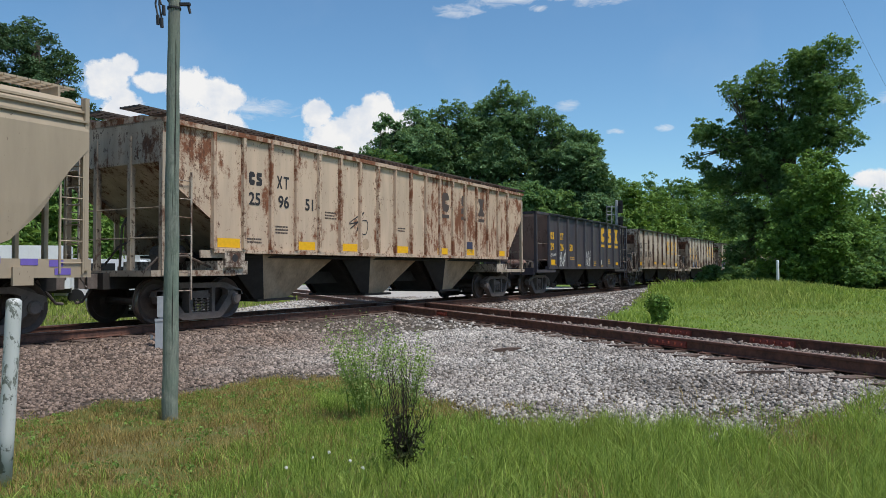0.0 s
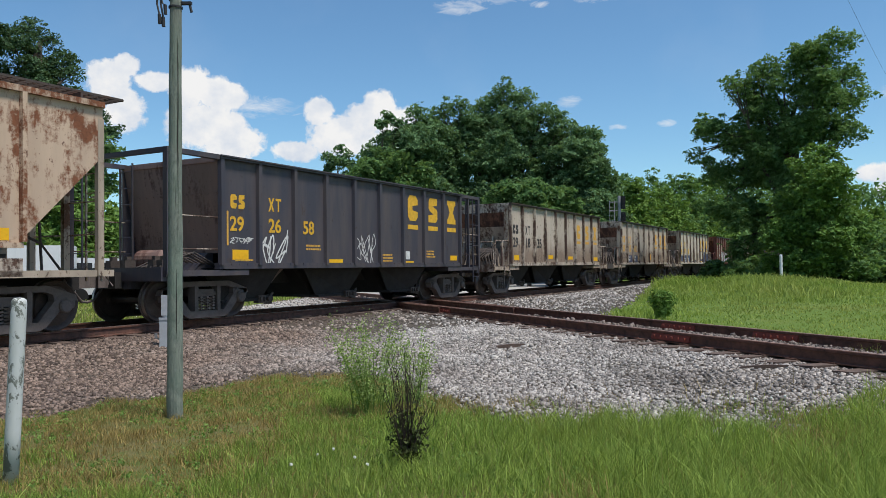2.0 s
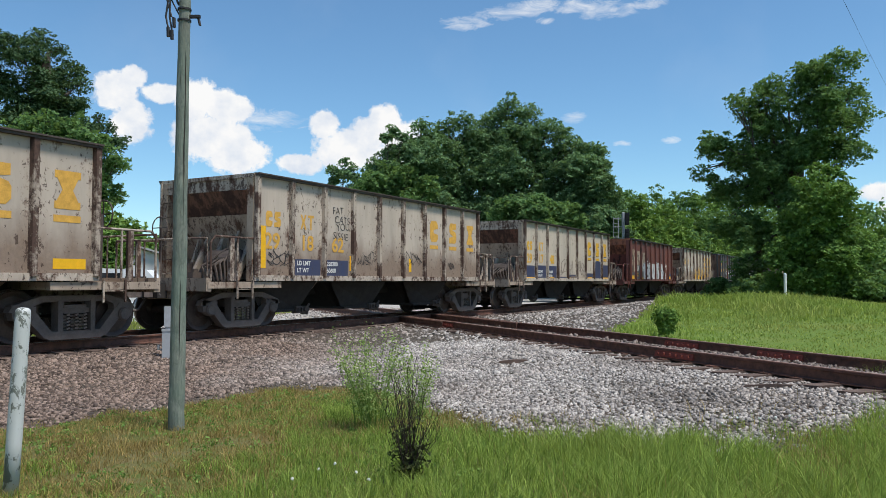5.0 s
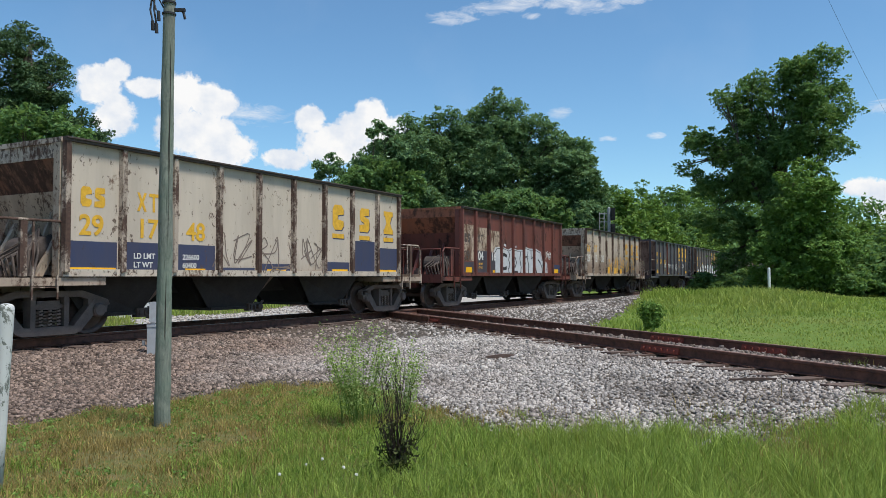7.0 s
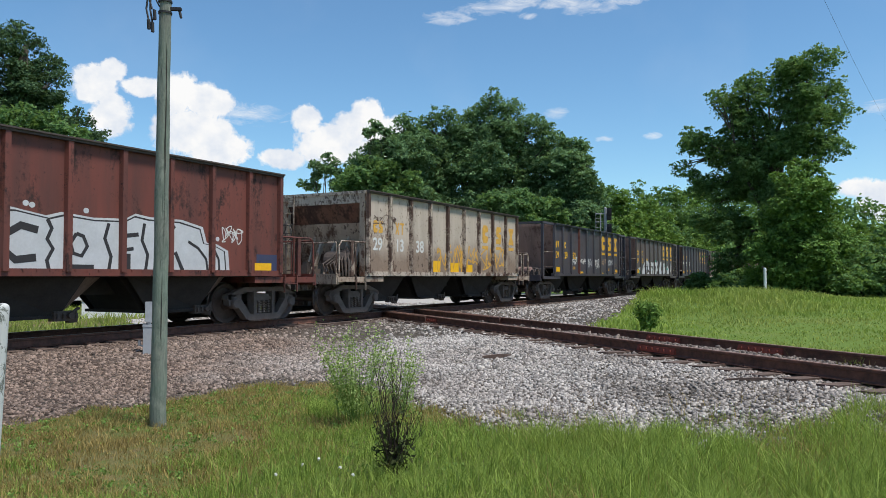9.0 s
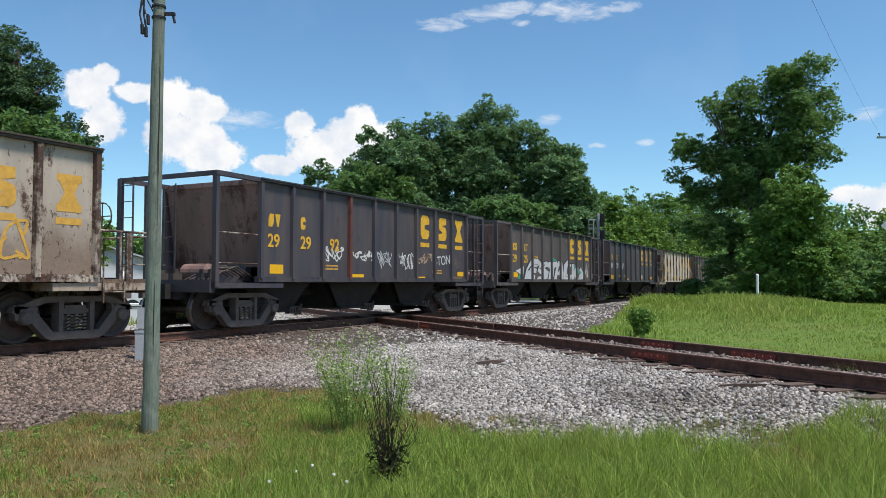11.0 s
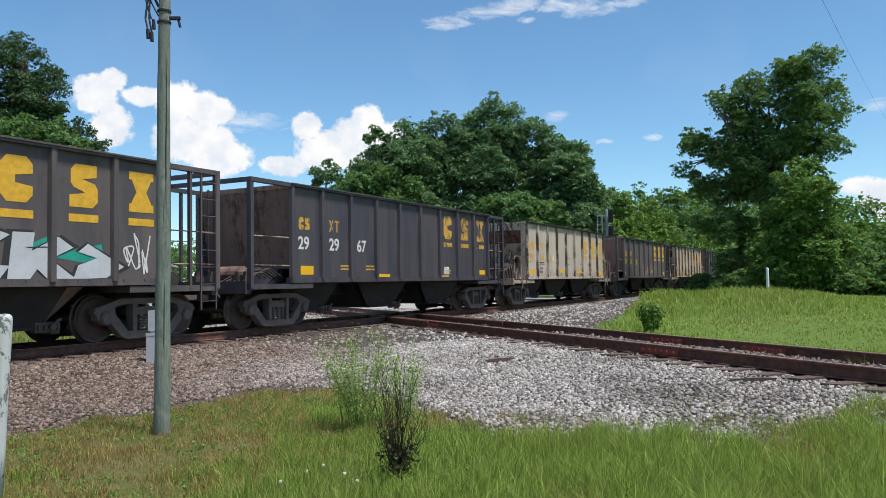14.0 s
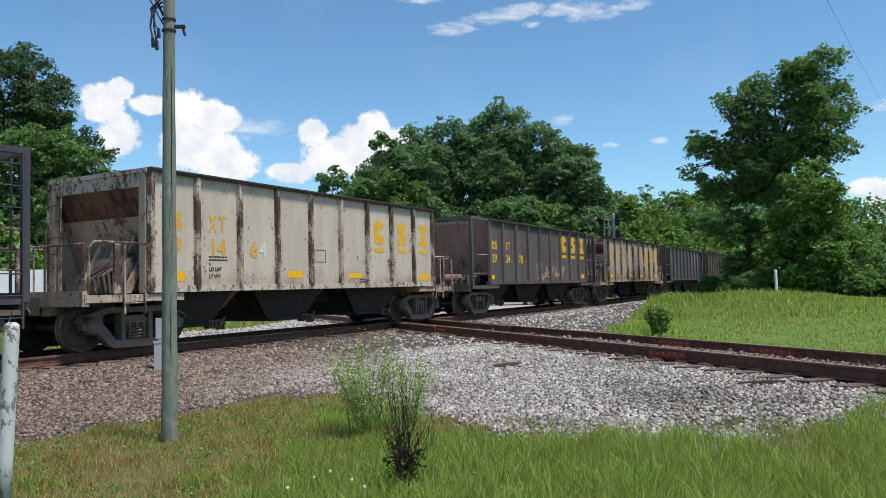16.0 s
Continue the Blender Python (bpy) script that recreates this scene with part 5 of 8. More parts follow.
    flat_shape(car, rect(e + 13.05 * w, e + 13.7 * w, 1.75, 2.05), M_NAVY, "plate", "blue and white data plate")
    flat_shape(car, rect(e + 13.05 * w, e + 13.7 * w, 1.66, 1.745), M_WHITEINK, "plate", "white lower plate")
    for k, z, rows in ((1.15, 1.78, 2), (2.2, 2.1, 3), (8.2, 2.3, 2), (4.3, 2.55, 3)):
        small_lines(car, e + k * w, z, rows, 0.45, M_FADEDINK, 0.038)
    bm = bmesh.new()
    lathe(bm, [(0.16, 0), (0.16, 0.002)], 20)
    part("mark", bm, M_CHUTE_TAN, car, "round stencilled mark", m=pose(e + 6.35 * w, yy, 1.80))
    scrawl(car, e + 5.6 * w, 2.0, 0.6, 0.7, M_BLACKINK, 5, 0.03, strokes=1, label="black sprayed loop")
    return car


def beige_car():
    """The smooth beige covered hopper whose tail is seen at the start."""
    car, wheels = car_at(8.75 - 8.6, "smooth beige rounded covered hopper car with purple blocks", "hopper car")
    e = 8.6
    bm = bmesh.new()
    shape = [(-1.58, 1.35), (-1.60, 2.2), (-1.60, 3.55), (-1.48, 3.95), (-1.1, 4.2), (-0.5, 4.33), (0.5, 4.33), (1.1, 4.2), (1.48, 3.95), (1.60, 3.55), (1.60, 2.2), (1.58, 1.35)]
    rings = []
    for x, low in ((-e, 3.0), (-e + 0.9, 1.9), (-e + 2.0, 1.35), (0, 1.35), (e - 2.0, 1.35), (e - 1.4, 1.6), (e - 0.9, 2.05), (e - 0.35, 2.85), (e, 3.25)):
        rings.append([bm.verts.new((x, y, max(z, low) if z < 2.5 else max(z, low + 0.15))) for y, z in shape])
    for p, q in zip(rings, rings[1:]):
        for k in range(len(shape)):
            bm.faces.new((p[k], p[(k + 1) % len(shape)], q[(k + 1) % len(shape)], q[k]))
    bm.faces.new(rings[0]), bm.faces.new(rings[-1][::-1])
    body = part("body", bm, M_BEIGE, car, "smooth beige tank body curving up at its end")
    for z in (3.72, 3.9, 4.02):
        for y in (-1, 1):
            bm = bmesh.new()
            t = {3.72: 1.585, 3.9: 1.535, 4.02: 1.42}[z]
            box(bm, -e, e, y * t - 0.02, y * t + 0.02, z - 0.02, z + 0.02)
            part("roof_seam", bm, M_BEIGE, car, "raised seam under the roof edge")
    bm = bmesh.new()
    for y in (-0.9, -0.75, -0.6, -1.05):
        box(bm, -e, e + 0.1, y, y + 0.03, 4.38, 4.42)
    for k in range(80):
        box(bm, -e + k * 0.216, -e + k * 0.216 + 0.025, -1.08, -0.55, 4.375, 4.415)
    for k in range(10):
        box(bm, -e + 0.3 + k * 1.85, -e + 0.35 + k * 1.85, -1.08, -0.55, 4.15, 4.38)
    part("roof_walk", bm, M_BEIGE, car, "beige grating walkway")
    for way in (-1, 1):
        rot = pose(0, 0, 0, 0, 0, 0 if way > 0 else 180)

        def frame_draw(bm):
            for y in (-HALF + 0.06, -0.4, 0.5, HALF - 0.06):
                box(bm, e - 0.06, e + 0.02, y - 0.045, y + 0.045, 1.1, 4.15)
            ladder(bm, e - 0.30, -HALF + 0.03, 1.05, 3.3, 0.44, "x", 6)
            ladder(bm, e + 0.03, -1.15, 1.05, 4.2, 0.44, "y", 9)
            tube(bm, [(e - 0.05, -1.5, 3.25), (e - 0.3, -1.5, 3.35), (e - 0.5, -1.52, 3.3)], 0.02)
        put("end_frame", shared("beige_frame", M_BEIGE, frame_draw), car, rot, "beige end posts and ladders")

        def sill_draw(bm):
            box(bm, e - 3.2, e + 0.1, -HALF + 0.05, HALF - 0.05, 0.98, 1.30)
            box(bm, e - 1.35, e - 1.0, -HALF + 0.0, -HALF + 0.06, 0.86, 1.16)
        put("end_sill", shared("beige_sill", M_BEIGE, sill_draw, 0.02), car, rot, "beige end sill")
    for x, z, w in ((-1.9, 1.06, 0.3), (-1.2, 1.19, 0.3), (-0.7, 1.17, 0.26), (-0.6, 1.03, 0.3), (-1.75, 1.22, 0.22)):
        bm = bmesh.new()
        prism(bm, rect(e + x, e + x + w, z, z + 0.11), -0.002, 0.002)
        part("purple_block", bm, M_PURPLE, car, "purple painted block", m=pose(0, -HALF + 0.045, 0))
    bm = bmesh.new()
    prism(bm, rect(e - 1.86, e - 1.66, 1.5, 2.4), -0.002, 0.002)
    part("reflector", bm, M_REFLECT, car, "upright yellow reflector strip", m=pose(0, -1.6, 0))
    bm = bmesh.new()
    box(bm, -e - 0.3, e + 0.3, -0.28, 0.28, 0.72, 1.0)
    part("centre_sill", bm, M_UNDER, car, "dark underframe")
    for x in (-3.6, 0, 3.6):
        put("chute", shared("beige_chute", M_BEIGE, lambda bm: prism(bm, [(-1.7, 1.4), (1.7, 1.4), (0.45, 0.4), (-0.45, 0.4)], -1.4, 1.4), 0.03), car, pose(x, 0, 0), "beige chute")
    for way in (-1, 1):
        truck(car, way * 6.95, wheels)
        coupler(car, way * 8.85, way)


def sprayed(car, x0, z0, w, h, outline, mat, y, label="pale sprayed shape"):
    flat_shape(car, [(x0 + w * p, z0 + h * q) for p, q in outline], mat, "graffiti", label, -HALF + y)


def oval(cx, cz, rx, rz, n=14):
    return [(cx + rx * math.cos(2 * math.pi * k / n), cz + rz * math.sin(2 * math.pi * k / n)) for k in range(n)]


def stroke(points, t):
    """A ribbon of thickness t round a bent line, as an outline."""
    left, right = [], []
    for k, (x, z) in enumerate(points):
        a, b = points[max(k - 1, 0)], points[min(k + 1, len(points) - 1)]
        d = math.hypot(b[0] - a[0], (b[1] - a[1])) or 1
        nx, nz = -(b[1] - a[1]) / d * t / 2, (b[0] - a[0]) / d * t / 2
        left.append((x + nx, z + nz)), right.append((x - nx, z - nz))
    return left + right[::-1]


def bubble_graffiti(car, x0, z0, w, h):
    """Four fat silver letter forms, run together, with dark eyes, seams and notches."""
    body = [(0, 0), (0, 0.80), (0.03, 0.93), (0.13, 0.97), (0.24, 0.88), (0.29, 0.95), (0.40, 0.90), (0.52, 0.92), (0.56, 1.02), (0.62, 0.98), (0.76, 0.98), (0.86, 0.88), (0.88, 0.60), (0.93, 0.58), (0.99, 0.46), (1.0, 0.0)]
    sprayed(car, x0, z0, w, h, [(0.5 + (p - 0.5) * 1.035, q * 1.05 - 0.01) for p, q in body], M_SILVER, 0.0840, "silver halo of the sprayed letters")
    sprayed(car, x0, z0, w, h, body, M_BLACKINK, 0.0815, "dark rim of the sprayed letters")
    inner = [(0.5 + (p - 0.5) * 0.985, 0.015 + q * 0.955) for p, q in body]
    sprayed(car, x0, z0, w, h, inner, M_SILVER, 0.0785, "pale mass of fat sprayed letters")

    def ink(line, t):
        """A dark line drawn on the letters, of even thickness t in metres."""
        real = [(x0 + w * p, z0 + h * q) for p, q in line]
        flat_shape(car, stroke(real, t), M_BLACKINK, "graffiti", "dark line of the sprayed letters", -HALF + 0.0755)
    for line, t in (([(0.245, 0.02), (0.235, 0.22), (0.255, 0.40), (0.235, 0.55), (0.25, 0.72), (0.235, 0.86)], 0.07), ([(0.455, 0.02), (0.465, 0.30), (0.44, 0.60), (0.455, 0.86)], 0.07),
                    ([(0.605, 0.02), (0.615, 0.35), (0.59, 0.60), (0.60, 0.90)], 0.07), ([(0.205, 0.68), (0.15, 0.74), (0.105, 0.60), (0.10, 0.36), (0.135, 0.22), (0.20, 0.26)], 0.13),
                    ([(0.335, 0.66), (0.315, 0.50), (0.325, 0.34), (0.355, 0.30), (0.375, 0.46), (0.36, 0.62), (0.335, 0.66)], 0.07), ([(0.30, 0.12), (0.40, 0.12)], 0.09),
                    ([(0.515, 0.66), (0.575, 0.70)], 0.08), ([(0.515, 0.42), (0.555, 0.45)], 0.07), ([(0.535, 0.02), (0.535, 0.36)], 0.09), ([(0.66, 0.92), (0.665, 0.62), (0.70, 0.70), (0.735, 0.90)], 0.08),
                    ([(0.70, 0.02), (0.705, 0.30), (0.74, 0.40), (0.78, 0.02)], 0.09), ([(0.80, 0.62), (0.85, 0.50), (0.89, 0.30), (0.90, 0.02)], 0.06), ([(0.93, 0.50), (0.955, 0.30), (0.96, 0.05)], 0.06)):
        ink(line, t)
    for k, (u, v) in enumerate(((0.165, 1.08), (0.185, 1.06), (0.37, 1.04), (0.93, 0.68), (0.95, 0.70))):
        sprayed(car, x0, z0, w, h, oval(u, v, 0.010, 0.045), M_SILVER, 0.0840, "sprayed dot")


def angular_graffiti(car, x0, z0, w, h):
    """A long silver piece of sharp, overlapping letter forms with dark rims, on teal."""
    for o in ([(0.03, 0.10), (0.10, 0.0), (0.11, 0.35), (0.05, 0.30)], [(0.17, 0.75), (0.22, 1.05), (0.26, 0.85)], [(0.44, 0.80), (0.48, 1.10), (0.56, 0.90), (0.60, 1.05), (0.64, 0.70)],
              [(0.38, 0.0), (0.46, -0.02), (0.44, 0.15)], [(0.78, 0.55), (0.84, 0.80), (0.90, 0.60), (0.95, 0.70), (0.96, 0.30)]):
        sprayed(car, x0, z0, w, h, o, M_TEAL, 0.0840, "teal spray behind the letters")
    forms = [[(0.0, 0.42), (0.10, 0.62), (0.09, 0.20)],
             [(0.10, 0.02), (0.13, 0.52), (0.20, 0.98), (0.28, 0.95), (0.32, 0.80), (0.26, 0.62), (0.21, 0.60), (0.26, 0.52), (0.25, 0.36), (0.19, 0.34), (0.24, 0.24), (0.23, 0.05)],
             [(0.24, 0.0), (0.28, 0.20), (0.34, 0.22), (0.27, 0.42), (0.30, 0.78), (0.40, 0.90), (0.42, 0.66), (0.36, 0.60), (0.42, 0.42), (0.40, 0.10)],
             [(0.41, 0.0), (0.44, 0.56), (0.40, 0.66), (0.42, 0.86), (0.54, 0.92), (0.56, 0.70), (0.50, 0.62), (0.48, 0.02)],
             [(0.49, 0.0), (0.52, 0.50), (0.56, 0.95), (0.62, 0.90), (0.64, 0.40), (0.62, 0.0), (0.585, 0.05), (0.575, 0.30), (0.545, 0.28), (0.535, 0.02)],
             [(0.635, 0.10), (0.65, 0.80), (0.70, 1.0), (0.77, 0.80), (0.74, 0.62), (0.70, 0.70), (0.69, 0.34), (0.77, 0.30), (0.75, 0.05)],
             [(0.765, 0.0), (0.775, 0.85), (0.815, 0.85), (0.81, 0.55), (0.86, 0.80), (0.89, 0.62), (0.845, 0.42), (0.90, 0.05), (0.85, 0.0), (0.82, 0.25), (0.80, 0.0)],
             [(0.89, 0.08), (0.90, 0.32), (0.94, 0.45), (0.90, 0.55), (0.92, 0.70), (1.0, 0.30), (0.96, 0.10)]]
    for k, f in enumerate(forms):
        cx, cz = sum(p for p, q in f) / len(f), sum(q for p, q in f) / len(f)
        sprayed(car, x0, z0, w, h, [(cx + (p - cx) * 1.20, cz + (q - cz) * 1.09) for p, q in f], M_BLACKINK, 0.0815 - 0.0004 * k, "dark rim of a sharp sprayed form")
    for k, f in enumerate(forms):
        sprayed(car, x0, z0, w, h, f, M_SILVER, 0.0770 - 0.0004 * k, "silver sharp sprayed form")
    for line in ([(0.15, 0.45), (0.20, 0.70), (0.27, 0.72)], [(0.30, 0.55), (0.37, 0.74)], [(0.46, 0.20), (0.47, 0.55)], [(0.56, 0.45), (0.58, 0.70)], [(0.67, 0.25), (0.72, 0.22)], [(0.80, 0.60), (0.84, 0.62)]):
        sprayed(car, x0, z0, w, h, stroke(line, 0.018), M_BLACKINK, 0.0715, "dark inner line")


beige_car()
covered_hopper()

STD_Y = [(0, 0.34, 0.74, 0.20, 0.42), (3, 0.12, 0.60, 0.12, 0.22), (6, 0.10, 0.52, 0.09, 0.17), (8, 0.42, 0.80, 0.20, 0.36)]
WHITE_Y = [(0, 0.35, 0.75, 0.22, 0.42), (3, 0.3, 0.75, 0.28, 0.44), (5, 0.3, 0.8, 0.26, 0.40), (8, 0.3, 0.8, 0.2, 0.38)]
LOW_Y = [(0, 0.05, 0.9, 0.04, 0.16), (2, 0.25, 0.7, 0.04, 0.16), (4, 0.25, 0.8, 0.04, 0.16), (6, 0.3, 0.85, 0.06, 0.18), (8, 0.1, 0.85, 0.05, 0.18)]

car, L = open_hopper(31.21, "black open hopper car with yellow emblem and number", M_BLACK, "open", 11.0)
dress(car, L, "open", M_YELLOW, ("29", "26", "58"), M_YELLOW)
reflectors(car, L, 9, STD_Y)
scrawl(car, -4.2, 1.15, 0.85, 0.85, M_WHITEINK, 11, 0.035, strokes=3)
scrawl(car, -0.5, 1.18, 0.85, 0.85, M_WHITEINK, 12, 0.022, strokes=3)
scrawl(car, -5.15, 1.62, 0.7, 0.18, M_WHITEINK, 13, 0.014, strokes=5)
flat_shape(car, rect(-5.25, -5.20, 1.6, 2.35), M_ORANGE, "drip", "thin yellow upright streak")
for x, z, r in ((-2.6, 1.62, 2), (0.75, 1.42, 3), (3.2, 1.55, 3), (-5.0, 1.26, 1)):
    small_lines(car, x, z, r, 0.6, M_ORANGE, 0.045)
flat_shape(car, rect(1.95, 2.25, 1.32, 1.56), M_WHITEINK, "plate", "white data stencil")

car, L = open_hopper(46.25, "rust-stained white open hopper car with dark number", M_WHITE_WORN, "hollow", rib=M_RIB, end=M_END, chord=M_DARK_BROWN)
dress(car, L, "hollow", M_BLACKINK, ("29", "18", "35"), M_ORANGE)
reflectors(car, L, 9, WHITE_Y)

car, L = open_hopper(61.3, "scuffed white open hopper car with ochre emblem and scribbles", M_WHITE_WORN, "hollow", rib=M_RIB, end=M_END, chord=M_DARK_BROWN)
dress(car, L, "hollow", M_ORANGE, ("29", "18", "62"), M_ORANGE)
flat_shape(car, rect(-5.35, -5.18, 1.38, 2.35), M_REFLECT, "reflector", "orange upright strip")
flat_shape(car, rect(-4.2, -3.2, 1.22, 1.62), M_NAVY, "plate", "dark blue data panel")
flat_shape(car, rect(-3.05, -2.05, 1.22, 1.62), M_NAVY, "plate", "dark blue data panel")
for dx, a, b in ((0, "LD LMT", "LT WT"), (1.15, "228200", "60600")):
    chars(car, a, 0.15, M_WHITEINK, -4.1 + dx, 1.47, "stencil")
    chars(car, b, 0.15, M_WHITEINK, -4.1 + dx, 1.30, "stencil")
for k, word in enumerate(("FAT", "CATS", "YOU", "SISSIE")):
    chars(car, word, 0.27, M_BLACKINK, -2.72 + (0.0, 0.08, 0.16, 0.02)[k], 2.80 - 0.21 * k, "graffiti", "thin black sprayed word", -0.016, (3, -2, 4, -3)[k])
for x in (-1.98, 0.98, 4.3):
    flat_shape(car, rect(x, x + 0.14, 1.35, 1.75), M_REFLECT, "reflector", "yellow upright strip")
scrawl(car, -5.1, 1.42, 0.95, 0.42, M_BLACKINK, 21, 0.016, strokes=5)
scrawl(car, -1.6, 1.50, 0.8, 0.40, M_BLACKINK, 23, 0.014, strokes=4)
scrawl(car, 3.4, 1.42, 0.4, 0.25, M_BLACKINK, 24, 0.014, strokes=4)
scrawl(car, 0.9, 1.5, 0.8, 0.45, M_BLACKINK, 22, 0.014, strokes=3)

car, L = open_hopper(76.4, "white open hopper car with blue lower band and yellow emblem", M_WHITE, "hollow", rib=M_RIB, end=M_END, chord=M_DARK_BROWN)
dress(car, L, "hollow", M_YELLOW, ("29", "17", "48"), M_YELLOW, shade=M_NAVY)
w = L / 9
for p, z in ((0, 0.60), (1, 0.62), (2, 0.62), (3, 0.16), (4, 0.26), (6, 0.34), (7, 0.94), (8, 0.78)):
    flat_shape(car, rect(-L / 2 + p * w + 0.10, -L / 2 + (p + 1) * w - 0.10, SILL + 0.03, SILL + 0.03 + z), M_NAVY, "blue_band", "navy painted lower band", -HALF + 0.0845)
reflectors(car, L, 9, LOW_Y)
for dx, a, b in ((0, "LD LMT", "LT WT"), (1.2, "226600", "60400")):
    chars(car, a, 0.15, M_WHITEINK, -4.05 + dx, 1.43, "stencil")
    chars(car, b, 0.15, M_WHITEINK, -4.05 + dx, 1.26, "stencil")
for k, x in enumerate((-1.9, -0.55, 0.75)):
    scrawl(car, x, 1.2, 1.0, 0.85, M_CHUTE, 31 + k, 0.028, strokes=2)

car, L = open_hopper(91.55, "oxide red-brown open hopper car with pale fat graffiti", M_BROWN, "hollow", 10.2, rib=M_BROWN, end=M_BROWN, chord=M_DARK_BROWN)
w = L / 9
for p, z0, z1 in ((0, 1.62, 2.92), (1, 1.62, 2.86), (2, 2.0, 2.80)):
    flat_shape(car, rect(-L / 2 + p * w + 0.13, -L / 2 + (p + 1) * w - 0.11, z0, z1), M_TAN, "paint_patch", "faded tan paint patch", -HALF + 0.0845)
for p, z1 in ((0, 1.60), (1, 2.02), (2, 1.98)):
    flat_shape(car, rect(-L / 2 + p * w + 0.12, -L / 2 + (p + 1) * w - 0.10, SILL + 0.06, z1), M_BLACK, "paint_patch", "black repainted lower patch", -HALF + 0.0838)
mark_bars(car, (-L / 2 + 0.30, -L / 2 + w + 0.24), 2.28, 0.32, M_DARK_BROWN)
for k, (pair, m) in enumerate((("29", M_DARK_BROWN), ("04", M_WHITEINK), ("16", M_WHITEINK))):
    chars(car, pair, 0.44, m, -L / 2 + k * w + 0.26, 1.68, "number", "stencilled car number")
chars(car, "LD LMT", 0.11, M_ORANGE, -L / 2 + w + 0.3, 1.50, "stencil")
chars(car, "LT WT", 0.11, M_ORANGE, -L / 2 + w + 0.3, 1.36, "stencil")
reflectors(car, L, 9, [(0, 0.36, 0.78, 0.12, 0.32), (2, 0.35, 0.85, 0.12, 0.22), (8, 0.2, 0.70, 0.10, 0.30)])
flat_shape(car, rect(L / 2 - 0.85, L / 2 - 0.15, SILL + 0.06, SILL + 0.5), M_NAVY, "paint_patch", "dark blue patch", -HALF + 0.0845)
bubble_graffiti(car, -2.25, SILL + 0.03, 5.55, 1.10)
scrawl(car, 3.15, 1.78, 0.65, 0.4, M_WHITEINK, 41, 0.02, strokes=4)

car, L = open_hopper(105.4, "rusty white open hopper car with orange lettering", M_WHITE_WORN, "hollow", 11.0, rib=M_RIB, end=M_END, chord=M_DARK_BROWN)
dress(car, L, "hollow", M_ORANGE, ("", "", ""), M_ORANGE)
dress(car, L, "hollow", M_WHITEINK, ("29", "13", "38"), None, initials=False)
for k, x in enumerate((-1.2, -0.1, 1.0, 2.1, 3.3)):
    scrawl(car, x, 1.25, 0.9, 0.95, M_ORANGE, 45 + k, 0.05, strokes=2, label="ochre sprayed loops")
scrawl(car, -5.1, 2.6, 1.2, 0.3, M_RIB, 44, 0.03, strokes=3)
reflectors(car, L, 9, [(3, 0.2, 0.6, 0.1, 0.5), (4, 0.2, 0.7, 0.06, 0.45), (5, 0.2, 0.6, 0.1, 0.4)])

car, L = open_hopper(120.7, "black open hopper car with yellow emblem and white scribbles", M_BLACK, "open", 11.1)
dress(car, L, "open", M_YELLOW, ("29", "29", "92"), M_YELLOW, initials=(("slant", "fork"), ("hook",)))
reflectors(car, L, 9, STD_Y)
for rib in [c for c in car.children if c.name.startswith("rib") and c.location.y < 0 and abs(c.location.x + L / 2 - 3 * L / 9) < 0.1]:
    rib.data = rib.data.copy()
    rib.data.materials[0] = M_BROWN
    rib["label"] = "replaced rib in dark red primer"
scrawl(car, -3.0, 1.62, 0.9, 0.42, M_WHITEINK, 50, 0.035, strokes=3)
scrawl(car, -1.65, 1.66, 1.0, 0.32, M_WHITEINK, 51, 0.028, strokes=5)
scrawl(car, -0.45, 1.5, 0.85, 0.5, M_SILVER, 54, 0.022, strokes=4)
scrawl(car, 0.85, 1.45, 0.9, 0.55, M_WHITEINK, 55, 0.026, strokes=4)
scrawl(car, 1.95, 1.68, 1.0, 0.35, M_CHUTE_TAN, 52, 0.028, strokes=4)
chars(car, "STON", 0.44, M_SILVER, 3.12, 1.62, "graffiti", "pale sprayed word", 0.004, 5)
scrawl(car, 4.5, 1.55, 0.7, 0.36, M_CHUTE, 56, 0.014, strokes=3)
for x, z, r in ((3.0, 1.45, 2), (4.5, 1.2, 1), (-3.0, 1.5, 2)):
    small_lines(car, x, z, r, 0.7, M_ORANGE, 0.045)

car, L = open_hopper(135.85, "dusty black open hopper car with silver and teal graffiti", M_BLACK_DUSTY, "open", 11.25)
dress(car, L, "open", M_YELLOW, ("29", "25", "52"), M_YELLOW)
reflectors(car, L, 9, STD_Y[:1])
angular_graffiti(car, -5.0, SILL + 0.04, 9.6, 1.02)
scrawl(car, 4.6, 1.3, 0.6, 0.75, M_WHITEINK, 61, 0.03, strokes=3)

car, L = open_hopper(150.85, "faded black open hopper car with white number", M_BLACK, "open", 11.4)
dress(car, L, "open", M_YELLOW_WORN, ("", "", ""), M_YELLOW_WORN, size=0.78)
dress(car, L, "open", M_WHITEINK, ("29", "29", "67"), None, initials=False)
reflectors(car, L, 9, STD_Y)
for x, z, r in ((-3.6, 1.5, 2), (-2.4, 1.5, 2), (2.2, 1.4, 2)):
    small_lines(car, x, z, r, 0.6, M_ORANGE, 0.045)
flat_shape(car, rect(2.25, 2.6, 1.30, 1.55), M_WHITEINK, "plate", "white data stencil")

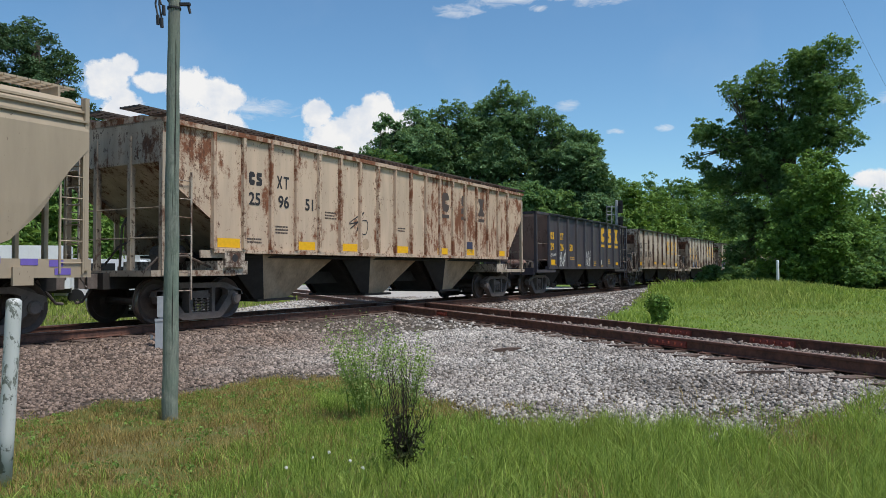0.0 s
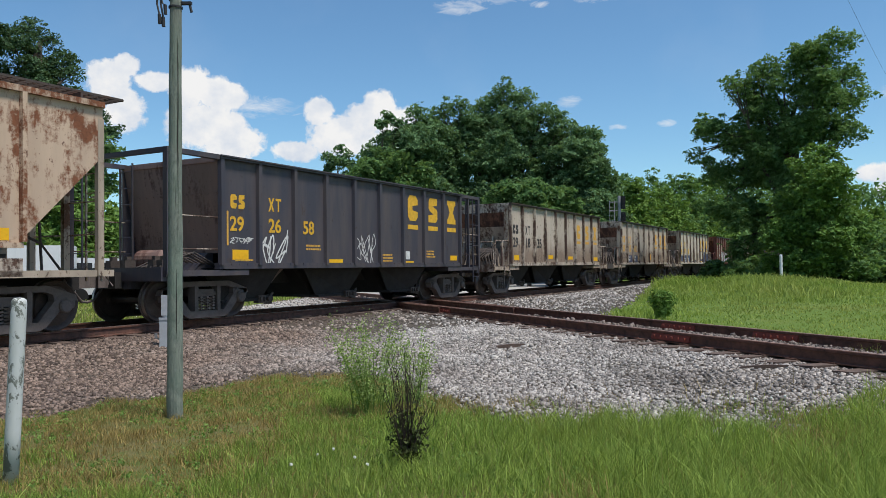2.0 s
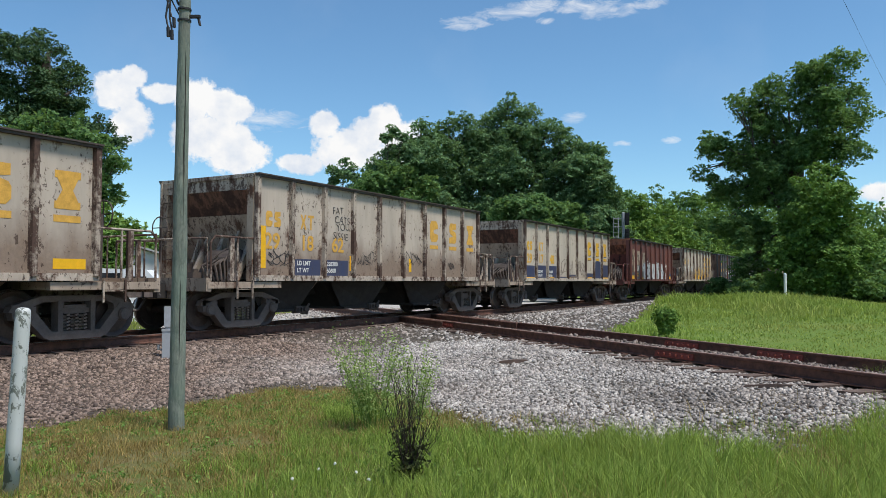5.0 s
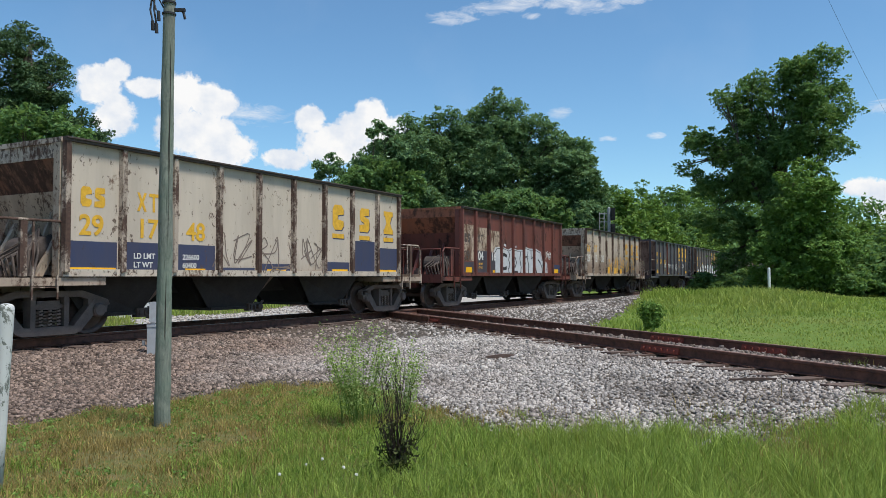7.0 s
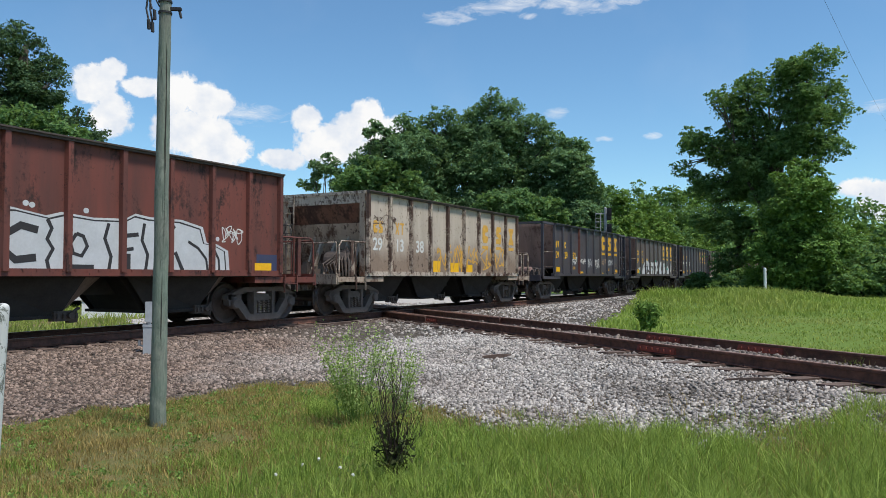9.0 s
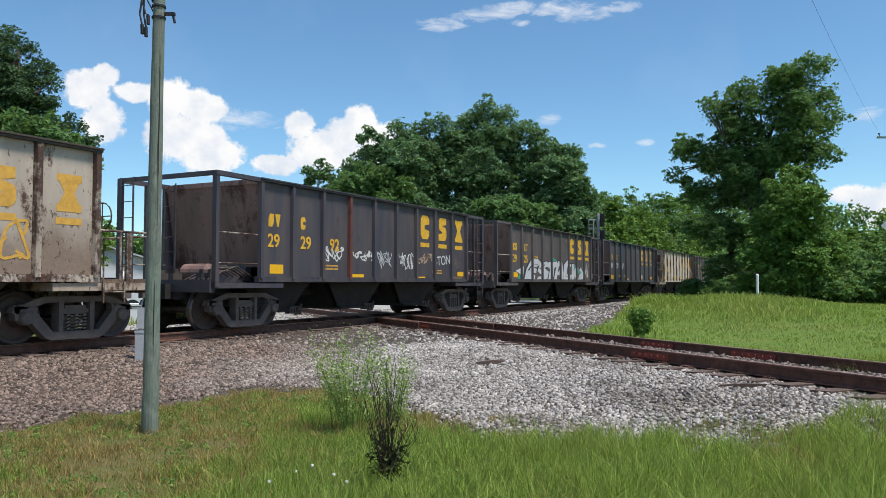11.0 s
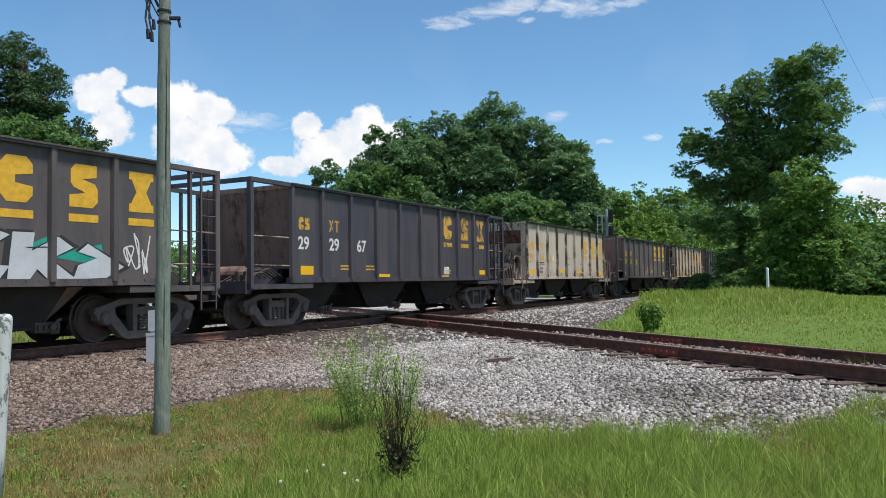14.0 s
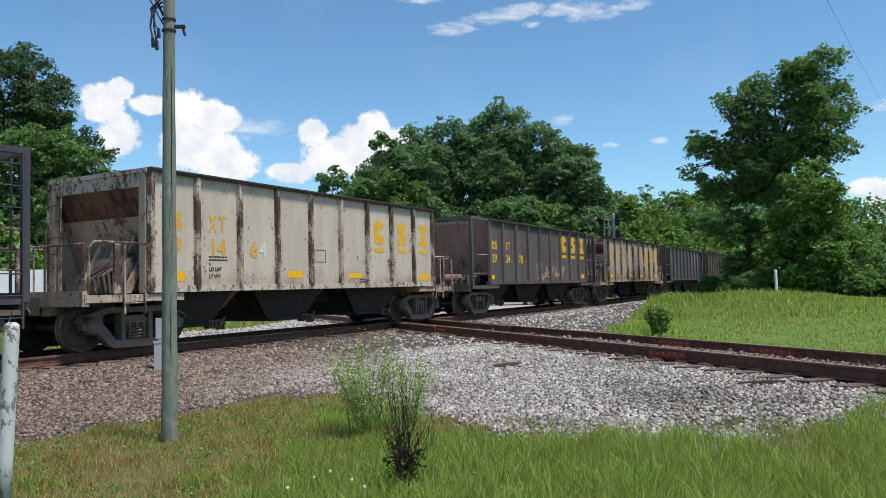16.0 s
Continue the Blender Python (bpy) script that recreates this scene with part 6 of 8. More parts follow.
car, L = open_hopper(166.05, "chalky white open hopper car with yellow emblem", M_WHITE, "hollow", 11.15, rib=M_RIB, end=M_END, chord=M_DARK_BROWN)
dress(car, L, "hollow", M_ORANGE, ("29", "14", "6"), M_YELLOW)
chars(car, "4", 0.46, M_WHITEINK, -2.45, 1.86, "number")
chars(car, "LD LMT", 0.11, M_BLACKINK, -4.0, 1.52, "stencil")
chars(car, "LT WT", 0.11, M_BLACKINK, -4.0, 1.37, "stencil")
for x0, x1, z0, z1 in ((-0.45, 0.0, 2.06, 2.075), (-0.45, 0.0, 1.76, 1.775), (-0.45, -0.435, 1.775, 2.06), (-0.015, 0.0, 1.775, 2.06)):
    flat_shape(car, rect(x0, x1, z0, z1), M_BLACKINK, "stencil_frame", "thin black outline of a blank stencil")
reflectors(car, L, 9, WHITE_Y)
for x, z, r in ((-4.0, 1.80, 2), (1.5, 1.30, 2), (2.9, 1.8, 3)):
    small_lines(car, x, z, r, 0.5, M_BLACKINK, 0.035)

car, L = open_hopper(181.3, "dusty black open hopper car with faded yellow lettering", M_BLACK_DUSTY, "open", 11.3)
dress(car, L, "open", M_YELLOW, ("29", "24", "78"), M_YELLOW)
reflectors(car, L, 10, [(0, 0.2, 0.5, 0.2, 0.36), (9, 0.3, 0.7, 0.2, 0.4)])
scrawl(car, -0.8, 1.2, 3.4, 0.7, M_CHUTE_TAN, 71, 0.05, strokes=7)

car, L = open_hopper(196.3, "dusty tan open hopper car with yellow patches", M_TAN, "hollow", 11.4, rib=M_RIB, end=M_END, chord=M_DARK_BROWN)
dress(car, L, "hollow", M_ORANGE, ("", "", ""), M_ORANGE)
reflectors(car, L, 9, WHITE_Y)

for s, mat, style, label, end in [(211.2, M_BLACK, "open", "sooty black open hopper car", M_BLACK_END), (226.3, M_DARK_BROWN, "open", "soot-brown open hopper car", M_BLACK_END),
                                  (241.4, M_BROWN, "hollow", "oxide red open hopper car", M_BROWN), (256.5, M_DARK_BROWN, "open", "dark brown open hopper car", M_BLACK_END),
                                  (271.6, M_BLACK, "open", "sooty black open hopper car", M_BLACK_END)]:
    car, L = open_hopper(s, label, mat, style, 11.1, end=end)
    dress(car, L, style, M_CHUTE, ("", "", ""), M_CHUTE)


# ---- poles, posts and signs of the railway ----
def ground_at(x, y):
    return float(height(np.array([x]), np.array([y]))[0])


def utility_pole():
    x, y = -2.92, 7.98
    ob = empty("utility_pole", pose(x, y, ground_at(x, y) - 0.05, 0, 0.3), "thin weathered grey-green wooden utility pole in dry grass", "utility pole")
    bm = bmesh.new()
    rng = random.Random(2)
    pts = [(rng.uniform(-0.004, 0.004), rng.uniform(-0.004, 0.004), z) for z in np.linspace(0, 7.2, 30)]
    tube(bm, pts, 0.08, 18, [0.083 - 0.0052 * p[2] for p in pts])
    part("shaft", bm, M_POLE, ob)
    z = 4.38
    bm = bmesh.new()
    for a in (z - 0.02, z + 0.10):
        lathe(bm, [(0.068, a), (0.072, a), (0.072, a + 0.02), (0.068, a + 0.02)], 16, "z")
    box(bm, 0.06, 0.17, -0.02, 0.02, z + 0.02, z + 0.05)
    tube(bm, [(0.15, 0, z + 0.02), (0.17, 0, z - 0.06)], 0.016)
    part("bracket", bm, M_CABLE, ob, "black clamp with a stub bolt")
    for k, (dx, dz) in enumerate(((-0.11, -0.13), (-0.15, -0.10), (-0.09, 0.0))):
        bm = bmesh.new()
        tube(bm, [(-0.06, -0.02, z + 0.25 + 0.05 * k), (-0.14 - 0.02 * k, -0.04, z + 0.22), (dx - 0.03, -0.05, z + 0.02), (dx, -0.06, z + dz)], 0.011)
        tube(bm, [(dx, -0.06, z + dz), (dx + 0.005, -0.06, z + dz - 0.10)], 0.02)
        part("cable_tail", bm, M_CABLE, ob, "black cable tail with a sealed end")
    bm = bmesh.new()
    tube(bm, [(-0.06, 0, z + 0.16), (-0.12, -0.02, z + 0.30), (-0.25, -0.06, z + 0.52), (-1.6, -0.5, z + 1.9)], 0.014)
    tube(bm, [(-0.06, 0, z + 0.06), (-0.13, -0.02, z + 0.20), (-0.30, -0.06, z + 0.55), (-1.7, -0.5, z + 1.9)], 0.008)
    part("service_cable", bm, M_CABLE, ob, "black cable leaving upwards")


utility_pole()


def marker_post(x, y, r, h, lean, label, mat=M_POSTPAINT):
    ob = empty("marker_post", pose(x, y, ground_at(x, y) - 0.04, 0, lean), label, "marker post", "white marker posts")
    bm = bmesh.new()
    lathe(bm, [(r, 0), (r * 1.01, h * 0.3), (r, h * 0.6), (r * 1.01, h * 0.9), (r, h - r * 0.7), (r * 0.9, h - r * 0.3), (r * 0.6, h - r * 0.06), (r * 0.2, h)], 20, "z")
    me = part("post", bm, mat, ob)
    me.data.shade_smooth()


marker_post(-3.24, 5.56, 0.053, 1.40, 2.7, "white marker post with flaking paint and a rounded top")
marker_post(14.65, 34.3, 0.062, 1.22, 0.0, "white marker post standing in far grass", M_TRAILER)


def junction_box():
    p = spot(9.5, 11.0)
    ob = empty("junction_box", pose(p.x, p.y, ground_at(p.x, p.y) - 0.03, 0, 0, 20), "grey galvanised junction box on a stub beside the track", "junction box")
    bm = bmesh.new()
    box(bm, -0.10, 0.10, -0.09, 0.09, 0.02, 0.56)
    box(bm, -0.11, 0.11, -0.10, 0.10, 0.54, 0.58)
    part("case", bm, M_GALV, ob, "", 0.012)
    bm = bmesh.new()
    box(bm, -0.07, 0.05, -0.06, 0.06, 0.62, 0.98)
    tube(bm, [(-0.01, 0, 0.56), (-0.01, 0, 0.64)], 0.04, 10)
    part("upper_housing", bm, M_GALV, ob, "narrow upper housing", 0.012)
    bm = bmesh.new()
    tube(bm, [(-0.10, 0, 0.20), (-0.16, 0, 0.22), (-0.16, 0, 0.30)], 0.025, 8)
    part("conduit_elbow", bm, M_GALV, ob, "pipe elbow")
    bm = bmesh.new()
    tube(bm, [(0, 0, -0.2), (0, 0, 0.04)], 0.05, 10)
    part("stub", bm, M_GALV, ob)


junction_box()


def signal_mast():
    x, y = 11.85, 54.3
    ob = empty("signal_mast", pose(x, y, ground_at(x, y), 0, 0, -12), "grey railway signal mast with ladder and hooded lamps", "signal mast")
    bm = bmesh.new()
    lathe(bm, [(0.13, 0), (0.11, 6.2), (0.02, 6.25)], 12, "z")
    part("mast", bm, M_GALV, ob)
    bm = bmesh.new()
    ladder(bm, -0.5, 0, 0.3, 5.9, 0.36, "x", 18)
    for z in (4.4, 5.2, 5.8):
        tube(bm, [(-0.68, 0, z), (0, 0, z)], 0.025)
        tube(bm, [(-0.68, -0.4, z), (-0.68, 0.25, z), (-0.1, 0.25, z)], 0.02)
    for p in ((-0.68, -0.4), (-0.68, 0.25), (-0.36, -0.4)):
        tube(bm, [(*p, 4.4), (*p, 5.8)], 0.02)
    part("ladder_cage", bm, M_GALV, ob, "grey ladder and safety cage")
    for z in (4.6, 5.75):
        bm = bmesh.new()
        box(bm, 0.10, 0.42, -0.08, 0.06, z - 0.45, z + 0.45)
        for k in (-0.28, 0.0, 0.28):
            tube(bm, [(0.26, -0.08, z + k), (0.26, -0.32, z + k - 0.02)], 0.10, 10)
        part("signal_head", bm, M_CABLE, ob, "black signal head with lamp hoods", 0.02)


signal_mast()


def wires():
    far = Vector((31.6, 51.6, 11.0))
    ob = empty("power_line_pole", pose(far.x, far.y, ground_at(far.x, far.y)), "tall wooden power line pole with a crossarm", "utility pole")
    bm = bmesh.new()
    tube(bm, [(0, 0, 0), (0, 0, 12.4)], 0.15, 12, [0.17, 0.11])
    part("shaft", bm, M_POLE, ob)
    bm = bmesh.new()
    box(bm, -1.1, 1.1, -0.06, 0.06, 11.0, 11.13)
    part("crossarm", bm, M_POLE, ob, "", 0.01)
    for x in (-0.95, 0.0, 0.95):
        bm = bmesh.new()
        lathe(bm, [(0.03, 11.13), (0.03, 11.25), (0.07, 11.27), (0.07, 11.33), (0.04, 11.36)], 10, "z")
        part("insulator", bm, M_CABLE, ob, m=pose(x, 0, 0))
    for k, (dx, a) in enumerate(((-0.95, Vector((8.0, 17.0, 8.9))), (0.95, Vector((12.5, 17.5, 10.0))))):
        b = far + Vector((dx, 0, 0.36))
        way = (a - b)
        bm = bmesh.new()
        pts = []
        for i in range(26):
            u = i / 25 * 1.9
            q = b + way * u
            q.z += 1.1 * u * (u - 1.0)
            pts.append(q)
        tube(bm, pts, 0.004, 5)
        line = part("power_line", bm, M_CABLE, None)
        tagged(line, "thin dark overhead power line wire", "power line", "overhead wires")


wires()


def road_sign():
    x, y = 15.75, 26.0
    ob = empty("road_sign", pose(x, y, ground_at(x, y), 0, 0, -28), "white diamond sign on a thin grey post", "sign")
    bm = bmesh.new()
    tube(bm, [(0, 0, 0), (0, 0, 3.2)], 0.03, 8)
    part("post", bm, M_GALV, ob)
    bm = bmesh.new()
    prism(bm, [(0, 2.72), (0.30, 3.02), (0, 3.32), (-0.30, 3.02)], -0.045, -0.035)
    part("plate", bm, M_TRAILER, ob, "white diamond plate")


# ---- the far side: parked vehicles and a shed glimpsed under and between the cars ----


def box_trailer(x, y, turn, length, h):
    ob = empty("box_trailer", pose(x, y, ground_at(x, y), 0, 0, turn), "plain white box trailer parked on grass", "trailer")
    bm = bmesh.new()
    box(bm, -length / 2, length / 2, -1.2, 1.2, 0.75, 0.75 + h)
    part("box", bm, M_TRAILER, ob, "", 0.03)
    bm = bmesh.new()
    for k in range(int(length / 0.6)):
        box(bm, -length / 2 + 0.3 + k * 0.6, -length / 2 + 0.34 + k * 0.6, -1.212, -1.2, 0.8, 0.70 + h)
    part("side_ribs", bm, M_TRAILER, ob)
    for wx in (-0.5, 0.5):
        for wy in (-1.0, 1.0):
            bm = bmesh.new()
            lathe(bm, [(0.2, -0.12), (0.36, -0.12), (0.38, 0), (0.36, 0.12), (0.2, 0.12)], 20)
            part("wheel", bm, M_CABLE, ob, m=pose(wx, wy, 0.38))
    bm = bmesh.new()
    box(bm, -length / 2 - 1.2, length / 2, -0.4, 0.4, 0.55, 0.75)
    part("chassis", bm, M_CABLE, ob)


def parked_van(x, y, turn):
    ob = empty("parked_van", pose(x, y, ground_at(x, y), 0, 0, turn), "white van parked behind the railway", "van")
    bm = bmesh.new()
    prism(bm, [(-2.5, 0.4), (2.6, 0.4), (2.6, 0.95), (1.7, 1.15), (1.0, 1.95), (-2.4, 2.05), (-2.5, 1.9)], -0.95, 0.95)
    part("body", bm, M_TRAILER, ob, "", 0.06)
    for a, b in ((-2.2, -1.1), (-1.0, 0.0), (0.1, 1.0)):
        bm = bmesh.new()
        prism(bm, rect(a, b, 1.25, 1.8 if b < 0.5 else 1.65), -0.962, -0.94)
        part("window", bm, M_GLASS_DOORWAY, ob)
    for wx in (-1.6, 1.6):
        for wy in (-0.85, 0.85):
            bm = bmesh.new()
            lathe(bm, [(0.18, -0.12), (0.33, -0.12), (0.35, 0), (0.33, 0.12), (0.18, 0.12)], 20)
            part("wheel", bm, M_CABLE, ob, m=pose(wx, wy, 0.35))


def shed(x, y, turn):
    ob = empty("shed", pose(x, y, ground_at(x, y), 0, 0, turn), "white shed with a pale low gable roof", "shed")
    bm = bmesh.new()
    prism(bm, [(-3, 0), (3, 0), (3, 2.5), (0, 3.4), (-3, 2.5)], -4, 4)
    part("wall", bm, M_TRAILER, ob)
    for s in (-1, 1):
        bm = bmesh.new()
        prism(bm, [(s * 3.3, 2.44), (s * 3.3, 2.54), (0, 3.55), (0, 3.44)], -4.3, 4.3)
        part("roof", bm, M_ROOF, ob, "pale metal roof slope")
    # Flat dark panel on the solid wall, in place of an unlit inside.
    bm = bmesh.new()
    box(bm, -1.2, 1.2, -4.03, -3.99, 0, 2.1)
    part("door", bm, M_GLASS_DOORWAY, ob, "dark panel painted as an open doorway")


road_sign()
box_trailer(-17.9, 31.2, 24, 4.2, 1.75)
box_trailer(-36.0, 55.0, 4, 9.0, 2.2)
parked_van(-15.0, 34.5, 12)
shed(-19.6, 46.4, 20)


def low_tank(x, y, turn):
    ob = empty("low_tank", pose(x, y, ground_at(x, y), 0, 0, turn), "low white rectangular tank with a lid in grass", "tank")
    bm = bmesh.new()
    box(bm, -1.15, 1.15, -0.5, 0.5, 0.0, 0.60)
    part("case", bm, M_TRAILER, ob, "", 0.02)
    bm = bmesh.new()
    box(bm, -1.12, 1.10, -0.48, 0.48, 0.604, 0.63)
    part("seal", bm, M_CABLE, ob, "thin black line under the lid")
    bm = bmesh.new()
    box(bm, -1.2, 1.18, -0.55, 0.55, 0.634, 0.70)
    part("lid", bm, M_TRAILER, ob, "white lid", 0.015)


low_tank(-11.7, 27.8, 23)


# ---- trees ----
def leaf_cloud(rng, c, way, size):
    """Corners of many small pointed leaves at the places c, each turned more or less outwards along way."""
    n = len(c)
    nor = way * 0.8 + rng.normal(0, 0.62, (n, 3)) + np.array([0, 0, 0.3])
    nor /= np.linalg.norm(nor, axis=1, keepdims=True)
    a = rng.normal(0, 1, (n, 3)) + np.array([0, 0, -0.35])
    a -= nor * (a * nor).sum(1, keepdims=True)
    a /= np.linalg.norm(a, axis=1, keepdims=True)
    b = np.cross(nor, a)
    s = size * rng.uniform(0.55, 1.45, (n, 1))
    w = s * rng.uniform(0.40, 0.75, (n, 1))
    v = np.stack([c - a * s * 0.7 - b * w, c - a * s * 0.4 + b * w, c + a * s], 1).reshape(-1, 3)
    return v, np.arange(n * 3).reshape(-1, 3)


def scatter(rng, centres, spread, per, flat=0.75):
    """Places and outward ways of leaves strewn round the centres."""
    n = len(centres) * per
    e = rng.normal(0, 1, (n, 3)) * np.array([1, 1, flat])
    return np.repeat(centres, per, axis=0) + e * spread, e / np.linalg.norm(e, axis=1, keepdims=True)


def tree(name, x, y, trunk_h, r0, lobes, leaf_mat, size, clumps, per, seed, label, category="tree", bark=M_BARK, group="", fill=0.62):
    """A trunk, limbs to the lobes, and a crown of leaf clumps scattered over the shells of the lobes.
    Lobes: x, y, z of the middle from the foot, and the radii across and up; or, for a crown seen from the front,
    the way across, the height over the rail and the radius."""
    rng = np.random.default_rng(seed)
    z0 = ground_at(x, y)
    a = math.atan2(x, y)
    lobes = [l if len(l) == 5 else (l[0] * math.cos(a) + b * math.sin(a), b * math.cos(a) - l[0] * math.sin(a), l[1] - z0, l[2], l[2] * 0.78)
             for l in lobes for b in (float(rng.uniform(-0.9, 0.9)),)]
    ob = empty(name, pose(x, y, z0), label, category, group)
    bm = bmesh.new()
    pts = [(0.12 * math.sin(k * 1.3 + seed), 0.12 * math.cos(k * 1.7 + seed), z) for k, z in enumerate(np.linspace(-0.2, trunk_h, 6))]
    pts[0] = (0, 0, -0.2)
    tube(bm, pts, r0, 9, [r0 * 1.35] + [r0 * (1 - 0.12 * k) for k in range(5)])
    for l in lobes:
        start = Vector(pts[int(rng.integers(2, 6))])
        end = Vector(l[:3]) + Vector((0, 0, l[4] * 0.3))
        mid = start.lerp(end, 0.5) + Vector((rng.uniform(-0.3, 0.3), rng.uniform(-0.3, 0.3), -0.25 * abs(end.z - start.z) * 0.4))
        rr = r0 * 0.42
        tube(bm, [start, mid, end], rr, 6, [rr, rr * 0.65, rr * 0.2])
        for _ in range(5):
            d = Vector(rng.normal(0, 1, 3)).normalized()
            tip = Vector(l[:3]) + Vector((d.x * l[3], d.y * l[3], d.z * l[4])) * 0.65
            tube(bm, [mid.lerp(end, rng.uniform(0.2, 0.9)), tip], 0.05, 4, [rr * 0.3, rr * 0.06])
    part("trunk", bm, bark, ob, "bare trunk and branching limbs")
    L = np.array(lobes, float)
    wide = L[:, 3]
    weight = wide ** 2
    # lobes break up into boughs, boughs into flat tufts, thick above and open below; each tuft is a spray of leaves
    n = max(24, int(clumps * fill))
    pick = rng.choice(len(L), n, p=weight / weight.sum())
    d = rng.normal(0, 1, (n, 3))
    d /= np.linalg.norm(d, axis=1, keepdims=True)
    d[:, 2] = np.abs(d[:, 2]) * np.where(rng.random(n) < 0.66, 1, -0.8)
    mids = L[pick, :3] + d * rng.uniform(0.30, 1.06, (n, 1)) * np.stack([wide[pick], wide[pick], L[pick, 4]], 1)
    rad = np.clip(wide[pick], 0.6, 2.6) * rng.uniform(0.24, 0.48, n)
    k = n * 14
    own = rng.choice(n, k, p=rad ** 2 / (rad ** 2).sum())
    e = rng.normal(0, 1, (k, 3))
    e[:, 2] += 0.45
    e /= np.linalg.norm(e, axis=1, keepdims=True)
    tufts = mids[own] + e * (rad[own] * rng.uniform(0.45, 1.12, k))[:, None] * np.array([1, 1, 0.8])
    tuft_r = rad[own] * rng.uniform(0.16, 0.44, k)
    total = int(clumps * per * 1.15)
    mine = rng.choice(k, total, p=tuft_r ** 1.6 / (tuft_r ** 1.6).sum())
    q = rng.normal(0, 0.55, (total, 3)) * np.array([1, 1, 0.42])
    q[:, 2] -= 0.30 * (q[:, 0] ** 2 + q[:, 1] ** 2)
    c = tufts[mine] + q * tuft_r[mine][:, None]
    deep = rng.random(total) < 0.16 * fill
    inner = rng.choice(len(L), total, p=weight / weight.sum())
    w = rng.normal(0, 1, (total, 3))
    w *= rng.random((total, 1)) ** 0.4 * 0.85 / np.linalg.norm(w, axis=1, keepdims=True)
    c = np.where(deep[:, None], L[inner, :3] + w * L[inner][:, [3, 3, 4]], c)
    v, f = leaf_cloud(rng, c, e[mine] * 0.55 + np.array([0, 0, 0.5]), size * np.where(deep, 1.15, 0.90)[:, None])
    bulk("crown", v, f, leaf_mat, ob)["label"] = "crown of many small leaves with gaps"
    return ob


def at(az, d):
    return d * math.sin(radians(az)), d * math.cos(radians(az))


# the tall spreading tree and the brighter one before it
TALL = [(1.9, 12.3, 1.25), (0.8, 12.0, 1.25), (2.7, 11.2, 1.05), (-1.7, 11.4, 1.2), (-2.9, 11.0, 0.9), (-0.4, 11.2, 1.35), (2.7, 9.6, 1.3), (1.2, 10.1, 1.5), (-1.4, 9.6, 1.5), (2.6, 7.8, 1.15), (0.6, 8.2, 1.7),
        (-4.3, 8.7, 1.2), (-5.0, 7.3, 0.85), (-2.8, 8.1, 1.5), (-1.3, 6.4, 1.7), (-3.4, 6.1, 1.4), (-2.8, 3.9, 1.6), (-4.0, 4.2, 0.95), (-0.8, 3.0, 1.6), (-2.6, 1.8, 1.3), (0.3, 5.2, 1.5)]
tree("tree", *at(24.0, 46), 9.0, 0.30, TALL, M_LEAF, 0.090, 900, 150, 3, "tall spreading broadleaf tree with an airy ragged crown", fill=0.50)
tree("tree", *at(25.4, 41), 3.6, 0.16,
     [(0.1, 6.4, 0.9), (-0.4, 5.6, 1.05), (0.7, 5.4, 1.05), (0.0, 4.5, 1.5), (-1.1, 4.0, 1.1), (1.1, 4.1, 1.05), (0.1, 2.7, 1.9), (-1.3, 2.5, 1.25), (1.3, 2.4, 1.1), (0.0, 1.1, 1.9), (-1.2, 1.0, 1.1), (1.5, 1.1, 0.95), (-2.0, 0.6, 0.8)],
     M_LEAF_YELLOW, 0.10, 380, 170, 4, "rounded dense green tree reaching down to the grass")
for az, d, w, h in ((20.6, 45, 1.0, 1.1), (22.2, 43, 1.2, 1.0), (27.4, 41, 1.3, 1.3), (28.9, 43, 1.7, 2.3), (30.6, 44, 1.8, 2.2), (18.9, 47, 0.9, 0.9)):
    tree("shrub", *at(az, d), 0.8, 0.05, [(0, 0, h * 0.55, w, h * 0.6), (w * 0.6, 0, h * 0.4, w * 0.6, h * 0.4)], M_LEAF, 0.12, 70, 80, int(az * 10), "dark green shrub in long grass", "shrub", M_TWIG, "shrubs at the wood's edge")

# the dark oaks behind the train
tree("tree", *at(-2.5, 62), 7.0, 0.45, [(-0.2, 13.4, 1.1), (0.7, 12.5, 1.6), (-1.1, 12.0, 1.4), (-2.3, 10.6, 1.8), (0.4, 10.1, 2.5), (-3.9, 10.1, 1.5), (-2.8, 8.4, 2.2), (-0.6, 7.2, 2.5), (-4.9, 8.7, 1.3), (-2.4, 5.6, 2.6), (1.6, 5.6, 2.6), (-4.6, 6.0, 2.0)],
     M_LEAF_OAK, 0.135, 520, 190, 11, "broad dark green oak with a domed crown")
tree("tree", *at(3.6, 63), 8.0, 0.55, [(0.4, 15.4, 1.3), (-1.0, 14.5, 1.5), (2.0, 14.6, 1.5), (3.6, 13.3, 1.6), (-3.4, 14.0, 1.5), (-5.1, 13.6, 1.3), (0.8, 12.6, 2.4), (5.2, 12.2, 1.5), (-2.0, 12.0, 2.5), (3.1, 10.9, 2.2), (-4.9, 11.3, 2.0), (6.3, 10.8, 1.8), (-0.2, 9.6, 2.8),
                                      (3.9, 8.8, 2.2), (-4.0, 8.8, 2.5), (7.2, 8.9, 1.7), (0.6, 6.6, 2.8), (4.6, 6.2, 2.6), (-3.6, 6.0, 2.6)],
     M_LEAF_OAK, 0.135, 760, 190, 12, "broad dark green oak with a domed crown")
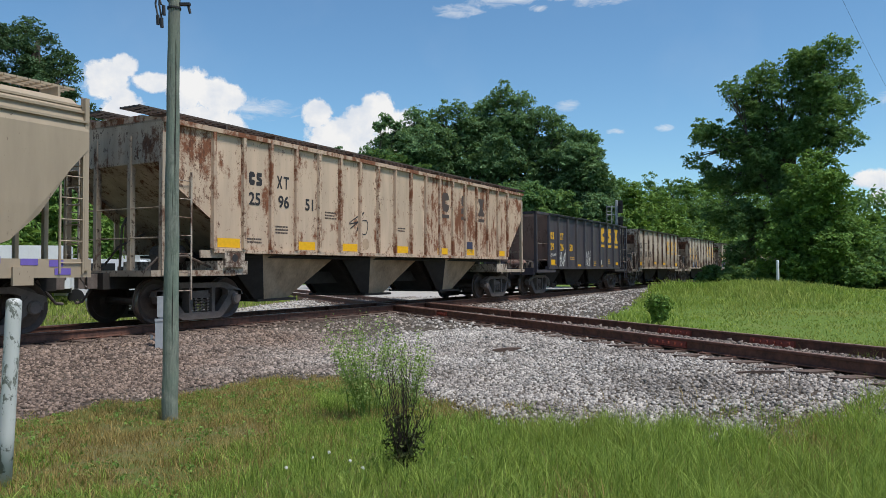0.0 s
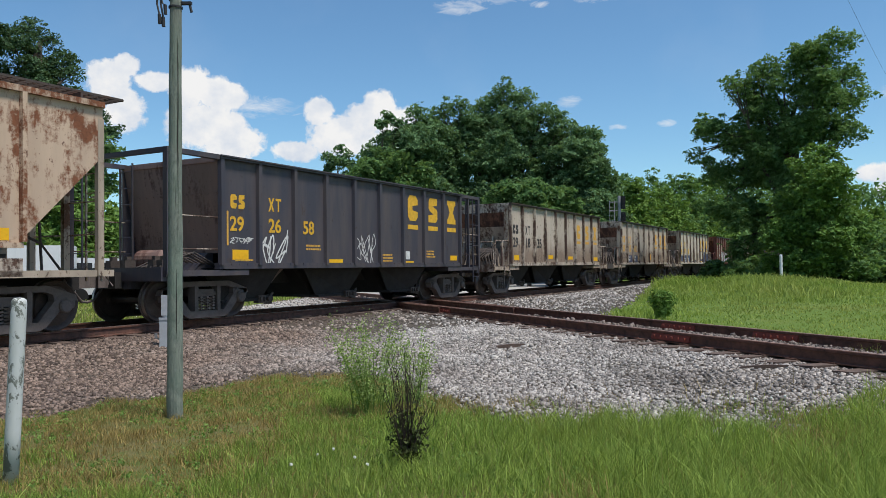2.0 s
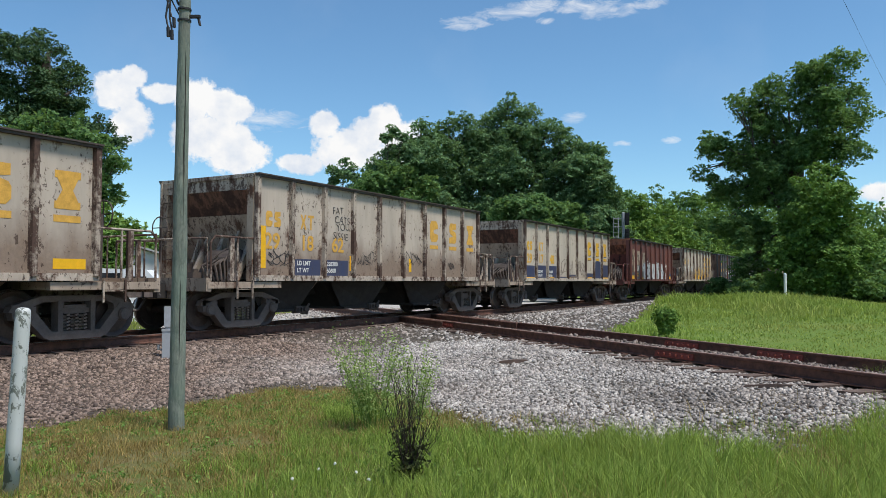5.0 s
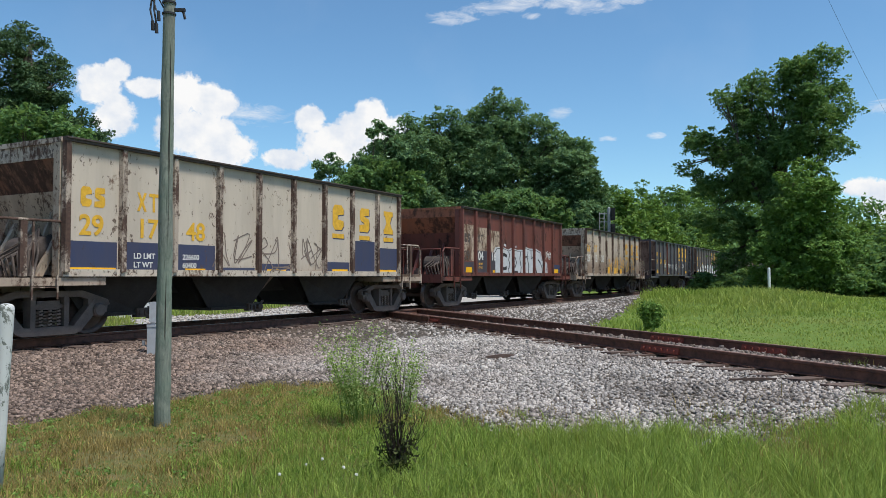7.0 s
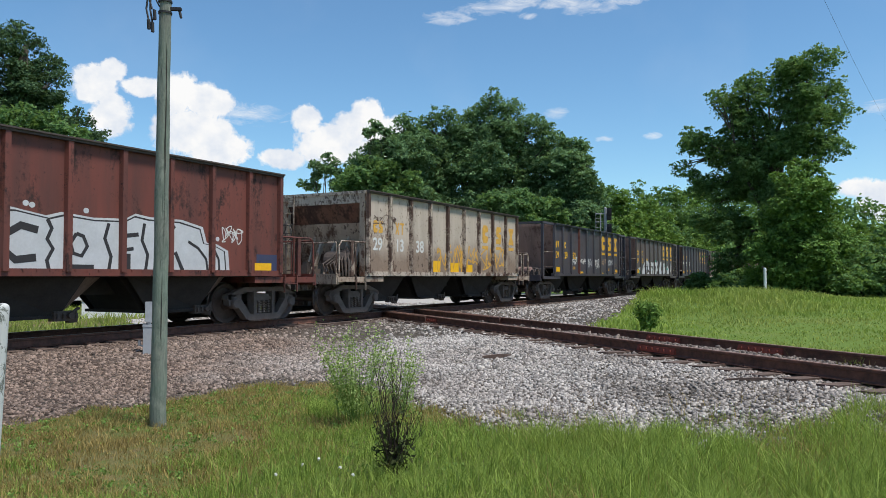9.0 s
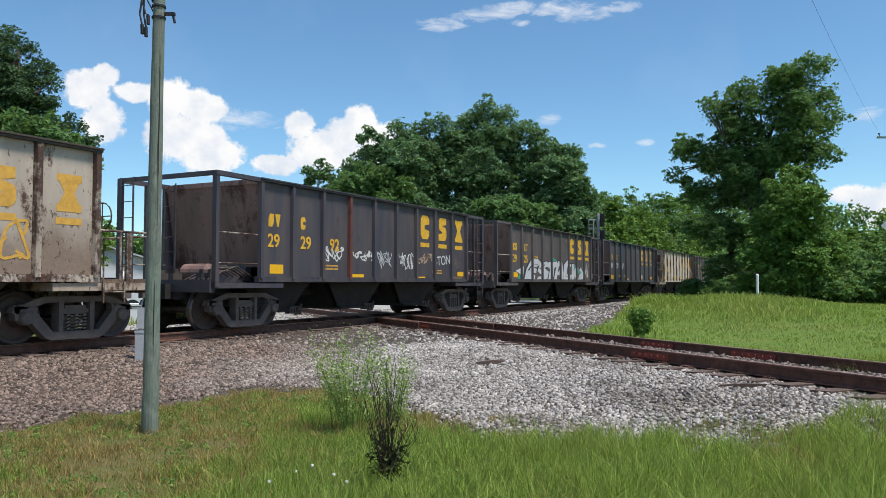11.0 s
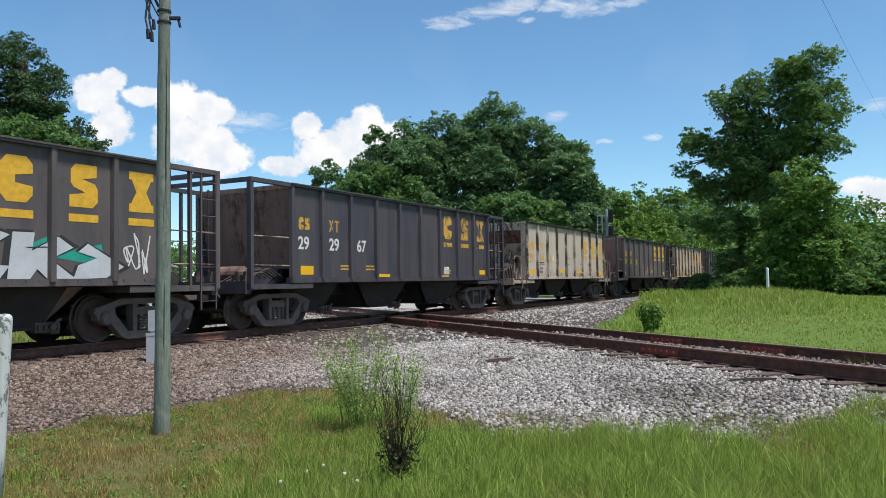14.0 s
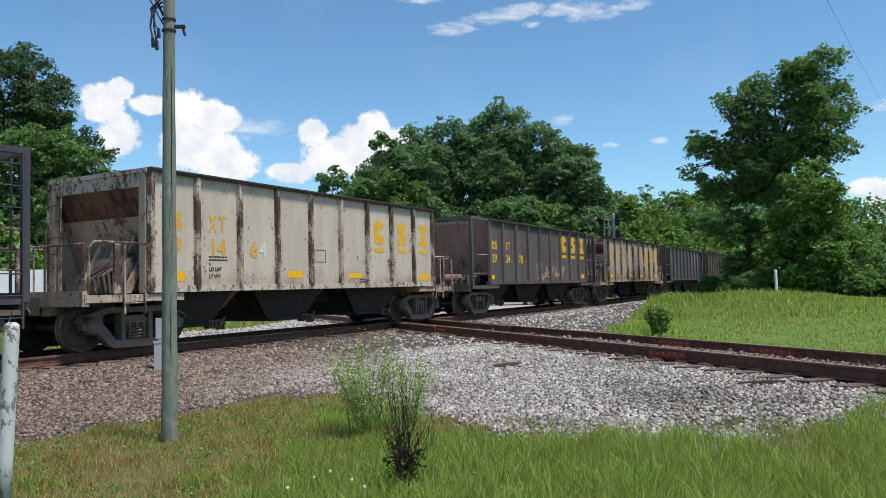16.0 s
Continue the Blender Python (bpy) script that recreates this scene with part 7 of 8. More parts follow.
tree("tree", *at(9.7, 61), 6.0, 0.4, [(1.0, 11.4, 0.9), (0.0, 11.4, 1.2), (1.4, 10.3, 0.8), (-0.4, 10.0, 1.9), (0.7, 8.4, 1.8), (1.7, 7.0, 1.5), (-0.9, 7.0, 2.1), (0.8, 5.5, 2.0), (-0.6, 4.0, 2.4), (1.8, 3.8, 1.8)],
     M_LEAF_OAK, 0.135, 400, 180, 13, "dark oak with hanging outer boughs")
tree("tree", *at(-5.0, 60), 8.5, 0.14, [(0.1, 13.2, 0.62), (-0.2, 12.3, 0.66), (0.9, 12.6, 0.66), (0.4, 11.4, 0.95), (0.2, 10.0, 1.1)], M_LEAF_OAK, 0.16, 60, 80, 14, "slender dark tree standing above its neighbours")
tree("tree", *at(-5.3, 59), 5.0, 0.25, [(0.3, 9.6, 1.0), (-1.2, 9.1, 1.0), (1.7, 9.2, 1.2), (3.2, 8.1, 1.2), (0.1, 8.2, 1.7), (-2.0, 8.2, 0.9), (-1.6, 6.4, 1.8), (1.6, 6.4, 2.0), (0.0, 4.6, 2.4), (-2.8, 5.6, 1.4)], M_LEAF, 0.17, 330, 110, 15, "mid-green tree at the wood's edge")
tree("tree", *at(-8.8, 72), 8.0, 0.16, [(0.3, 12.2, 0.8), (-0.9, 11.5, 0.7), (1.4, 11.7, 0.7), (0.3, 10.9, 1.2), (-1.0, 9.6, 1.0), (1.2, 9.4, 1.1)], M_LEAF_OAK, 0.17, 60, 60, 16, "thin open tree with sparse leaves")
tree("tree", *at(5.7, 53), 3.2, 0.14, [(0.4, 6.5, 1.1), (-1.4, 6.2, 1.2), (1.9, 5.8, 1.2), (0.1, 5.2, 1.7), (-2.4, 5.5, 0.9), (3.0, 5.1, 0.9), (-1.4, 4.2, 1.6), (1.8, 4.0, 1.7)], M_LEAF, 0.15, 280, 110, 17, "low rounded green tree before the oaks")
for az, d, w, h in ((-1.4, 54, 3.0, 5.2), (9.4, 54, 2.6, 4.8), (-5.4, 55, 2.6, 4.8)):
    tree("tree", *at(az, d), h * 0.5, 0.14, [(0, 0, h * 0.72, w * 0.7, h * 0.28), (-w * 0.5, 0, h * 0.5, w * 0.6, h * 0.3), (w * 0.5, 0, h * 0.5, w * 0.6, h * 0.3)], M_LEAF, 0.17, 170, 85, int(az * 7 + 90), "low rounded green tree before the oaks")
# lighter trees between the oaks and the tall tree: bearing, distance, half width, height
for az, d, w, h, mat in ((11.9, 78, 3.0, 10.9, M_LEAF), (13.4, 76, 2.8, 9.8, M_LEAF_LIGHT), (15.2, 88, 3.6, 11.0, M_LEAF_LIGHT), (17.2, 102, 4.2, 13.2, M_LEAF_LIGHT), (19.4, 130, 5.4, 16.4, M_LEAF), (20.8, 146, 5.6, 18.0, M_LEAF), (12.6, 92, 3.6, 12.4, M_LEAF), (14.4, 98, 3.8, 13.0, M_LEAF), (16.3, 100, 3.8, 12.9, M_LEAF),
                         (18.3, 122, 4.8, 15.6, M_LEAF_LIGHT), (10.9, 84, 3.2, 11.2, M_LEAF_LIGHT), (22.0, 165, 6.2, 19.0, M_LEAF), (14.2, 82, 2.4, 6.2, M_LEAF_LIGHT), (16.0, 94, 2.6, 6.6, M_LEAF_LIGHT)):
    tree("tree", *at(az, d), h * 0.55, 0.18, [(0, 0, h * 0.84, w * 0.5, h * 0.15), (-w * 0.6, 0, h * 0.66, w * 0.45, h * 0.16), (w * 0.6, 0, h * 0.68, w * 0.45, h * 0.17), (0, -0.6, h * 0.5, w * 0.75, h * 0.2), (-w * 0.4, -0.8, h * 0.3, w * 0.7, h * 0.22), (w * 0.5, -0.8, h * 0.3, w * 0.7, h * 0.22)],
         mat, 0.21, 210, 80, int(az * 13), "green roadside tree in full leaf")
# the wood beyond the tall tree
for az, d, w, h, mat in ((29.2, 58, 2.6, 6.6, M_LEAF), (31.2, 55, 2.6, 6.0, M_LEAF_LIGHT), (33.8, 60, 3.2, 6.8, M_LEAF), (27.8, 66, 3.0, 6.8, M_LEAF), (28.6, 50, 1.8, 4.4, M_LEAF_LIGHT), (30.4, 49, 2.0, 4.0, M_LEAF), (32.2, 48, 2.2, 4.4, M_LEAF_LIGHT)):
    tree("tree", *at(az, d), h * 0.5, 0.16, [(0, 0, h * 0.84, w * 0.5, h * 0.15), (-w * 0.6, 0, h * 0.62, w * 0.5, h * 0.18), (w * 0.6, 0, h * 0.64, w * 0.5, h * 0.18), (0, -0.5, h * 0.42, w * 0.9, h * 0.22), (0, -0.7, h * 0.2, w, h * 0.18)],
         mat, 0.16, 190, 80, int(az * 19), "green roadside tree in full leaf")
# the pine and the broadleaf trees on the far left
tree("pine_tree", *at(-28.7, 47), 14.0, 0.28, [(-0.6, 14.4, 1.0), (0.6, 13.9, 0.8), (-1.4, 13.3, 1.25), (1.2, 12.9, 1.0), (-0.3, 12.4, 1.5), (1.7, 12.0, 0.8), (-1.7, 11.2, 1.3), (0.4, 10.8, 1.5), (-1.0, 9.8, 1.4), (1.0, 9.2, 1.4), (-2.6, 12.2, 1.0)],
     M_LEAF_PINE, 0.085, 330, 170, 41, "tall dark pine with layered tufts of needles", "pine tree")
tree("pine_tree", *at(-25.5, 52), 10.0, 0.2, [(0.0, 11.4, 0.5), (0.6, 10.7, 0.65), (1.3, 9.9, 0.6), (-0.4, 10.7, 0.85), (0.3, 9.4, 1.2), (-0.4, 7.8, 1.5)], M_LEAF_PINE, 0.085, 130, 160, 42, "smaller dark pine leaning out of the wood", "pine tree")
tree("tree", *at(-28.0, 45), 5.0, 0.2, [(0.7, 9.3, 1.0), (-0.9, 9.0, 1.2), (1.8, 8.3, 1.1), (0.0, 7.9, 1.4), (-2.1, 8.1, 1.3), (2.9, 7.4, 0.9), (-1.0, 6.4, 1.5), (1.4, 6.2, 1.6), (0.4, 4.6, 1.8), (-2.4, 4.8, 1.6)], M_LEAF, 0.13, 330, 110, 43, "green broadleaf tree behind the railway")
for az, d, w, h, mat in ((-26.2, 43, 2.4, 5.4, M_LEAF_LIGHT), (-33.0, 46, 2.8, 8.2, M_LEAF), (-23.9, 56, 2.4, 6.0, M_LEAF_LIGHT), (-31.0, 40, 2.2, 4.8, M_LEAF_LIGHT), (-27.6, 60, 3.0, 6.6, M_LEAF_LIGHT), (-21.2, 60, 2.8, 5.0, M_LEAF), (-37, 46, 3.2, 8.6, M_LEAF)):
    tree("tree", *at(az, d), h * 0.55, 0.16, [(0, 0, h * 0.78, w * 0.6, h * 0.22), (-w * 0.5, 0, h * 0.58, w * 0.55, h * 0.22), (w * 0.5, 0, h * 0.6, w * 0.55, h * 0.24), (0, -0.5, h * 0.38, w * 0.9, h * 0.26)], mat, 0.17, 190, 80, int(-az * 17), "green broadleaf tree behind the railway")


def far_wood():
    """The closed belt of trees all round the place, seen far off behind the rest."""
    rng = np.random.default_rng(77)
    n = 1700
    az = rng.uniform(-180, 180, n)
    d = rng.uniform(105, 150, n)
    top = 6.5 + 1.5 * np.sin(az * 0.35) + 1.2 * np.sin(az * 0.9 + 1)
    c = np.stack([d * np.sin(np.radians(az)), d * np.cos(np.radians(az)), rng.uniform(0.3, 1.0, n) * top], 1)
    v, f = leaf_cloud(rng, *scatter(rng, c, 1.6, 42), 0.55)
    tagged(bulk("far_wood", v, f, M_LEAF), "belt of green woods closing off the distance", "woods", kind="stuff")


far_wood()


# ---- small plants ----
def dark_weed():
    x, y = -0.36, 5.9
    ob = empty("weed", pose(x, y, ground_at(x, y)), "dark-stemmed bushy weed with bare upright twigs", "weed")
    rng = random.Random(31)
    low = []
    for k in range(34):
        a, h = rng.uniform(0, 6.28), rng.uniform(0.50, 0.90) * (1.0 if k < 24 else 0.55)
        r = rng.uniform(0.02, 0.24) if k < 24 else rng.uniform(0.10, 0.26)
        bm = bmesh.new()
        p = [(0.03 * math.cos(a), 0.03 * math.sin(a), -0.02)]
        for i in range(1, 7):
            u = i / 6
            p.append((r * u ** 1.2 * math.cos(a) + rng.uniform(-0.010, 0.010), r * u ** 1.2 * math.sin(a) + rng.uniform(-0.01, 0.01), h * u))
        tube(bm, p, 0.004, 5, [0.0048 - 0.0006 * i for i in range(7)])
        for i in (3, 4, 5, 5, 6):
            q = p[i]
            tube(bm, [q, (q[0] + rng.uniform(-0.05, 0.05), q[1] + rng.uniform(-0.05, 0.05), q[2] + rng.uniform(0.06, 0.13))], 0.0018, 4)
        part("stem", bm, M_TWIG, ob)
        low += [(q[0], q[1], q[2], 1.0 - q[2] / 0.46) for q in p if 0.04 < q[2] < 0.46]
    g2 = np.random.default_rng(5)
    low = np.array(low)
    keep = (g2.random(len(low)) < np.clip(low[:, 3], 0.10, 1)) & (np.hypot(low[:, 0], low[:, 1]) < 0.13)
    centres = low[keep][:, :3]
    v, f = leaf_cloud(g2, *scatter(g2, centres, 0.030, 12, 1.2), 0.023)
    bulk("leaves", v, f, M_LEAF_DARK, ob)["label"] = "small dark leaves low on the stems"


def pale_weed(x, y, h, w, stems, seed, label, size=0.015):
    ob = empty("weed", pose(x, y, ground_at(x, y)), label, "weed")
    rng = random.Random(seed)
    centres = []
    for k in range(stems):
        bm = bmesh.new()
        a, hh = rng.uniform(0, 6.28), h * rng.uniform(0.6, 1.0)
        r, s = w * rng.uniform(0.1, 0.5), w * rng.uniform(0, 0.3)
        p = [(s * math.cos(a), s * math.sin(a), -0.02)]
        for i in range(1, 7):
            u = i / 6
            p.append(((s + r * u ** 1.5) * math.cos(a), (s + r * u ** 1.5) * math.sin(a), hh * u))
        tube(bm, p, 0.004, 4, [0.005 - 0.0006 * i for i in range(7)])
        part("stem", bm, M_LEAF_LIGHT, ob)
        centres += p[2:]
    g2 = np.random.default_rng(seed)
    centres = np.array(centres)
    v, f = leaf_cloud(g2, *scatter(g2, centres, 0.040, 26, 1.3), size * 0.95)
    bulk("leaves", v, f, M_LEAF_PALE if size < 0.03 else M_LEAF_LIGHT, ob)["label"] = "narrow pale green leaves"


dark_weed()
pale_weed(-0.86, 8.0, 1.0, 0.80, 34, 61, "tall feathery pale green weed at the gravel's edge")
pale_weed(-0.45, 8.3, 0.85, 0.40, 14, 62, "slim feathery green weed at the gravel's edge")
pale_weed(5.0, 18.4, 0.70, 0.42, 16, 63, "round bright green weed beside the crossing track", 0.05)


def stick(x, y, length, r, turn, label):
    bm = bmesh.new()
    prism(bm, [(-length / 2, 0), (-length * 0.1, -r), (length / 2, -r * 0.6), (length / 2 + r, r * 0.2), (0.1 * length, r), (-length * 0.45, r * 0.8)], -r * 0.9, r * 0.9)
    ob = part("broken_timber", bm, M_TIE, None, "", 0.006, pose(x, y, ground_at(x, y) + r + 0.05, 0, -4, turn))
    tagged(ob, label, "timber", "timber scraps on the ballast")


stick(0.95, 13.0, 0.48, 0.035, 12, "dark splinter of old timber lying on ballast")
stick(3.8, 9.45, 0.55, 0.022, -14, "thin dark stick lying on ballast")
stick(-4.0, 19.4, 0.7, 0.04, 28, "dark broken tie end beside the rail")
stick(-3.3, 18.9, 0.5, 0.035, 40, "dark broken tie end beside the rail")
stick(-2.6, 20.3, 0.6, 0.04, 18, "dark broken tie end beside the rail")
stick(5.6, 9.2, 0.4, 0.02, 30, "thin dark stick lying on ballast")


# ---- ballast stones, grass blades and flowers ----
def cloudy(x, y, size, seed):
    """Smooth uneven patches between nought and one, about size metres wide, with no repeat."""
    grid = np.random.default_rng(seed).random((256, 256))
    out, amp = np.zeros_like(x), 0.65
    for _ in range(2):
        u, v = x / size + 97.3, y / size + 31.7
        i, j = np.floor(u).astype(int), np.floor(v).astype(int)
        a, b = u - i, v - j
        a, b = a * a * (3 - 2 * a), b * b * (3 - 2 * b)
        p, q, i, j = (i + 1) % 256, (j + 1) % 256, i % 256, j % 256
        out = out + amp * ((grid[i, j] * (1 - a) + grid[p, j] * a) * (1 - b) + (grid[i, q] * (1 - a) + grid[p, q] * a) * b)
        size, amp = size * 0.43, 0.35
    return out


def stones():
    rng = np.random.default_rng(9)
    zones = [(-9, 8.5, 5.5, 17, 150000, 0.0205), (-14, 18, 12, 40, 38000, 0.037)]
    V, F, base = [], [], 0
    cube = np.array([(-1, -0.8, -0.7), (1.1, -0.7, -0.8), (0.1, 1.2, -0.7), (-0.9, 0.7, 0.8), (1.0, 0.75, 0.8), (0.0, -1.1, 0.85)], float)
    quad = np.array([(3, 5, 4), (0, 1, 5), (1, 2, 4), (2, 0, 3), (0, 5, 3), (1, 4, 5), (2, 3, 4)])
    for x0, x1, y0, y1, n, r in zones:
        x, y = rng.uniform(x0, x1, n), rng.uniform(y0, y1, n)
        s, nn, d = lines(x, y)
        edge = 1.5 * (cloudy(x, y, 0.75, 5) - 0.5) + 0.9 * (cloudy(x, y, 0.17, 6) - 0.5)
        keep = (stony(x, y) + edge > -0.15 + 1.1 * rng.random(n) ** 2.2 - np.where(rng.random(n) < 0.12, 0.6 * rng.random(n) ** 2, 0)) & (np.abs(x) < 0.75 * y + 1.5)
        keep &= ~((np.abs(d) < 0.70) & (rng.random(n) < 0.55))
        on_rail = (np.abs(np.abs(nn - N_TRACK) - 0.7535) < 0.11) | (np.abs(np.abs(d) - 0.7535) < 0.11)
        keep &= ~on_rail
        x, y = x[keep], y[keep]
        m = len(x)
        size = r * (0.5 + 1.05 * rng.random((m, 1, 1)) ** 1.6) * np.stack([np.ones(m), rng.uniform(0.6, 1, m), rng.uniform(0.45, 0.85, m)], 1)[:, None, :]
        pts = cube[None] * size * rng.uniform(0.62, 1.15, (m, 6, 3))
        a, b = rng.uniform(0, 6.283, m), rng.uniform(-0.6, 0.6, m)
        ca, sa, cb, sb = np.cos(a)[:, None], np.sin(a)[:, None], np.cos(b)[:, None], np.sin(b)[:, None]
        px, pz = pts[..., 0] * cb - pts[..., 2] * sb, pts[..., 0] * sb + pts[..., 2] * cb
        qx, qy = px * ca - pts[..., 1] * sa, px * sa + pts[..., 1] * ca
        z = bed_lift(x, y) + rng.uniform(-0.2, 0.9, m) * r
        V.append(np.stack([qx + x[:, None], qy + y[:, None], pz + z[:, None]], -1).reshape(-1, 3))
        F.append((quad[None] + (base + 6 * np.arange(m))[:, None, None]).reshape(-1, 3))
        base += 6 * m
    ob = bulk("ballast_stones", np.concatenate(V), np.concatenate(F), M_STONE)
    tagged(ob, "loose angular grey, white and brown crushed stones", "ballast", kind="stuff")


stones()


def blades(name, x, y, h, width, mat, seed, label):
    """Bent grass blades standing at the given places."""
    rng = np.random.default_rng(seed)
    n = len(x)
    z = height(x, y) - 0.01
    a, lean, b = rng.uniform(0, 6.283, n), rng.uniform(0.05, 1.15, n) ** 1.2 * h, rng.uniform(0, 6.283, n)
    wx, wy = np.cos(b) * width / 2, np.sin(b) * width / 2
    lx, ly = np.cos(a) * lean, np.sin(a) * lean
    rows = [(x - wx, y - wy, z), (x + wx, y + wy, z), (x - wx * 0.8 + lx * 0.35, y - wy * 0.8 + ly * 0.35, z + h * 0.6),
            (x + wx * 0.8 + lx * 0.35, y + wy * 0.8 + ly * 0.35, z + h * 0.6), (x + lx, y + ly, z + h)]
    v = np.stack([np.stack(r, -1) for r in rows], 1).reshape(-1, 3)
    tri = np.array([(0, 1, 3), (0, 3, 2), (2, 3, 4)])
    f = (tri[None] + (5 * np.arange(n))[:, None, None]).reshape(-1, 3)
    tagged(bulk(name, v, f, mat), label, "grass", kind="stuff")


def lawns():
    rng = np.random.default_rng(21)
    n = 400000
    x, y = rng.uniform(-7, 8, n), 3.2 + 9.0 * rng.random(n) ** 1.2
    edge = 1.7 * (cloudy(x, y, 0.75, 5) - 0.5) + 1.2 * (cloudy(x, y, 0.17, 6) - 0.5)
    inside = -(stony(x, y) + edge)
    bold = 1 - 0.75 * step(0.2, 1.6, x)
    keep = (inside > bold * (-0.55 + 1.15 * rng.random(n) ** 1.1) - np.where(rng.random(n) < 0.12, 1.3 * rng.random(n) ** 2, 0)) & (np.abs(x) < 0.70 * y + 0.8)
    x, y, inside = x[keep], y[keep], inside[keep]
    broad, tuft, small = cloudy(x, y, 1.1, 1), cloudy(x, y, 0.32, 2), cloudy(x, y, 0.11, 3)
    patch = 1.1 * (broad - 0.5) + 0.8 * (tuft - 0.5) + 0.5 * (small - 0.5)
    lush = step(-3.2, 0.9, x + 0.55 * (7.2 - y) + 2.6 * (broad - 0.5) + 1.2 * (tuft - 0.5))
    dry = (inside < 0.05 - 0.5 * step(0.0, 1.5, x)) | (0.86 - 0.90 * lush - 1.0 * patch + 0.62 * step(1.1, 0.0, inside) * (1 - 0.6 * step(0.5, 2.0, x)) > rng.random(len(x)) * 0.9 + 0.08)
    high = 0.07 + 0.07 * step(-0.2, 2.2, x)
    h = (0.03 + 0.06 * rng.random(len(x))) * (1 - lush) + lush * (high + (0.06 + 0.9 * high) * rng.random(len(x)) ** 1.4)
    h *= (0.62 + 0.38 * step(0.0, 0.9, inside)) * np.clip(1.0 + 1.3 * (tuft - 0.5) + 0.9 * (small - 0.5), 0.4, 1.7)
    bare = (patch < -0.22) & (lush < 0.6)
    thin = rng.random(len(x)) > np.where(bare, 0.45, np.where(lush > 0.6, 0.22, 0.0))
    for name, pick, mat, seed, label in (("grass", ~dry & thin, M_GRASS, 1, "fresh green grass with long bent blades"), ("dry_grass", dry & thin, M_DRY, 2, "short yellowing grass near the gravel")):
        blades(name, x[pick], y[pick], h[pick], rng.uniform(0.0035, 0.008, pick.sum()), mat, seed, label)
    n = 2600
    x, y = rng.uniform(-3, 7, n), rng.uniform(3.8, 8.5, n)
    keep = (stony(x, y) < -0.15) & (wobble(x, y, 1.3) + 0.25 * x > 0.1)
    x, y = x[keep], y[keep]
    blades("seed_stalks", x, y, 0.16 + 0.20 * rng.random(len(x)), rng.uniform(0.002, 0.004, len(x)), M_DRY, 7, "thin pale seed stalks rising above the grass")
    n = 46000
    x, y = rng.uniform(-16, 16, n), rng.uniform(-8, 11, n)
    s, nn, d = lines(x, y)
    keep = (stony(x, y) < -0.1) & (d < -2) & ((np.abs(x) > 0.70 * y + 0.7) | (y < 3.3))
    x, y = x[keep], y[keep]
    blades("wild_grass", x, y, 0.06 + 0.12 * rng.random(len(x)), rng.uniform(0.008, 0.016, len(x)), M_GRASS, 5, "loose uncut green grass round the lawn")
    n = 110000
    x, y = rng.uniform(1, 34, n), rng.uniform(9, 52, n)
    s, nn, d = lines(x, y)
    keep = (stony(x, y) < 0.05) & (d > 0) & (nn < N_TRACK) & (np.abs(x) < 0.75 * y + 2)
    x, y = x[keep], y[keep]
    r = np.hypot(x, y)
    tall = 2.4 * (cloudy(x, y, 3.0, 7) - 0.5) + 1.2 * (cloudy(x, y, 0.9, 8) - 0.5)
    wild = np.exp(-(((x - 12.0) / 3.6) ** 2 + ((y - 31) / 6.0) ** 2)) + 0.8 * np.exp(-((stony(x, y) + 0.8) / 0.9) ** 2) * step(14, 20, y)
    h = (0.04 + 0.06 * rng.random(len(x))) * np.clip(1 + 0.9 * tall, 0.4, 1.6) * (1 + 2.2 * wild)
    blades("field_grass", x, y, h, 0.008 + 0.0011 * r, M_FIELD, 3, "bright field grass beyond the crossing track")
    n = 60000
    x, y = rng.uniform(-40, 12, n), rng.uniform(18, 62, n)
    s, nn, d = lines(x, y)
    keep = (stony(x, y) < 0.05) & (nn > N_TRACK) & (np.abs(x) < 0.75 * y + 2)
    x, y = x[keep], y[keep]
    blades("verge_grass", x, y, 0.12 + 0.2 * rng.random(len(x)), 0.008 + 0.001 * np.hypot(x, y), M_FIELD, 4, "bright green grass behind the train")


lawns()


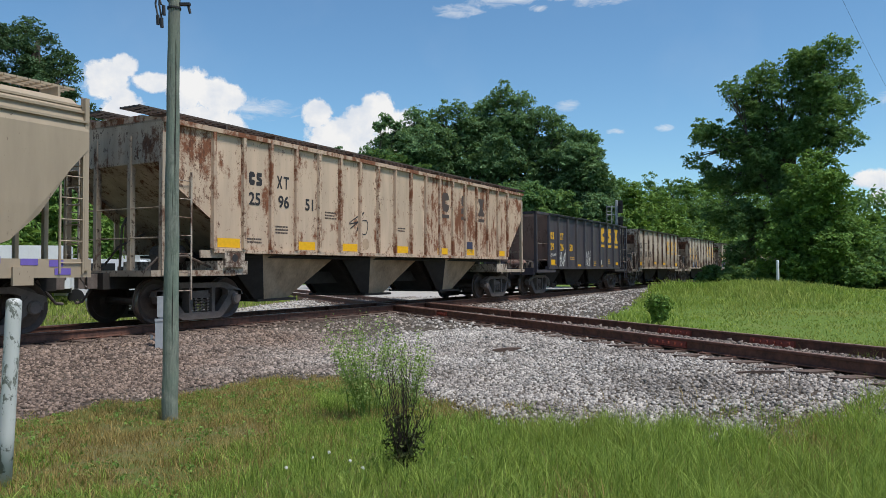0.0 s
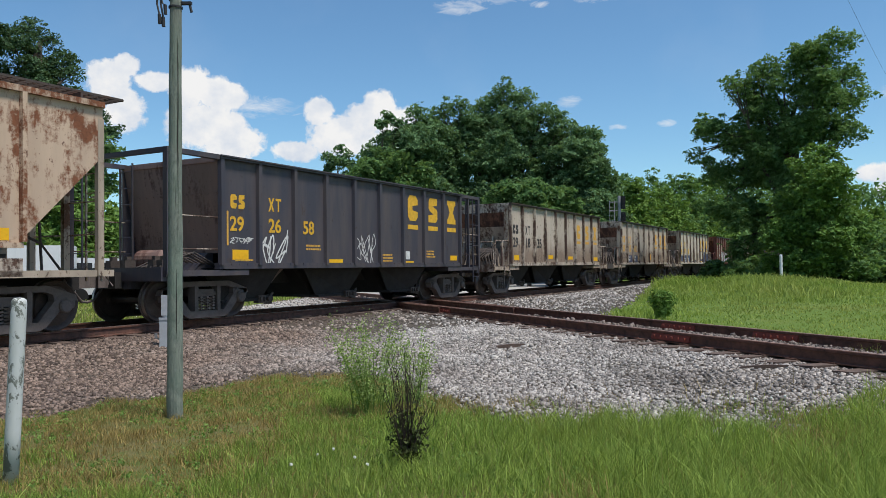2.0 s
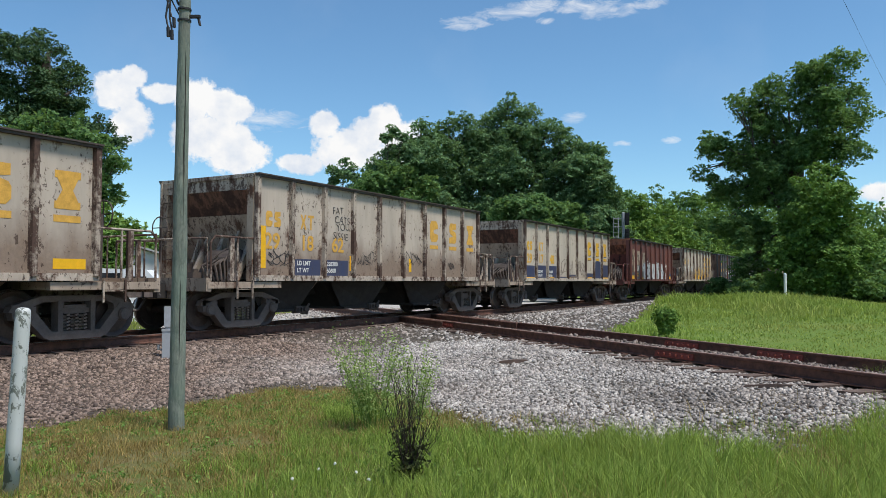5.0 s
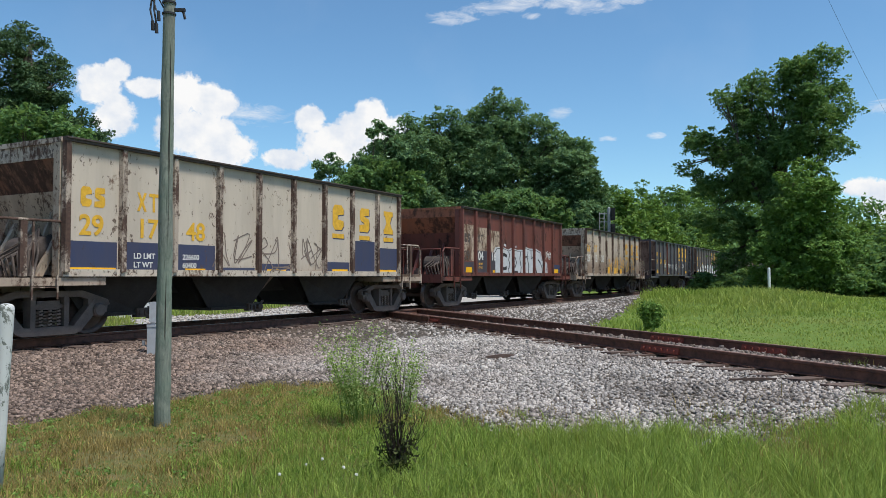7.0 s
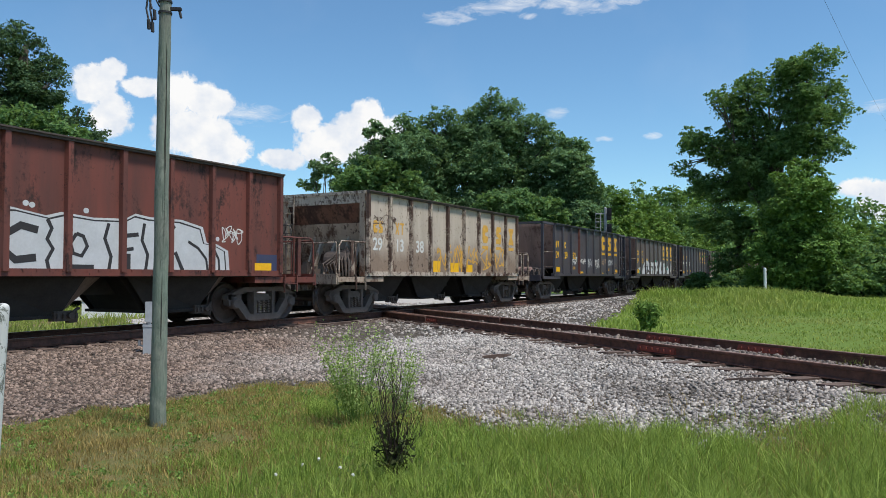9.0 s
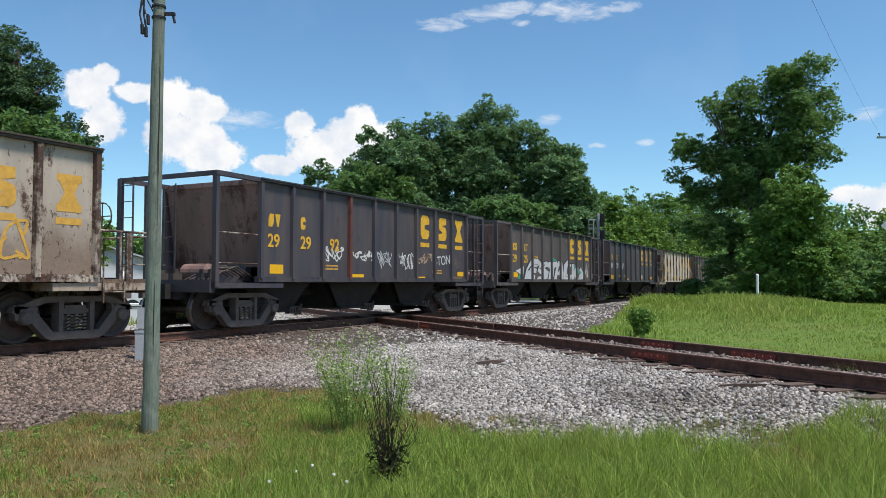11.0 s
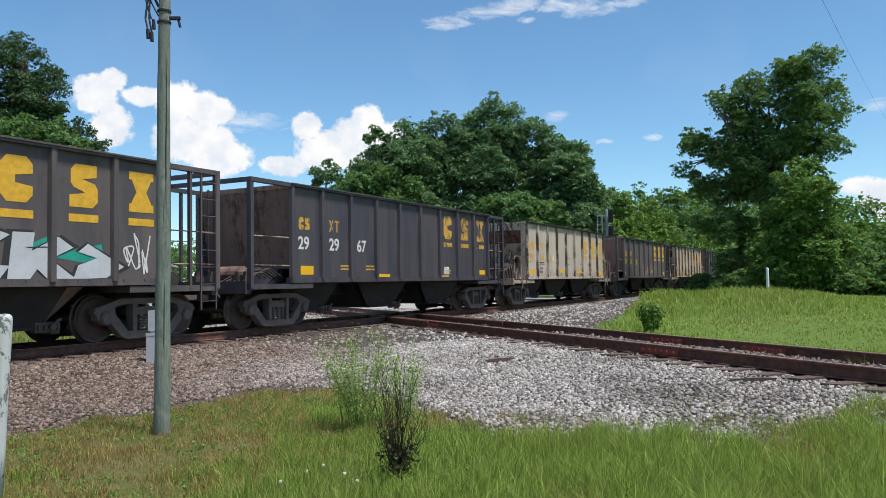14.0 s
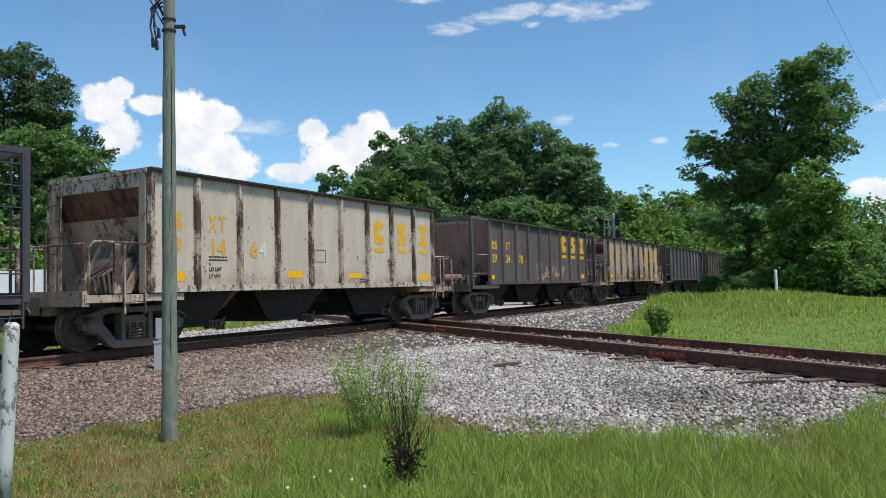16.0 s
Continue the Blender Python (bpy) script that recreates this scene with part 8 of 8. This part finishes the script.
def ground_weeds():
    """Low broad-leaved weeds and clover among the short grass."""
    rng = np.random.default_rng(41)
    n = 3000
    x, y = rng.uniform(-6, 4, n), rng.uniform(3.6, 10.5, n)
    keep = (stony(x, y) < -0.1) & (np.abs(x) < 0.7 * y + 0.5) & (wobble(x, y, 1.1) > -0.25)
    x, y = x[keep], y[keep]
    c = np.stack([x, y, height(x, y) + 0.035], 1)
    v, f = leaf_cloud(rng, *scatter(rng, c, 0.028, 14, 0.6), 0.015)
    tagged(bulk("clover", v, f, M_LEAF_LIGHT), "low clover and broad-leaved weeds in the grass", "weeds", kind="stuff")


ground_weeds()

M_PETAL = plain("white_petal", (0.75, 0.74, 0.68), 0.7, 0.0, 0.1, 20.0, 0.05)


def flower(x, y, h, r):
    ob = empty("flower", pose(x, y, ground_at(x, y)), "small white clover flower on a thin stem", "flower", "white flowers in the grass")
    bm = bmesh.new()
    tube(bm, [(0, 0, 0), (0.005, 0, h * 0.6), (0.0, 0.004, h)], 0.002, 5)
    part("stem", bm, M_LEAF_LIGHT, ob)
    bm = bmesh.new()
    rng = random.Random(int(x * 100))
    for k in range(14):
        d = Vector((rng.gauss(0, 1), rng.gauss(0, 1), rng.gauss(0.3, 0.8))).normalized() * r
        tube(bm, [(0, 0, h), (d.x, d.y, h + d.z)], 0.004, 5, [0.003, 0.007])
    part("head", bm, M_PETAL, ob)


for x, y, h in ((2.56, 7.05, 0.30), (2.80, 7.15, 0.27), (2.93, 7.1, 0.28), (3.10, 7.2, 0.26), (2.44, 7.1, 0.24), (-0.95, 6.05, 0.12), (-1.18, 5.55, 0.12), (-0.62, 5.5, 0.14), (-0.75, 5.8, 0.12), (-1.05, 5.9, 0.11)):
    flower(x, y, h, 0.011)


# ---- what moves ----
def train_way(t):
    return SPEED * t + 0.004 * t * t


def motions():
    for car, s_mid, wheels in MOVING:
        rows = [(t, Matrix.Translation(spot(s_mid - train_way(t), N_TRACK)) @ ALONG) for t in range(0, 17)]
        walk(car, rows)
        for k, w in enumerate(wheels):
            x = w.location.x
            walk(w, [(f / 30, Matrix.Translation((x, 0, RADIUS)) @ Matrix.Rotation(-train_way(f / 30) / RADIUS + k, 4, "Y")) for f in range(0, 481, 2)])


motions()
